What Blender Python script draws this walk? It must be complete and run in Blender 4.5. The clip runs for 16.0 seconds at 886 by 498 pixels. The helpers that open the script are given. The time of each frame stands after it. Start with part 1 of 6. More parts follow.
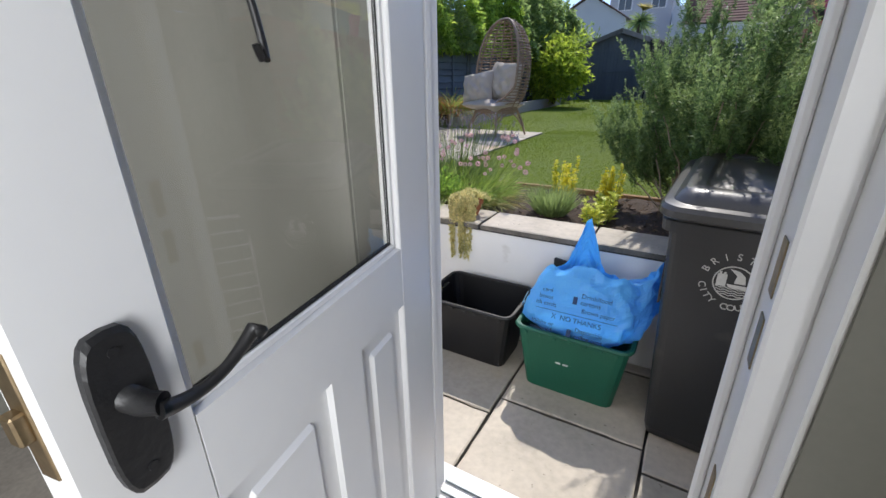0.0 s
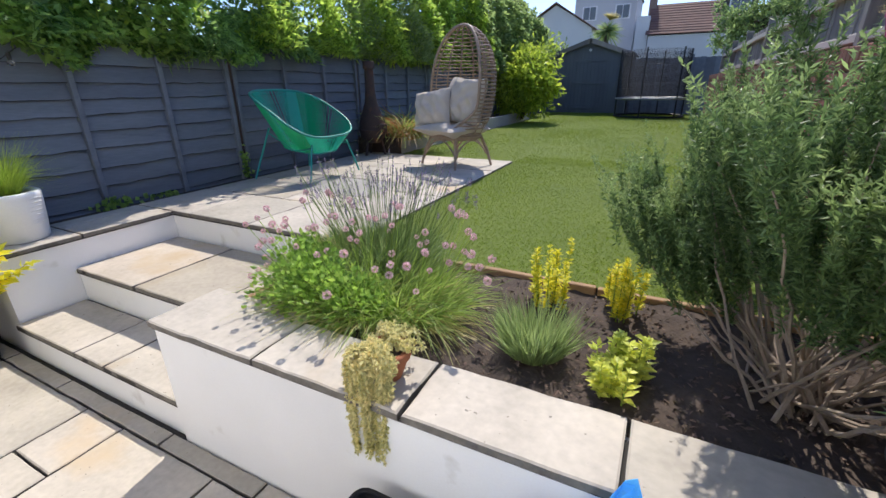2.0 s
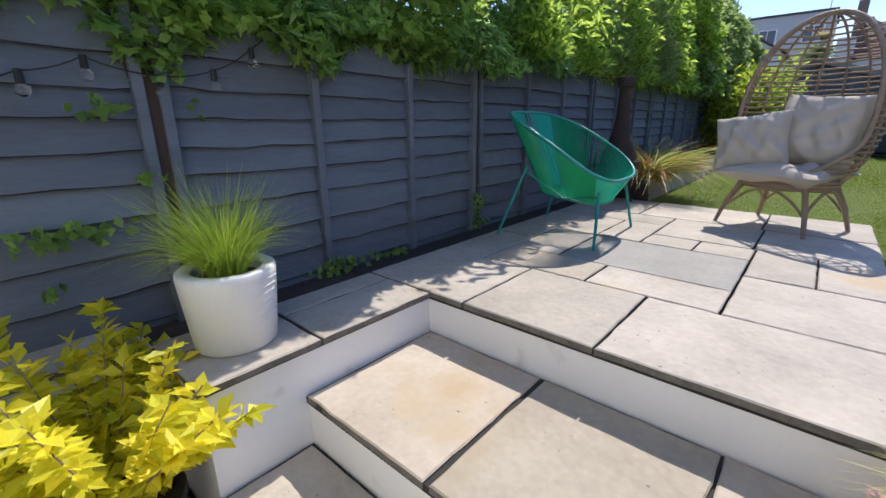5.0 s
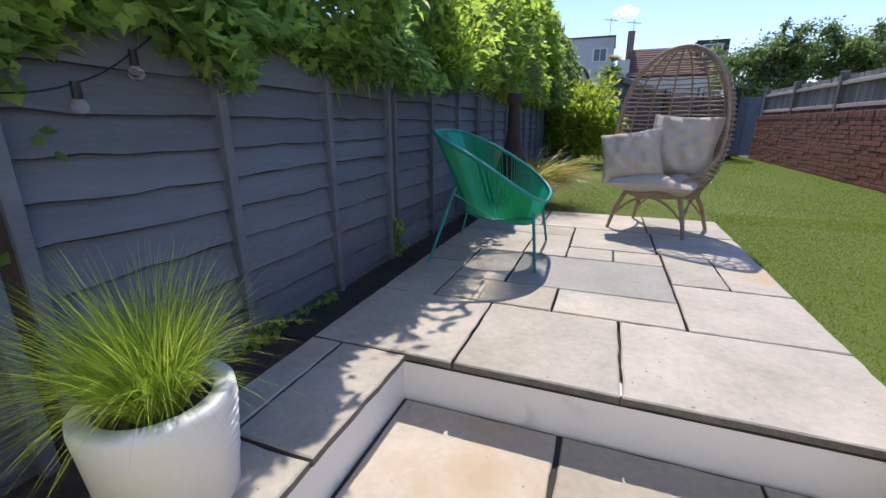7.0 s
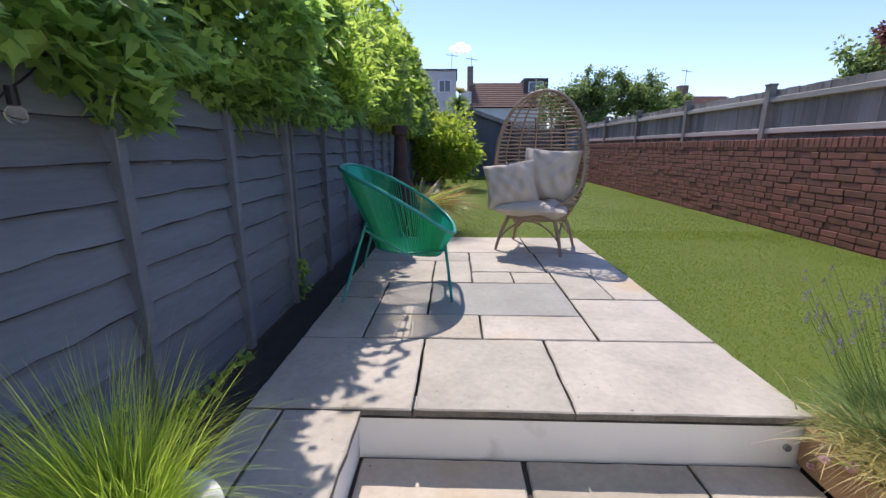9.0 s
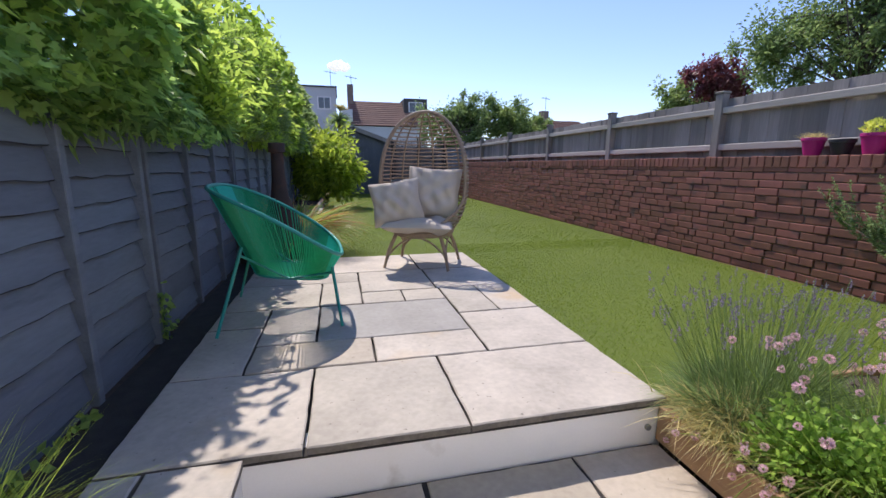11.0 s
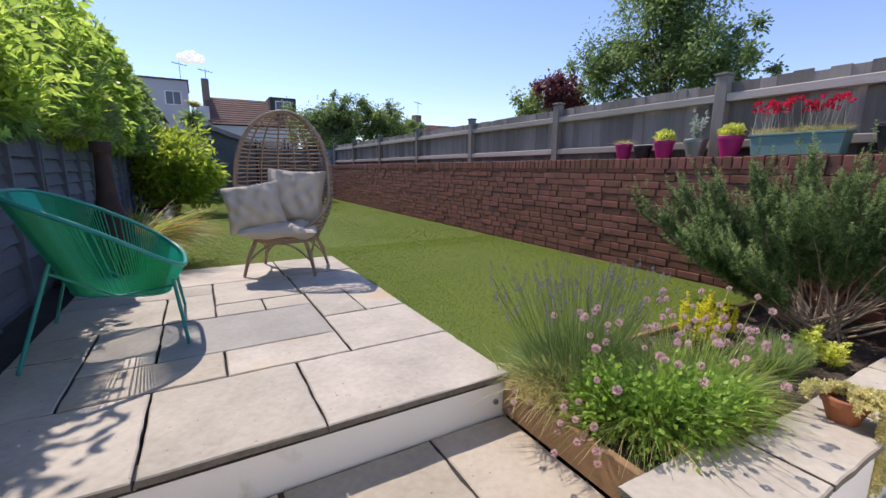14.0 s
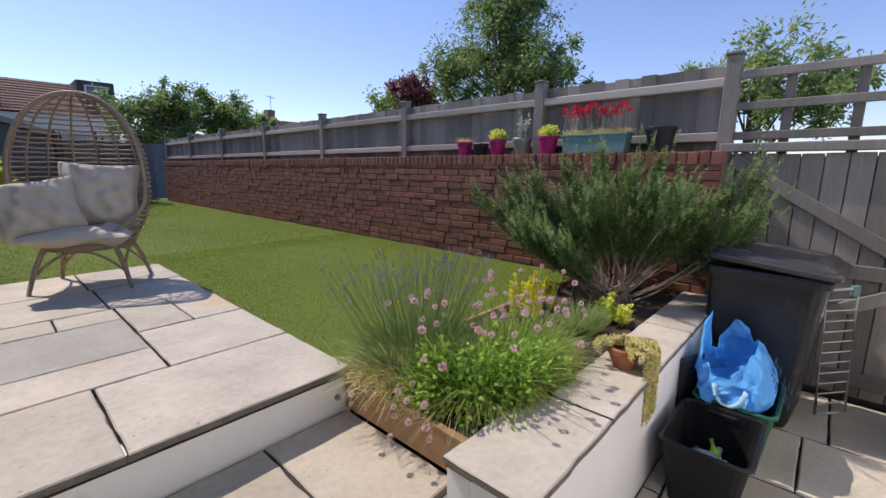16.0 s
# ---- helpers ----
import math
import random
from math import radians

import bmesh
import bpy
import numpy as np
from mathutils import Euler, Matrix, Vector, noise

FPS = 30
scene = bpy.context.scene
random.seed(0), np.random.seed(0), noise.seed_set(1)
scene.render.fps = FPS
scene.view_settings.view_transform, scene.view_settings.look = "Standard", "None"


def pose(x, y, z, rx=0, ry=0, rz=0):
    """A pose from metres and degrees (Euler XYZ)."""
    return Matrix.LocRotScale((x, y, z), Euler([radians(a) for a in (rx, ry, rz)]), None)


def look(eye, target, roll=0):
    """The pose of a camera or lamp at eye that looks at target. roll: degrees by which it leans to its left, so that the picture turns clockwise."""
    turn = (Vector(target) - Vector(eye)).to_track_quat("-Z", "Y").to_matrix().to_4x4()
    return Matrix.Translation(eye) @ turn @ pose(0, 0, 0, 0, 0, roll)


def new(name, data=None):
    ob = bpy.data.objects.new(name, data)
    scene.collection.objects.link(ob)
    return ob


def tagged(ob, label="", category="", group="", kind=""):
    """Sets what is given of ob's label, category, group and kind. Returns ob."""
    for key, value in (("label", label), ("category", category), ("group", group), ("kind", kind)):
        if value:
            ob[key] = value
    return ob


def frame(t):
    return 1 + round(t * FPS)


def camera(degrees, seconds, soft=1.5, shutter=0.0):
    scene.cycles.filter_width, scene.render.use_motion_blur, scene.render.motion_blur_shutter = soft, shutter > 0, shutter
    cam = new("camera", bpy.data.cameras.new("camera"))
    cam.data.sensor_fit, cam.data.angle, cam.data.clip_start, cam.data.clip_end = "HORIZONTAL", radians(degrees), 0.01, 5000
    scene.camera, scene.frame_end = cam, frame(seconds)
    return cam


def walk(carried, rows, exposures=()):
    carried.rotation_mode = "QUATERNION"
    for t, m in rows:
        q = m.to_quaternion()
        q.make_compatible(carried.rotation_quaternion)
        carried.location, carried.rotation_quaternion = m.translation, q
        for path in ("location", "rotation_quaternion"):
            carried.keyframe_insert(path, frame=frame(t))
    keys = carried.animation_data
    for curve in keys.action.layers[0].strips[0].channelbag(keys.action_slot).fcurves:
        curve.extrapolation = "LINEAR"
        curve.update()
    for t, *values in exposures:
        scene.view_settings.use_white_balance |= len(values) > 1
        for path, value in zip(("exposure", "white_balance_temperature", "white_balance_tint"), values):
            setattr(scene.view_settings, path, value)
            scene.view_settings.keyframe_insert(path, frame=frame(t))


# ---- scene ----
cam = camera(92.6, 16.0)
PATH = [
    (0, (0.793, -0.571, 1.411), (-0.151, 1.026, 0.666), -0.8),
    (0.5, (0.721, -0.294, 1.394), (-0.043, 1.394, 0.642), -0.3),
    (1, (0.611, 0.081, 1.447), (-0.076, 1.803, 0.696), -0.1),
    (1.5, (0.501, 0.408, 1.463), (-0.212, 2.123, 0.72), -0.2),
    (2, (0.363, 0.697, 1.533), (-0.471, 2.366, 0.815), -0.6),
    (2.5, (0.117, 0.894, 1.508), (-0.886, 2.483, 0.823), -0.7),
    (3, (-0.185, 1.041, 1.502), (-1.36, 2.524, 0.854), -0.7),
    (3.5, (-0.577, 1.173, 1.44), (-1.883, 2.569, 0.851), -0.9),
    (4, (-1.004, 1.215, 1.435), (-2.361, 2.565, 0.852), -0.3),
    (6.5, (-2.163, 1.217, 1.529), (-3.024, 2.93, 0.959), -0.3),
    (7, (-2.29, 1.231, 1.556), (-2.973, 3.023, 0.988), -0.1),
    (7.5, (-2.472, 1.239, 1.558), (-2.985, 3.091, 1.004), 0.1),
    (8, (-2.582, 1.221, 1.581), (-2.937, 3.116, 1.050), 0.2),
    (8.5, (-2.632, 1.204, 1.619), (-2.836, 3.129, 1.120), 0.2),
    (9, (-2.631, 1.186, 1.634), (-2.690, 3.130, 1.167), 0.1),
    (9.5, (-2.628, 1.194, 1.633), (-2.538, 3.145, 1.200), 0.3),
    (10, (-2.630, 1.205, 1.636), (-2.402, 3.151, 1.229), 0.3),
    (12.5, (-2.608, 1.207, 1.645), (-1.873, 3.029, 1.273), 0.2),
    (13, (-2.595, 1.194, 1.641), (-1.777, 2.981, 1.271), 0.1),
    (13.5, (-2.565, 1.163, 1.646), (-1.673, 2.914, 1.275), 0.1),
    (14, (-2.516, 1.105, 1.635), (-1.545, 2.813, 1.262), 0.2),
    (14.5, (-2.465, 1.029, 1.619), (-1.419, 2.692, 1.245), 0.2),
    (15, (-2.426, 0.996, 1.602), (-1.284, 2.594, 1.230), 0.2),
    (15.5, (-2.390, 1.003, 1.592), (-1.118, 2.502, 1.219), 0.3),
    (16, (-2.384, 0.999, 1.594), (-0.935, 2.326, 1.222), 0.4),
]
walk(cam, [(t, look(eye, target, roll)) for t, eye, target, roll in PATH],
     exposures=((0.0, 0.50, 6550, 11), (0.5, 0.50, 6550, 11), (1.0, 0.80, 6550, 12), (2.0, 0.74, 6600, 12), (3.0, 0.70, 6600, 12), (7.0, 0.66, 6700, 14), (9.0, 0.66, 6650, 16),
                (12.5, 0.63, 6700, 18), (14.0, 0.54, 6850, 17), (16.0, 0.40, 6950, 16)))

# ---- light ----
SUN_DIR = Vector((-0.135, 0.74, 1.0)).normalized()
world = bpy.data.worlds.new("sky")
scene.world = world
world.use_nodes = True
wn = world.node_tree
sky = wn.nodes.new("ShaderNodeTexSky")
sky.sky_type, sky.sun_disc = "NISHITA", False
sky.sun_elevation = math.asin(SUN_DIR.z)
sky.sun_rotation = math.atan2(SUN_DIR.x, SUN_DIR.y)
sky.air_density, sky.dust_density, sky.ozone_density = 1.0, 0.05, 6.0
tint = wn.nodes.new("ShaderNodeMix")
tint.data_type, tint.blend_type = "RGBA", "MULTIPLY"
tint.inputs[0].default_value = 1.0
tint.inputs[7].default_value = (1.07, 0.975, 1.06, 1.0)
wn.links.new(sky.outputs[0], tint.inputs[6])
wn.links.new(tint.outputs[2], wn.nodes["Background"].inputs[0])
wn.nodes["Background"].inputs[1].default_value = 0.133
sun_data = bpy.data.lights.new("sun", "SUN")
sun_data.energy, sun_data.angle, sun_data.color = 3.1, radians(0.6), (1.0, 0.955, 0.89)
sun = new("sun", sun_data)
sun.matrix_world = look(SUN_DIR * 30, (0, 0, 0))

# added fill lamp that brightens the door, in an unseen opening behind the camera
fill_lamp = bpy.data.lights.new("door_fill", "AREA")
fill_lamp.shape, fill_lamp.size, fill_lamp.size_y, fill_lamp.energy, fill_lamp.color = "RECTANGLE", 1.35, 1.15, 60.0, (0.95, 0.98, 1.0)
new("door_fill", fill_lamp).matrix_world = look((1.27, -2.0, 1.5), (0.2, -2.0, 1.5))


# ---- materials ----
def mat(name, c1, c2=None, scale=6.0, rough=0.7, bump=0.15, fine=60.0, metal=0.0, rand=0.0, island=0.0,
        translucent=0.0, spots=None, spot_at=0.62, spot_scale=3.0, spec=0.4, stretch=(1, 1, 1), specks=None):
    m = bpy.data.materials.new(name)
    m.use_nodes = True
    nt = m.node_tree
    n, link = nt.nodes, nt.links.new
    bsdf = n["Principled BSDF"]
    geo = n.new("ShaderNodeNewGeometry")
    mp = n.new("ShaderNodeMapping")
    mp.inputs["Scale"].default_value = stretch
    link(geo.outputs["Position"], mp.inputs["Vector"])
    big = n.new("ShaderNodeTexNoise")
    big.inputs["Scale"].default_value, big.inputs["Detail"].default_value = scale, 5
    link(mp.outputs[0], big.inputs["Vector"])
    small = n.new("ShaderNodeTexNoise")
    small.inputs["Scale"].default_value, small.inputs["Detail"].default_value = fine, 3
    link(mp.outputs[0], small.inputs["Vector"])
    ramp = n.new("ShaderNodeMapRange")
    ramp.inputs["From Min"].default_value, ramp.inputs["From Max"].default_value = 0.3, 0.7
    add = n.new("ShaderNodeMath")
    add.operation = "MULTIPLY_ADD"
    link(small.outputs["Fac"], add.inputs[0])
    add.inputs[1].default_value = 0.35
    sub = n.new("ShaderNodeMath")
    sub.operation = "MULTIPLY"
    link(big.outputs["Fac"], sub.inputs[0])
    sub.inputs[1].default_value = 0.65
    link(sub.outputs[0], add.inputs[2])
    link(add.outputs[0], ramp.inputs["Value"])
    mix = n.new("ShaderNodeMix")
    mix.data_type = "RGBA"
    mix.inputs[6].default_value = (*c1, 1)
    mix.inputs[7].default_value = (*(c2 or [c * 0.75 for c in c1]), 1)
    link(ramp.outputs[0], mix.inputs[0])
    col = mix.outputs[2]
    if spots:
        sp = n.new("ShaderNodeTexNoise")
        sp.inputs["Scale"].default_value, sp.inputs["Detail"].default_value = spot_scale, 6
        link(mp.outputs[0], sp.inputs["Vector"])
        sr = n.new("ShaderNodeMapRange")
        sr.inputs["From Min"].default_value, sr.inputs["From Max"].default_value = spot_at, spot_at + 0.12
        link(sp.outputs["Fac"], sr.inputs["Value"])
        m2 = n.new("ShaderNodeMix")
        m2.data_type = "RGBA"
        link(sr.outputs[0], m2.inputs[0])
        link(col, m2.inputs[6])
        m2.inputs[7].default_value = (*spots, 1)
        col = m2.outputs[2]
    if specks:
        vo = n.new("ShaderNodeTexNoise")
        vo.inputs["Scale"].default_value, vo.inputs["Detail"].default_value = 38.0, 2
        link(mp.outputs[0], vo.inputs["Vector"])
        vr = n.new("ShaderNodeMapRange")
        vr.inputs["From Min"].default_value, vr.inputs["From Max"].default_value = 0.71, 0.76
        link(vo.outputs["Fac"], vr.inputs["Value"])
        m3 = n.new("ShaderNodeMix")
        m3.data_type = "RGBA"
        link(vr.outputs[0], m3.inputs[0])
        link(col, m3.inputs[6])
        m3.inputs[7].default_value = (*specks, 1)
        col = m3.outputs[2]
    if rand or island:
        src = n.new("ShaderNodeObjectInfo").outputs["Random"] if rand else geo.outputs["Random Per Island"]
        mr = n.new("ShaderNodeMapRange")
        a = rand or island
        mr.inputs["To Min"].default_value, mr.inputs["To Max"].default_value = 1 - a, 1 + a
        link(src, mr.inputs["Value"])
        hsv = n.new("ShaderNodeHueSaturation")
        link(col, hsv.inputs["Color"])
        link(mr.outputs[0], hsv.inputs["Value"])
        mh = n.new("ShaderNodeMapRange")
        mh.inputs["To Min"].default_value, mh.inputs["To Max"].default_value = 0.5 + a * 0.04, 0.5 - a * 0.04
        link(src, mh.inputs["Value"])
        link(mh.outputs[0], hsv.inputs["Hue"])
        col = hsv.outputs[0]
    link(col, bsdf.inputs["Base Color"])
    bsdf.inputs["Roughness"].default_value, bsdf.inputs["Metallic"].default_value = rough, metal
    bsdf.inputs["Specular IOR Level"].default_value = spec
    if bump:
        bp = n.new("ShaderNodeBump")
        bp.inputs["Strength"].default_value, bp.inputs["Distance"].default_value = bump, 0.01
        link(add.outputs[0], bp.inputs["Height"])
        link(bp.outputs[0], bsdf.inputs["Normal"])
    if translucent:
        tr = n.new("ShaderNodeBsdfTranslucent")
        boost = n.new("ShaderNodeHueSaturation")
        boost.inputs["Value"].default_value = 1.45
        link(col, boost.inputs["Color"])
        link(boost.outputs[0], tr.inputs["Color"])
        ms = n.new("ShaderNodeMixShader")
        ms.inputs[0].default_value = translucent
        link(bsdf.outputs[0], ms.inputs[1])
        link(tr.outputs[0], ms.inputs[2])
        link(ms.outputs[0], n["Material Output"].inputs["Surface"])
    return m


def glass_mat(name, tint=(1, 1, 1), rough=0.0):
    m = mat(name, tint, tint, bump=0, rough=rough)
    b = m.node_tree.nodes["Principled BSDF"]
    b.inputs["Transmission Weight"].default_value = 1.0
    b.inputs["IOR"].default_value = 1.45
    return m


M = {}
M["slab"] = mat("sandstone", (0.55, 0.495, 0.41), (0.345, 0.31, 0.255), 3.2, 0.72, 0.22, 34, rand=0.13, spots=(0.47, 0.36, 0.22), spot_at=0.61, spot_scale=1.3, specks=(0.20, 0.18, 0.15))
M["slab_warm"] = mat("warm_sandstone", (0.53, 0.465, 0.365), (0.35, 0.30, 0.235), 2.4, 0.72, 0.22, 34, rand=0.15, spots=(0.42, 0.33, 0.21), spot_at=0.57, spot_scale=1.6, specks=(0.20, 0.17, 0.13))
M["slab_grey"] = mat("grey_sandstone", (0.42, 0.40, 0.36), (0.29, 0.275, 0.245), 2.6, 0.72, 0.22, 34, rand=0.15, spots=(0.36, 0.31, 0.23), spot_at=0.60, spot_scale=1.5, specks=(0.17, 0.16, 0.14))
M["slab_dark"] = mat("sandstone_setts", (0.20, 0.185, 0.16), (0.13, 0.12, 0.11), 4, 0.8, 0.3, 50, rand=0.12)
# slab sides: dirt stain, with their shade also put into the colour
M["slab_edge"] = mat("dirty_shaded_slab_edge", (0.22, 0.20, 0.17), (0.10, 0.09, 0.078), 14, 0.85, 0.4, 70)
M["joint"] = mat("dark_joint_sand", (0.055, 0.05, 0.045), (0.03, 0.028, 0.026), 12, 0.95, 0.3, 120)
M["render"] = mat("white_render", (0.86, 0.855, 0.84), (0.80, 0.795, 0.775), 3, 0.85, 0.25, 140, spots=(0.62, 0.60, 0.55), spot_at=0.66, spot_scale=5)
M["fence"] = mat("slate_grey_paint", (0.156, 0.183, 0.218), (0.104, 0.123, 0.152), 9, 0.65, 0.9, 75, stretch=(1, 0.16, 1), rand=0.16, spots=(0.062, 0.072, 0.094), spot_at=0.64, spot_scale=7)
# near-black colour paints the shadow line under each fence lap
M["lap_shade"] = mat("lap_shadow_line", (0.030, 0.031, 0.036), (0.018, 0.019, 0.022), 9, 0.9, 0.4, 70)
M["fence_post"] = mat("brown_post", (0.085, 0.055, 0.04), (0.05, 0.036, 0.03), 6, 0.85, 0.4, 60, stretch=(1, 1, 0.15))
M["weathered"] = mat("weathered_timber", (0.30, 0.275, 0.245), (0.17, 0.158, 0.145), 5, 0.85, 0.4, 60, stretch=(1, 1, 0.1), rand=0.30)
# sunlight on the fence rails is put into this paler timber colour
M["sunlit_pale_timber"] = mat("sunlit_pale_timber", (0.52, 0.475, 0.415), (0.36, 0.33, 0.29), 5, 0.85, 0.4, 60, stretch=(1, 0.1, 1), rand=0.12)
M["brick"] = mat("red_brick", (0.31, 0.125, 0.088), (0.21, 0.09, 0.068), 9, 0.9, 0.5, 70, rand=0.20, spots=(0.14, 0.085, 0.07), spot_at=0.60, spot_scale=7)
M["brick_joined"] = mat("red_brick_far", (0.31, 0.125, 0.088), (0.21, 0.09, 0.068), 9, 0.9, 0.5, 70, island=0.20, spots=(0.14, 0.085, 0.07), spot_at=0.60, spot_scale=7)
M["earth"] = mat("rough_grass_ground", (0.10, 0.13, 0.045), (0.075, 0.075, 0.04), 0.6, 0.95, 0.4, 12)
M["cloud"] = mat("glowing_white_cloud", (0.95, 0.95, 0.95), (0.9, 0.9, 0.9), 0.05, 1.0, 0, 1, spec=0.0)
# added glow stands in for sunlight coming through the cloud
M["cloud"].node_tree.nodes["Principled BSDF"].inputs["Emission Color"].default_value = (0.9, 0.95, 1.0, 1.0)
M["cloud"].node_tree.nodes["Principled BSDF"].inputs["Emission Strength"].default_value = 0.45
M["mortar"] = mat("mortar", (0.27, 0.205, 0.17), (0.17, 0.13, 0.108), 10, 0.95, 0.4, 90)
M["turf"] = mat("turf_base", (0.120, 0.160, 0.018), (0.085, 0.125, 0.014), 1.4, 0.9, 0.6, 160)
M["turf_blade"] = mat("turf_blade", (0.235, 0.315, 0.030), (0.17, 0.255, 0.024), 1.2, 0.5, 0, 30, island=0.3, translucent=0.3)
M["soil"] = mat("dark_soil", (0.095, 0.070, 0.054), (0.045, 0.033, 0.026), 14, 0.95, 0.9, 90)
M["bark"] = mat("bark_chips", (0.17, 0.12, 0.085), (0.06, 0.042, 0.032), 20, 0.95, 0.4, 90, island=0.4)
M["sleeper"] = mat("planter_timber", (0.40, 0.25, 0.13), (0.27, 0.16, 0.085), 4, 0.8, 0.3, 60, stretch=(0.4, 0.15, 1), rand=0.1)
M["upvc"] = mat("white_door_paint", (0.80, 0.80, 0.80), (0.77, 0.77, 0.78), 2, 0.35, 0.03, 30, spec=0.5)
M["beige"] = mat("beige_wall_paint", (0.24, 0.235, 0.205), (0.215, 0.21, 0.185), 2, 0.8, 0.05, 80)
M["black_iron"] = mat("black_iron", (0.018, 0.018, 0.02), (0.012, 0.012, 0.013), 20, 0.42, 0.35, 90, spec=0.5)
M["brass"] = mat("aged_brass", (0.40, 0.30, 0.18), (0.25, 0.19, 0.12), 30, 0.4, 0.1, 90, metal=1.0)
M["glass"] = glass_mat("door_glass")
M["bin"] = mat("black_bin_plastic", (0.024, 0.025, 0.027), (0.017, 0.018, 0.020), 4, 0.40, 0.12, 150, spec=0.5, spots=(0.055, 0.053, 0.05), spot_at=0.66, spot_scale=6)
# lid colour is lighter than the body to paint in reflected sky and glare
M["bin_lid"] = mat("sky_sheen_lid_plastic", (0.060, 0.059, 0.058), (0.034, 0.034, 0.035), 5, 0.30, 0.10, 120, spec=0.6, spots=(0.17, 0.165, 0.155), spot_at=0.62, spot_scale=9)
M["box_black"] = mat("black_box_plastic", (0.012, 0.012, 0.014), (0.008, 0.008, 0.009), 6, 0.45, 0.1, 120)
M["box_green"] = mat("green_box_plastic", (0.012, 0.115, 0.070), (0.009, 0.09, 0.055), 6, 0.5, 0.08, 120)
M["bag"] = mat("blue_woven_plastic", (0.17, 0.56, 0.86), (0.12, 0.47, 0.82), 8, 0.30, 0.25, 140, translucent=0.35)
M["bag_strap"] = mat("pale_blue_strap", (0.35, 0.60, 0.78), None, 8, 0.5, 0.2, 140)
M["ink"] = mat("dark_blue_print", (0.02, 0.06, 0.16), None, 8, 0.6, 0, 50)
M["white_print"] = mat("white_print", (0.62, 0.62, 0.60), None, 30, 0.6, 0, 90)
M["chair_teal"] = mat("teal_cord", (0.02, 0.60, 0.46), (0.016, 0.50, 0.39), 30, 0.3, 0, 90, translucent=0.3)
M["chair_green"] = mat("green_cord", (0.016, 0.44, 0.23), (0.013, 0.35, 0.18), 30, 0.3, 0, 90, translucent=0.3)
M["chair_frame"] = mat("teal_steel", (0.02, 0.30, 0.25), (0.017, 0.26, 0.22), 20, 0.4, 0.05, 90)
M["rattan"] = mat("brown_rattan", (0.40, 0.29, 0.205), (0.25, 0.175, 0.12), 25, 0.6, 0.3, 140)
M["cushion"] = mat("beige_cotton", (0.60, 0.525, 0.43), (0.53, 0.46, 0.38), 5, 0.95, 0.3, 260)
M["iron_rust"] = mat("rusty_chiminea", (0.060, 0.040, 0.034), (0.030, 0.024, 0.023), 8, 0.85, 0.4, 70, spots=(0.10, 0.045, 0.025), spot_at=0.56, spot_scale=5)
M["pot_white"] = mat("white_glazed_pot", (0.78, 0.78, 0.77), (0.70, 0.70, 0.69), 4, 0.45, 0.05, 80)
M["pot_black"] = mat("black_pot", (0.022, 0.023, 0.026), None, 6, 0.5, 0.1, 90)
M["terracotta"] = mat("terracotta", (0.40, 0.15, 0.07), (0.28, 0.10, 0.05), 12, 0.85, 0.2, 90)
M["magenta"] = mat("magenta_pot", (0.46, 0.015, 0.17), None, 8, 0.45, 0.05, 90)
M["zinc"] = mat("zinc_pot", (0.30, 0.33, 0.34), (0.22, 0.245, 0.25), 12, 0.45, 0.1, 90, metal=0.6)
M["trough"] = mat("teal_trough", (0.16, 0.30, 0.30), (0.13, 0.25, 0.25), 8, 0.6, 0.1, 90)
M["white_wire"] = mat("white_coated_wire", (0.66, 0.68, 0.68), None, 10, 0.4, 0, 90)
M["shed"] = mat("grey_shed_boards", (0.15, 0.165, 0.18), (0.11, 0.122, 0.135), 4, 0.85, 0.3, 50, stretch=(1, 1, 0.15))
M["felt"] = mat("roof_felt", (0.09, 0.085, 0.08), (0.06, 0.057, 0.055), 6, 0.9, 0.3, 80)
M["tile_roof"] = mat("roof_tiles", (0.20, 0.105, 0.078), (0.14, 0.078, 0.062), 2, 0.85, 0.2, 30, rand=0.1)
M["house_grey"] = mat("pale_grey_render", (0.52, 0.53, 0.55), (0.47, 0.48, 0.50), 1.0, 0.85, 0.1, 30)
M["house_white"] = mat("white_house_render", (0.72, 0.72, 0.70), (0.66, 0.66, 0.64), 1.0, 0.85, 0.1, 30)
M["dark_glass"] = mat("dark_window", (0.05, 0.06, 0.075), (0.035, 0.04, 0.05), 1, 0.1, 0, 30, spec=0.8)
M["net"] = mat("black_net", (0.02, 0.02, 0.022), None, 20, 0.7, 0, 60)
M["trunk"] = mat("bark", (0.15, 0.115, 0.085), (0.085, 0.066, 0.05), 12, 0.9, 0.5, 70, stretch=(1, 1, 0.3))
M["stem"] = mat("woody_stem", (0.36, 0.29, 0.22), (0.22, 0.17, 0.13), 20, 0.85, 0.3, 90)


def leaf(name, c, d=None, tr=0.4, isl=0.28, rough=0.45):
    M[name] = mat(name, c, d or [x * 0.62 for x in c], 3.0, rough, 0, 25, island=isl, translucent=tr, spec=0.35)


leaf("ivy", (0.31, 0.46, 0.12), (0.18, 0.31, 0.075), tr=0.65, isl=0.45)
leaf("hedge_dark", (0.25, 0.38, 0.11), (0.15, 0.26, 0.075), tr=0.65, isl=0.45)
leaf("hedge_light", (0.37, 0.48, 0.085), (0.21, 0.32, 0.06), tr=0.66, isl=0.45)
leaf("sage", (0.322, 0.402, 0.161), (0.207, 0.287, 0.103), tr=0.45)
leaf("golden", (0.74, 0.66, 0.05), (0.62, 0.62, 0.06), tr=0.45)
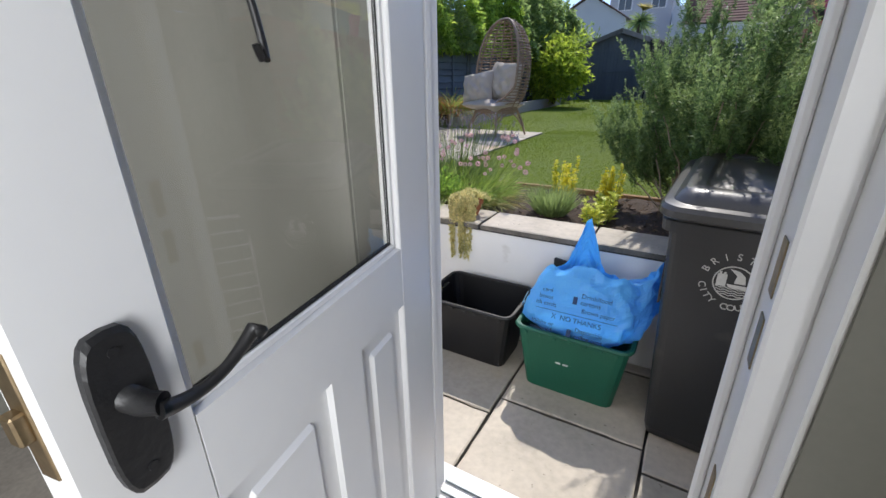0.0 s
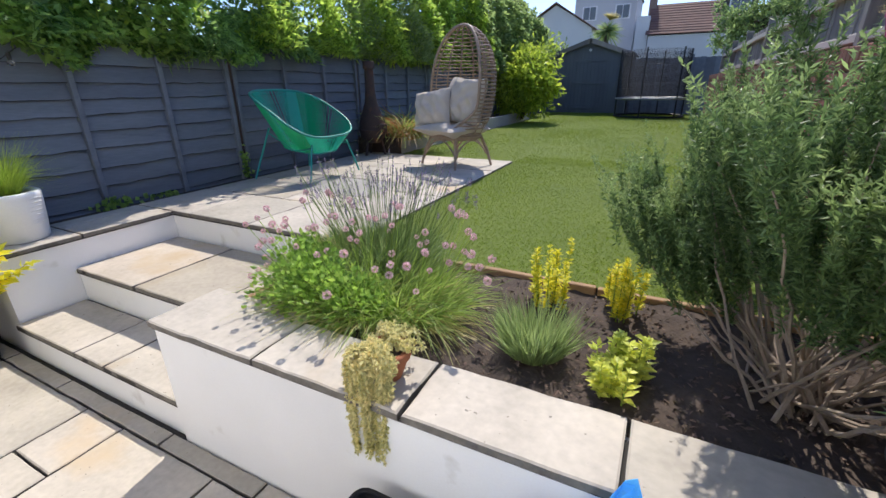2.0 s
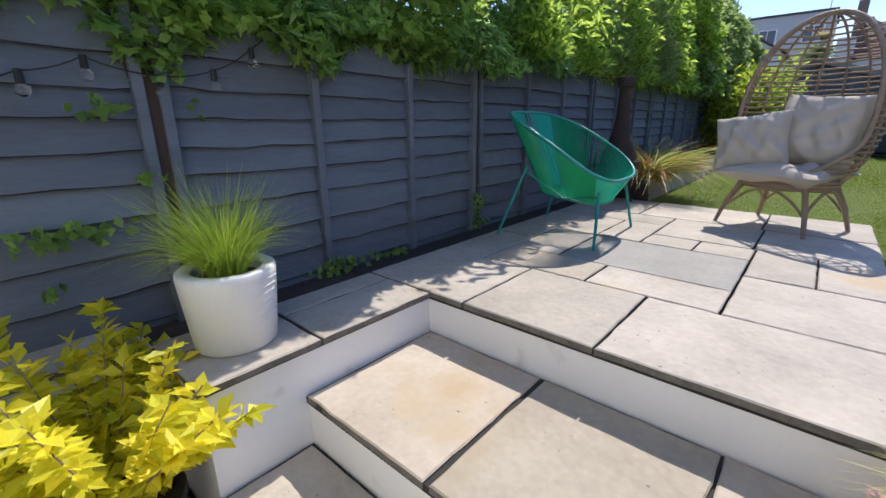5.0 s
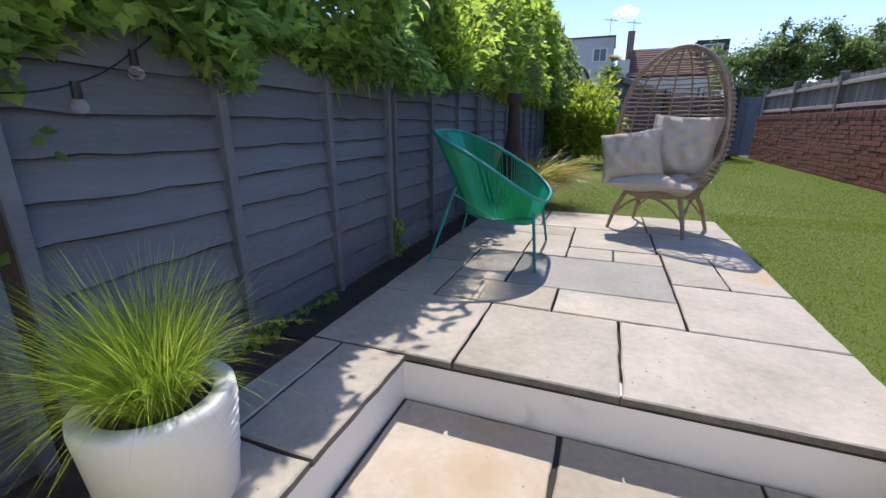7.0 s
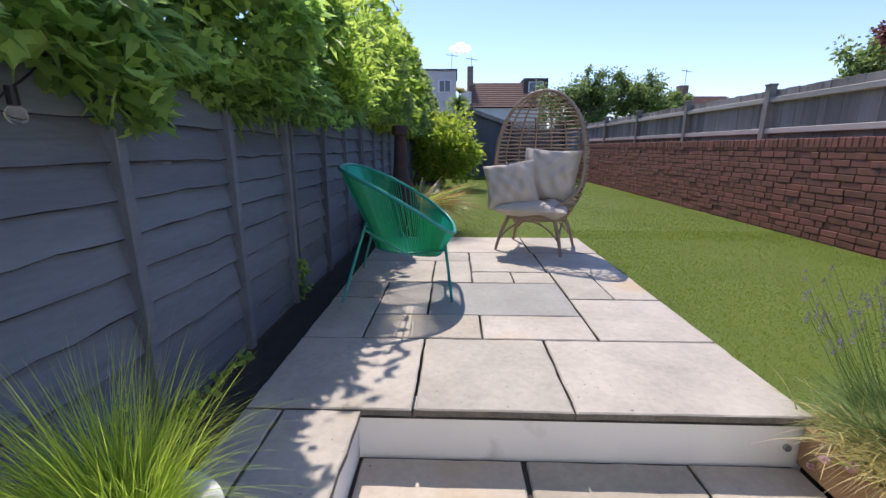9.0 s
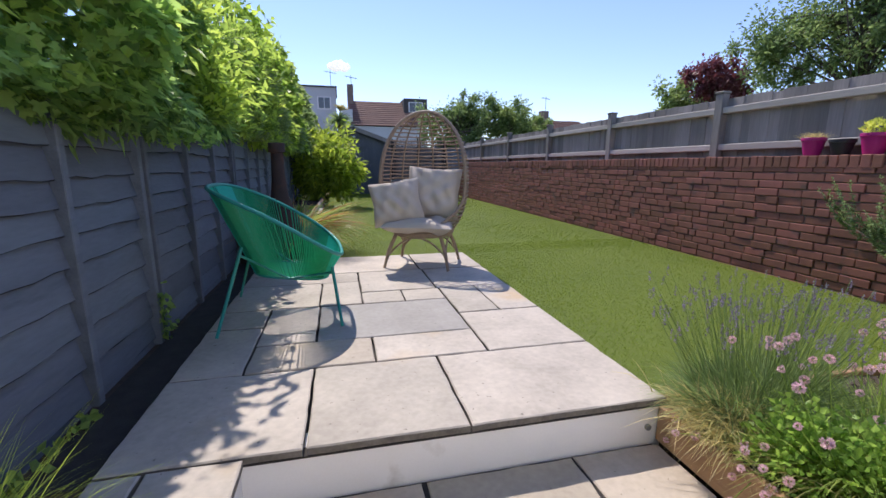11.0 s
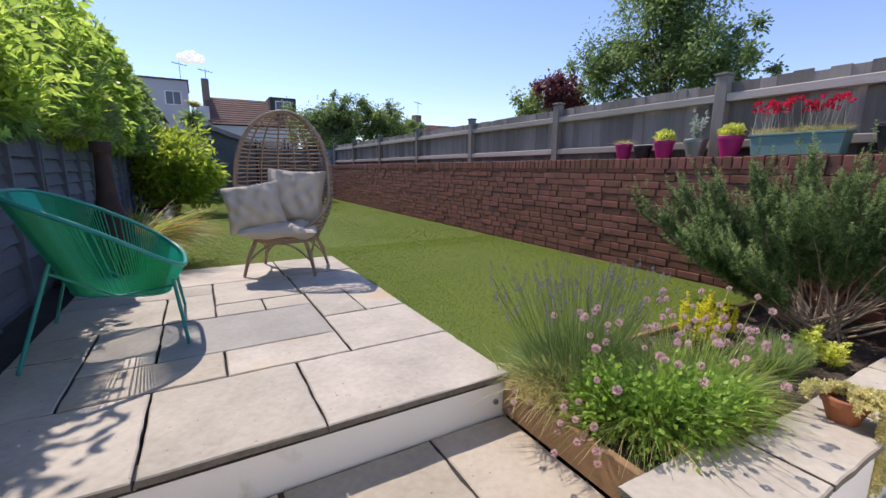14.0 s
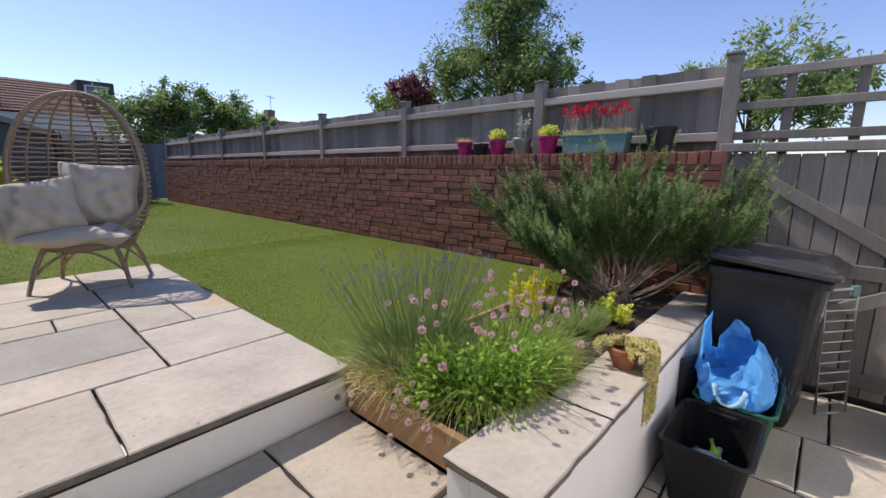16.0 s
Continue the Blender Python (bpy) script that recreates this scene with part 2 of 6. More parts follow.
leaf("golden_green", (0.70, 0.70, 0.16), (0.50, 0.58, 0.12), tr=0.4)
leaf("grass_pot", (0.46, 0.58, 0.09), (0.31, 0.44, 0.06), tr=0.45)
leaf("chive", (0.32, 0.43, 0.10), (0.24, 0.34, 0.08), tr=0.45, isl=0.35)
leaf("straw", (0.58, 0.50, 0.23), (0.44, 0.40, 0.16), tr=0.4)
leaf("oregano", (0.31, 0.47, 0.09), (0.20, 0.34, 0.06), tr=0.45, isl=0.4)
leaf("lavender", (0.25, 0.34, 0.13), (0.16, 0.24, 0.08), tr=0.4, isl=0.4)
leaf("lavender_bud", (0.30, 0.25, 0.36), (0.20, 0.16, 0.25), tr=0.25)
leaf("pink", (0.70, 0.45, 0.50), (0.66, 0.52, 0.52), tr=0.3)
leaf("silver", (0.558, 0.605, 0.512), (0.372, 0.434, 0.341), tr=0.25)
leaf("rosemary", (0.125, 0.205, 0.07), (0.075, 0.135, 0.045), tr=0.35, isl=0.4)
leaf("rosemary_tip", (0.29, 0.38, 0.15), (0.19, 0.28, 0.10), tr=0.4)
leaf("copper", (0.48, 0.20, 0.07), (0.34, 0.22, 0.07), tr=0.4)
leaf("trail", (0.72, 0.64, 0.32), (0.56, 0.55, 0.25), tr=0.3)
leaf("red_flower", (0.750, 0.031, 0.085), tr=0.3)
leaf("tree", (0.215, 0.30, 0.11), (0.135, 0.21, 0.07), tr=0.55, isl=0.4)
leaf("tree_light", (0.27, 0.35, 0.125), (0.18, 0.26, 0.085), tr=0.55, isl=0.4)
leaf("plum", (0.20, 0.065, 0.07), (0.13, 0.045, 0.05), tr=0.4)
leaf("bush", (0.42, 0.50, 0.065), (0.24, 0.34, 0.045), tr=0.55, isl=0.4)

rng = np.random.default_rng(7)


# ---- mesh helpers ----
class Geo:
    """Collects vertices and faces, then makes one mesh object."""

    def __init__(self):
        self.v, self.f, self.n = [], [], 0

    def add(self, verts, faces):
        verts = np.asarray(verts, float).reshape(-1, 3)
        if isinstance(faces, np.ndarray):
            self.f.append(faces + self.n)
        else:
            for k in sorted({len(q) for q in faces}):
                self.f.append(np.array([q for q in faces if len(q) == k]) + self.n)
        self.v.append(verts)
        self.n += len(verts)
        return self

    def box(self, lo, hi, c=0.0, m=None):
        lo, hi = np.array(lo, float), np.array(hi, float)
        if c <= 0:
            p = [[(lo, hi)[i][0], (lo, hi)[j][1], (lo, hi)[k][2]] for k in (0, 1) for j in (0, 1) for i in (0, 1)]
            q = [(0, 2, 3, 1), (4, 5, 7, 6), (0, 1, 5, 4), (2, 6, 7, 3), (0, 4, 6, 2), (1, 3, 7, 5)]
        else:
            p, idx = [], {}
            for k in (0, 1):
                for j in (0, 1):
                    for i in (0, 1):
                        for a in range(3):
                            e = [(lo, hi)[b][x] for x, b in enumerate((i, j, k))]
                            for x, b in enumerate((i, j, k)):
                                if x != a:
                                    e[x] += c if b == 0 else -c
                            idx[i, j, k, a] = len(p)
                            p.append(e)
            q = []
            ring = [(0, 0), (1, 0), (1, 1), (0, 1)]
            for a in range(3):
                for s in (0, 1):
                    w = []
                    for r in ring:
                        key = list(r)
                        key.insert(a, s)
                        w.append(idx[(*key, a)])
                    q.append(tuple(w if (s == 1) != (a == 1) else w[::-1]))
            for a in range(3):
                b, d = [x for x in range(3) if x != a]
                for s in (0, 1):
                    for t in (0, 1):
                        k0, k1 = [0, 0, 0], [0, 0, 0]
                        k0[b] = k1[b] = s
                        k0[d] = k1[d] = t
                        k1[a] = 1
                        w = [idx[(*k0, b)], idx[(*k1, b)], idx[(*k1, d)], idx[(*k0, d)]]
                        q.append(tuple(w))
            for k in (0, 1):
                for j in (0, 1):
                    for i in (0, 1):
                        q.append((idx[i, j, k, 0], idx[i, j, k, 1], idx[i, j, k, 2]))
        p = np.array(p)
        if m is not None:
            p = p @ np.array(m.to_3x3()).T + np.array(m.translation)
        return self.add(p, q)

    def tube(self, pts, r, sides=8, closed=False, cap=True):
        pts = np.asarray(pts, float)
        n = len(pts)
        r = np.broadcast_to(np.asarray(r, float), (n,))
        if closed:
            t = np.roll(pts, -1, 0) - np.roll(pts, 1, 0)
        else:
            t = np.gradient(pts, axis=0)
        t /= np.linalg.norm(t, axis=1)[:, None] + 1e-12
        ref = np.array([0.0, 0, 1]) if abs(t[:, 2]).mean() < 0.85 else np.array([1.0, 0, 0])
        u = np.cross(t, ref)
        u /= np.linalg.norm(u, axis=1)[:, None] + 1e-12
        w = np.cross(t, u)
        a = np.arange(sides) * 2 * np.pi / sides
        v = pts[:, None] + r[:, None, None] * (np.cos(a)[None, :, None] * u[:, None] + np.sin(a)[None, :, None] * w[:, None])
        i = np.arange(n if closed else n - 1)
        j = np.arange(sides)
        I, J = np.meshgrid(i, j, indexing="ij")
        I2, J2 = (I + 1) % n, (J + 1) % sides
        q = np.stack([I * sides + J, I * sides + J2, I2 * sides + J2, I2 * sides + J], -1).reshape(-1, 4)
        self.add(v, q)
        if cap and not closed:
            self.f.append(np.array([[self.n - n * sides + k for k in range(sides)]]))
            self.f.append(np.array([[self.n - sides + k for k in range(sides)][::-1]]))
        return self

    def lathe(self, prof, at=(0, 0, 0), sides=24, sx=1.0, sy=1.0):
        prof = np.asarray(prof, float)
        a = np.arange(sides) * 2 * np.pi / sides
        v = np.stack([prof[:, 0][:, None] * np.cos(a) * sx, prof[:, 0][:, None] * np.sin(a) * sy, np.repeat(prof[:, 1][:, None], sides, 1)], -1) + np.array(at)
        I, J = np.meshgrid(np.arange(len(prof) - 1), np.arange(sides), indexing="ij")
        J2 = (J + 1) % sides
        return self.add(v, np.stack([I * sides + J, I * sides + J2, (I + 1) * sides + J2, (I + 1) * sides + J], -1).reshape(-1, 4))

    def segs(self, A, B, r0, r1, sides=3):
        A, B = np.asarray(A, float), np.asarray(B, float)
        n = len(A)
        t = B - A
        t = t / (np.linalg.norm(t, axis=1)[:, None] + 1e-12)
        ref = np.where(np.abs(t[:, 2:3]) < 0.9, [[0.0, 0, 1]], [[1.0, 0, 0]])
        u = np.cross(t, ref)
        u /= np.linalg.norm(u, axis=1)[:, None] + 1e-12
        w = np.cross(t, u)
        a = np.arange(sides) * 2 * np.pi / sides
        off = np.cos(a)[None, :, None] * u[:, None] + np.sin(a)[None, :, None] * w[:, None]
        r0, r1 = np.broadcast_to(r0, (n,)), np.broadcast_to(r1, (n,))
        v = np.concatenate([A[:, None] + off * r0[:, None, None], B[:, None] + off * r1[:, None, None]], 1)
        base = np.arange(n)[:, None, None] * 2 * sides
        j = np.arange(sides)
        q = np.stack([j, (j + 1) % sides, (j + 1) % sides + sides, j + sides], -1)[None]
        return self.add(v, (base + q).reshape(-1, 4))

    def leaves(self, P, D, L, W, roll=None, fold=0.25, droop=0.0):
        """Folded pointed leaves at P along D."""
        P, D = np.asarray(P, float), np.asarray(D, float)
        n = len(P)
        D = D / (np.linalg.norm(D, axis=1)[:, None] + 1e-12)
        R = rng.normal(size=(n, 3)) if roll is None else np.broadcast_to(roll, (n, 3)) + rng.normal(size=(n, 3)) * 0.35
        S = np.cross(D, R)
        S /= np.linalg.norm(S, axis=1)[:, None] + 1e-12
        N = np.cross(S, D)
        L = np.broadcast_to(L, (n,))[:, None]
        W = np.broadcast_to(W, (n,))[:, None]
        m = P + D * L * 0.45
        tip = P + D * L - np.array([0, 0, 1.0]) * L * droop
        v = np.stack([P, m + S * W * 0.5 + N * W * fold, tip, m - S * W * 0.5 + N * W * fold], 1)
        b = np.arange(n)[:, None] * 4
        return self.add(v, np.concatenate([b + np.array([[0, 1, 2]]), b + np.array([[0, 2, 3]])]))

    def lobed(self, P, D, L, W, roll=None, fold=0.12, droop=0.1):
        """Five-lobed ivy leaves at P along D."""
        P, D = np.asarray(P, float), np.asarray(D, float)
        n = len(P)
        D = D / (np.linalg.norm(D, axis=1)[:, None] + 1e-12)
        S = np.cross(D, np.broadcast_to((0, 0, 1.0) if roll is None else roll, (n, 3)) + rng.normal(size=(n, 3)) * 0.45)
        S /= np.linalg.norm(S, axis=1)[:, None] + 1e-12
        N = np.cross(S, D)
        L, W = np.broadcast_to(L, (n,))[:, None], np.broadcast_to(W, (n,))[:, None]
        half = [(0.02, 0.30), (0.28, 0.56), (0.38, 0.26), (0.66, 0.40), (0.70, 0.16)]
        shape = [(0.12, 0.0)] + half + [(1.0, 0.0)] + [(a, -b) for a, b in half[::-1]]
        v = np.stack([P + D * L * a + S * W * b + N * W * (abs(b) * fold * 2) - np.array([0, 0, 1.0]) * L * droop * a * a for a, b in shape], 1)
        base = np.arange(n)[:, None] * len(shape)
        tri = [(0, 1, 2), (0, 2, 3), (0, 3, 6), (3, 4, 5), (3, 5, 6), (0, 6, 9), (6, 7, 9), (7, 8, 9), (0, 9, 10), (0, 10, 11)]
        return self.add(v, np.concatenate([base + np.array([q]) for q in tri]))

    def blades(self, P, D, L, W, bend=0.5, seg=4):
        """Curved tapering blades that start along D and bend under their weight."""
        P, D = np.asarray(P, float), np.asarray(D, float)
        n = len(P)
        D = D / (np.linalg.norm(D, axis=1)[:, None] + 1e-12)
        L, W = np.broadcast_to(L, (n,)), np.broadcast_to(W, (n,))
        bend = np.broadcast_to(bend, (n,))
        S = np.cross(D, rng.normal(size=(n, 3)))
        S /= np.linalg.norm(S, axis=1)[:, None] + 1e-12
        H = D * [1, 1, 0]
        H /= np.linalg.norm(H, axis=1)[:, None] + 1e-12
        rows = []
        for k in range(seg + 1):
            t = k / seg
            c = P + D * (L * t)[:, None] + (H * 0.5 - [0, 0, 1.0]) * (L * bend * t * t)[:, None]
            w = (W * (1 - t) ** 0.7 * 0.5)[:, None]
            rows += [c - S * w, c + S * w]
        v = np.stack(rows, 1)
        b = np.arange(n)[:, None] * (2 * seg + 2)
        q = np.concatenate([b + np.array([[2 * k, 2 * k + 1, 2 * k + 3, 2 * k + 2]]) for k in range(seg)])
        return self.add(v, q)

    def mesh(self, name, material, smooth=False):
        me = bpy.data.meshes.new(name)
        v = np.concatenate(self.v)
        me.vertices.add(len(v))
        me.vertices.foreach_set("co", v.ravel())
        loops = np.concatenate([f.ravel() for f in self.f])
        sizes = np.concatenate([np.full(len(f), f.shape[1]) for f in self.f])
        me.loops.add(len(loops))
        me.loops.foreach_set("vertex_index", loops.astype(np.int32))
        me.polygons.add(len(sizes))
        me.polygons.foreach_set("loop_start", np.concatenate([[0], np.cumsum(sizes)[:-1]]).astype(np.int32))
        me.polygons.foreach_set("use_smooth", np.full(len(sizes), smooth))
        me.update(calc_edges=True)
        me.materials.append(M[material])
        return me

    def make(self, name, material, parent=None, label="", smooth=False, **tags):
        ob = new(name, self.mesh(name, material, smooth))
        if parent is not None:
            ob.parent = parent
        return tagged(ob, label, **tags)


def empty(name, label, category, group="", kind="", at=(0, 0, 0)):
    ob = new(name)
    ob.location = at
    ob.empty_display_size = 0.1
    return tagged(ob, label, category, group, kind)


def box(name, lo, hi, material, parent=None, label="", c=0.0, **tags):
    return Geo().box(lo, hi, c).make(name, material, parent, label, **tags)


def unit(n):
    d = rng.normal(size=(n, 3))
    return d / np.linalg.norm(d, axis=1)[:, None]


def arc(p0, p1, sag, n=12):
    t = np.linspace(0, 1, n)[:, None]
    return np.array(p0) * (1 - t) + np.array(p1) * t - np.array([0, 0, 1.0]) * (4 * sag * t * (1 - t))


PATIO, TREAD2, TREAD1, LAWN = 0.636, 0.42, 0.19, 0.615


# ---- ground and raised garden ----
ground = Geo()
ground.add([(-900, -900, -0.06), (900, -900, -0.06), (900, 900, -0.06), (-900, 900, -0.06)], [(0, 1, 2, 3)])
ground.make("ground", "earth", label="rough grass and earth beyond the garden walls", category="ground", kind="structure")

box("paving_bed", (-3.76, 0.421, -0.055), (1.59, 1.558, -0.022), "joint", None, "dark joint sand under the courtyard paving", category="ground", kind="structure")
# earth body under lawn, patio and beds
body = Geo()
body.box((-3.70, 2.66, -0.05), (1.375, 5.95, PATIO - 0.045))
body.box((-9.0, 5.95, -0.05), (1.375, 19.0, PATIO - 0.045))
body.make("raised_ground", "joint", label="raised garden bed of dark compacted sand", category="ground", kind="structure")


def slab(parent, x0, x1, y0, y1, top, material="slab", thick=0.030, gap=0.006):
    """Riven slab: uneven rounded edge, pale top, sides coloured dark for dirt and shade."""
    x0, x1, y0, y1 = x0 + gap, x1 - gap, y0 + gap, y1 - gap
    nx, ny = max(3, int((x1 - x0) / 0.07)), max(3, int((y1 - y0) / 0.07))
    tx, ty = np.arange(nx) / nx, np.arange(ny) / ny
    edge = np.concatenate([np.stack([x0 + (x1 - x0) * tx, np.full(nx, y0)], -1), np.stack([np.full(ny, x1), y0 + (y1 - y0) * ty], -1),
                           np.stack([x1 - (x1 - x0) * tx, np.full(nx, y1)], -1), np.stack([np.full(ny, x0), y1 - (y1 - y0) * ty], -1)])
    mid = np.array([(x0 + x1) / 2, (y0 + y1) / 2])
    edge = edge + rng.normal(size=edge.shape) * 0.0016
    n = len(edge)
    inward = np.sign(mid - edge) * np.minimum(0.006, np.abs(mid - edge))
    lift = (rng.random() - 0.5) * 0.003
    rings = [np.c_[edge, np.full(n, top - thick)], np.c_[edge, np.full(n, top - 0.005 + lift) + rng.normal(size=n) * 0.001], np.c_[edge + inward, np.full(n, top + lift)]]
    k = np.arange(n)
    q = np.concatenate([np.stack([r * n + k, r * n + (k + 1) % n, (r + 1) * n + (k + 1) % n, (r + 1) * n + k], -1) for r in (0, 1)])
    g = Geo().add(np.concatenate(rings), q)
    g.f.append((2 * n + k)[None])
    ob = g.make("slab", material, parent)
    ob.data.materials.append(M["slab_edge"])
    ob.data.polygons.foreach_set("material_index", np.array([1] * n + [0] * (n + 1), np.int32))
    return ob


# white rendered walls of planter and steps
walls = empty("retaining_wall", "white rendered low retaining walls of the planter and steps", "retaining wall", kind="structure")
box("planter_front", (-1.415, 1.535, -0.05), (1.375, 1.76, PATIO - 0.040), "render", walls)
box("planter_end", (-1.415, 1.762, -0.05), (-1.27, 1.86, PATIO - 0.040), "render", walls)
box("left_wall_side", (-3.455, 1.575, -0.05), (-3.013, 2.66, PATIO - 0.034), "render", walls)
box("patio_riser", (-3.012, 2.652, -0.05), (-1.262, 2.80, PATIO - 0.040), "render", walls)
box("step_upper", (-3.012, 1.945, -0.05), (-1.30, 2.651, TREAD2 - 0.041), "render", walls)
box("step_lower", (-3.012, 1.56, -0.05), (-1.416, 1.944, TREAD1 - 0.041), "render", walls)
box("left_wall_front", (-3.72, 0.50, -0.05), (-3.50, 1.574, PATIO - 0.034), "render", walls)
drain = Geo().tube([(-1.335, 2.66, 0.50), (-1.335, 2.640, 0.50)], 0.014, 12)
drain.make("drain_pipe", "zinc", walls)

# patio, treads, coping
patio = empty("patio", "pale sandstone patio slabs with dark open joints", "patio", kind="structure")
for r in [(-3.46, -2.79, 2.64, 3.285), (-2.79, -2.16, 2.64, 3.285), (-2.16, -1.25, 2.64, 3.285),
          (-3.46, -3.13, 3.285, 3.92), (-3.13, -2.48, 3.285, 3.62), (-2.48, -1.86, 3.285, 3.62), (-1.86, -1.25, 3.285, 3.92),
          (-3.46, -3.13, 3.92, 4.26), (-3.13, -2.80, 3.62, 4.26), (-2.80, -1.86, 3.62, 4.26),
          (-1.86, -1.55, 3.92, 4.55), (-1.55, -1.25, 3.92, 4.55), (-2.50, -2.18, 4.26, 4.55), (-2.18, -1.86, 4.26, 4.55),
          (-2.81, -2.50, 4.26, 4.885), (-3.46, -2.81, 4.26, 4.885), (-2.50, -1.88, 4.55, 5.21), (-1.88, -1.25, 4.55, 5.21),
          (-3.46, -2.50, 4.885, 5.21), (-3.46, -2.81, 5.21, 5.93), (-2.81, -1.90, 5.21, 5.93), (-1.90, -1.25, 5.21, 5.93)]:
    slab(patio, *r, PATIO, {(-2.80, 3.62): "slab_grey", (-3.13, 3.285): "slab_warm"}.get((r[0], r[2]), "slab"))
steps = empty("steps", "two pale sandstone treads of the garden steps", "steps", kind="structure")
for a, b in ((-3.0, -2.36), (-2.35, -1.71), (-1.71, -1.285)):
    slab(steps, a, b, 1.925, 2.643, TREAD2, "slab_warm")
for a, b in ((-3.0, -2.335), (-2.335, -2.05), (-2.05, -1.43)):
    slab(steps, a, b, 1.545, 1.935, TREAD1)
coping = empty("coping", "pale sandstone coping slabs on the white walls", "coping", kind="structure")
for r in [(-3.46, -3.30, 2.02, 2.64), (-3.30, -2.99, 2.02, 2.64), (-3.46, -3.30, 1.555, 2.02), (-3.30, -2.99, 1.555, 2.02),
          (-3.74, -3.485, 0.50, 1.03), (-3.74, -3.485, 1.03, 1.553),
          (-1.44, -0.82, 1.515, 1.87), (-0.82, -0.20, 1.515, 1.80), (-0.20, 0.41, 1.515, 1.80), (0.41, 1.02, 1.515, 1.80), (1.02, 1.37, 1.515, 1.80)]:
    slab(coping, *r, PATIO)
court = empty("courtyard_paving", "buff sandstone courtyard paving with dark joints", "paving", kind="structure")
edge = [-3.75, -3.02, -2.41, -1.5, -0.88, -0.27, 0.33, 0.95, 1.55]
for a, b in zip(edge, edge[1:]):
    slab(court, a, b, 1.445, 1.533, 0.0)
cols = [-3.75, -3.03, -2.065, -1.755, -1.105, -0.44, 0.2, 0.83, 1.55]
for i, (a, b) in enumerate(zip(cols, cols[1:])):
    cut = [1.445, 1.14, 0.43] if i in (2,) else [1.445, 0.83, 0.43] if i % 2 else [1.445, 0.95, 0.43]
    if i == 4:
        cut = [1.445, 1.13, 0.43]
    for y1, y0 in zip(cut, cut[1:]):
        slab(court, a, b, y0, y1, 0.0)

# dark bedding under slab edges: mortar, plus the overhang's shadow drawn as a strip
bed = empty("mortar_and_shadow_line", "dark mortar bedding and painted shadow line under the slabs", "mortar", kind="structure")
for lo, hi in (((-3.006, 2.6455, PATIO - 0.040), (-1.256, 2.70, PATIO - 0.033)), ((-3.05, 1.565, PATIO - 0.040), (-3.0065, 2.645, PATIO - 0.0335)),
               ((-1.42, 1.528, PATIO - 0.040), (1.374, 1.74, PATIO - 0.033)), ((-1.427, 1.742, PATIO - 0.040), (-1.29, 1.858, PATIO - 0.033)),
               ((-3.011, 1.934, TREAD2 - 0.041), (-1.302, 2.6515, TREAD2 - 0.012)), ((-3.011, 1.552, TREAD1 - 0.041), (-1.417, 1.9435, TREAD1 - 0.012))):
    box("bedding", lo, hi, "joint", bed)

# lawn
lawn = Geo()
for x0, x1, y0, y1 in ((-1.25, 1.375, 2.68, 5.94), (-3.45, 1.375, 5.94, 16.9)):
    nx, ny = 12, 24
    X, Y = np.meshgrid(np.linspace(x0, x1, nx), np.linspace(y0, y1, ny), indexing="ij")
    Z = LAWN + 0.002 * np.sin(X * 2.1 + 1) * np.cos(Y * 1.3)
    idx = np.arange(nx * ny).reshape(nx, ny)
    lawn.add(np.stack([X, Y, Z], -1), np.stack([idx[:-1, :-1], idx[1:, :-1], idx[1:, 1:], idx[:-1, 1:]], -1).reshape(-1, 4))
lawn.make("lawn", "turf", label="short bright green artificial turf lawn", category="lawn", kind="structure", smooth=True)


def turf(n, x0, x1, y0, y1, h, w, name):
    P = np.stack([rng.uniform(x0, x1, n), rng.uniform(y0, y1, n), np.full(n, LAWN - 0.004)], -1)
    P = P[(P[:, 1] > 5.95) | (P[:, 0] > -1.245)]
    D = np.stack([rng.normal(0, 0.45, len(P)), rng.normal(-0.1, 0.45, len(P)), np.ones(len(P))], -1)
    g = Geo().blades(P, D, rng.uniform(0.6, 1.2, len(P)) * h, w, 0.3, 1)
    return g.make(name, "turf_blade", label="short synthetic grass blades of the lawn", category="grass", kind="stuff")


turf(90000, -1.25, 1.37, 2.69, 6.5, 0.026, 0.0045, "grass_blades")
turf(90000, -3.45, 1.37, 5.95, 11.0, 0.028, 0.007, "grass_blades")
turf(50000, -3.45, 1.37, 11.0, 16.8, 0.030, 0.011, "grass_blades")

# planting bed
nx, ny = 70, 30
X, Y = np.meshgrid(np.linspace(-1.27, 1.375, nx), np.linspace(1.78, 2.68, ny), indexing="ij")
Z = 0.590 + 0.012 * np.sin(X * 9) * np.cos(Y * 11) + rng.normal(size=X.shape) * 0.006
idx = np.arange(nx * ny).reshape(nx, ny)
soil = Geo().add(np.stack([X, Y, Z], -1), np.stack([idx[:-1, :-1], idx[1:, :-1], idx[1:, 1:], idx[:-1, 1:]], -1).reshape(-1, 4))
soil.make("soil_bed", "soil", label="dark crumbly soil in the planting bed", category="soil", kind="structure", smooth=True)
n = 2500
P = np.stack([rng.uniform(-1.2, 1.36, n), rng.uniform(1.81, 2.62, n), np.full(n, 0.6)], -1)
Geo().leaves(P, rng.normal(size=(n, 3)) * [1, 1, 0.3], rng.uniform(0.01, 0.035, n), rng.uniform(0.006, 0.016, n), roll=(0, 0, 1)).make(
    "bark_mulch", "bark", label="scattered bark chips and soil crumbs on the bed", category="mulch", kind="stuff")
sleeper = empty("timber_edging", "orange-brown timber boards that edge the planting bed", "edging", kind="structure")
Geo().box((-1.298, 1.865, 0.44), (-1.262, 2.64, 0.605), 0.004).make("board", "sleeper", sleeper)
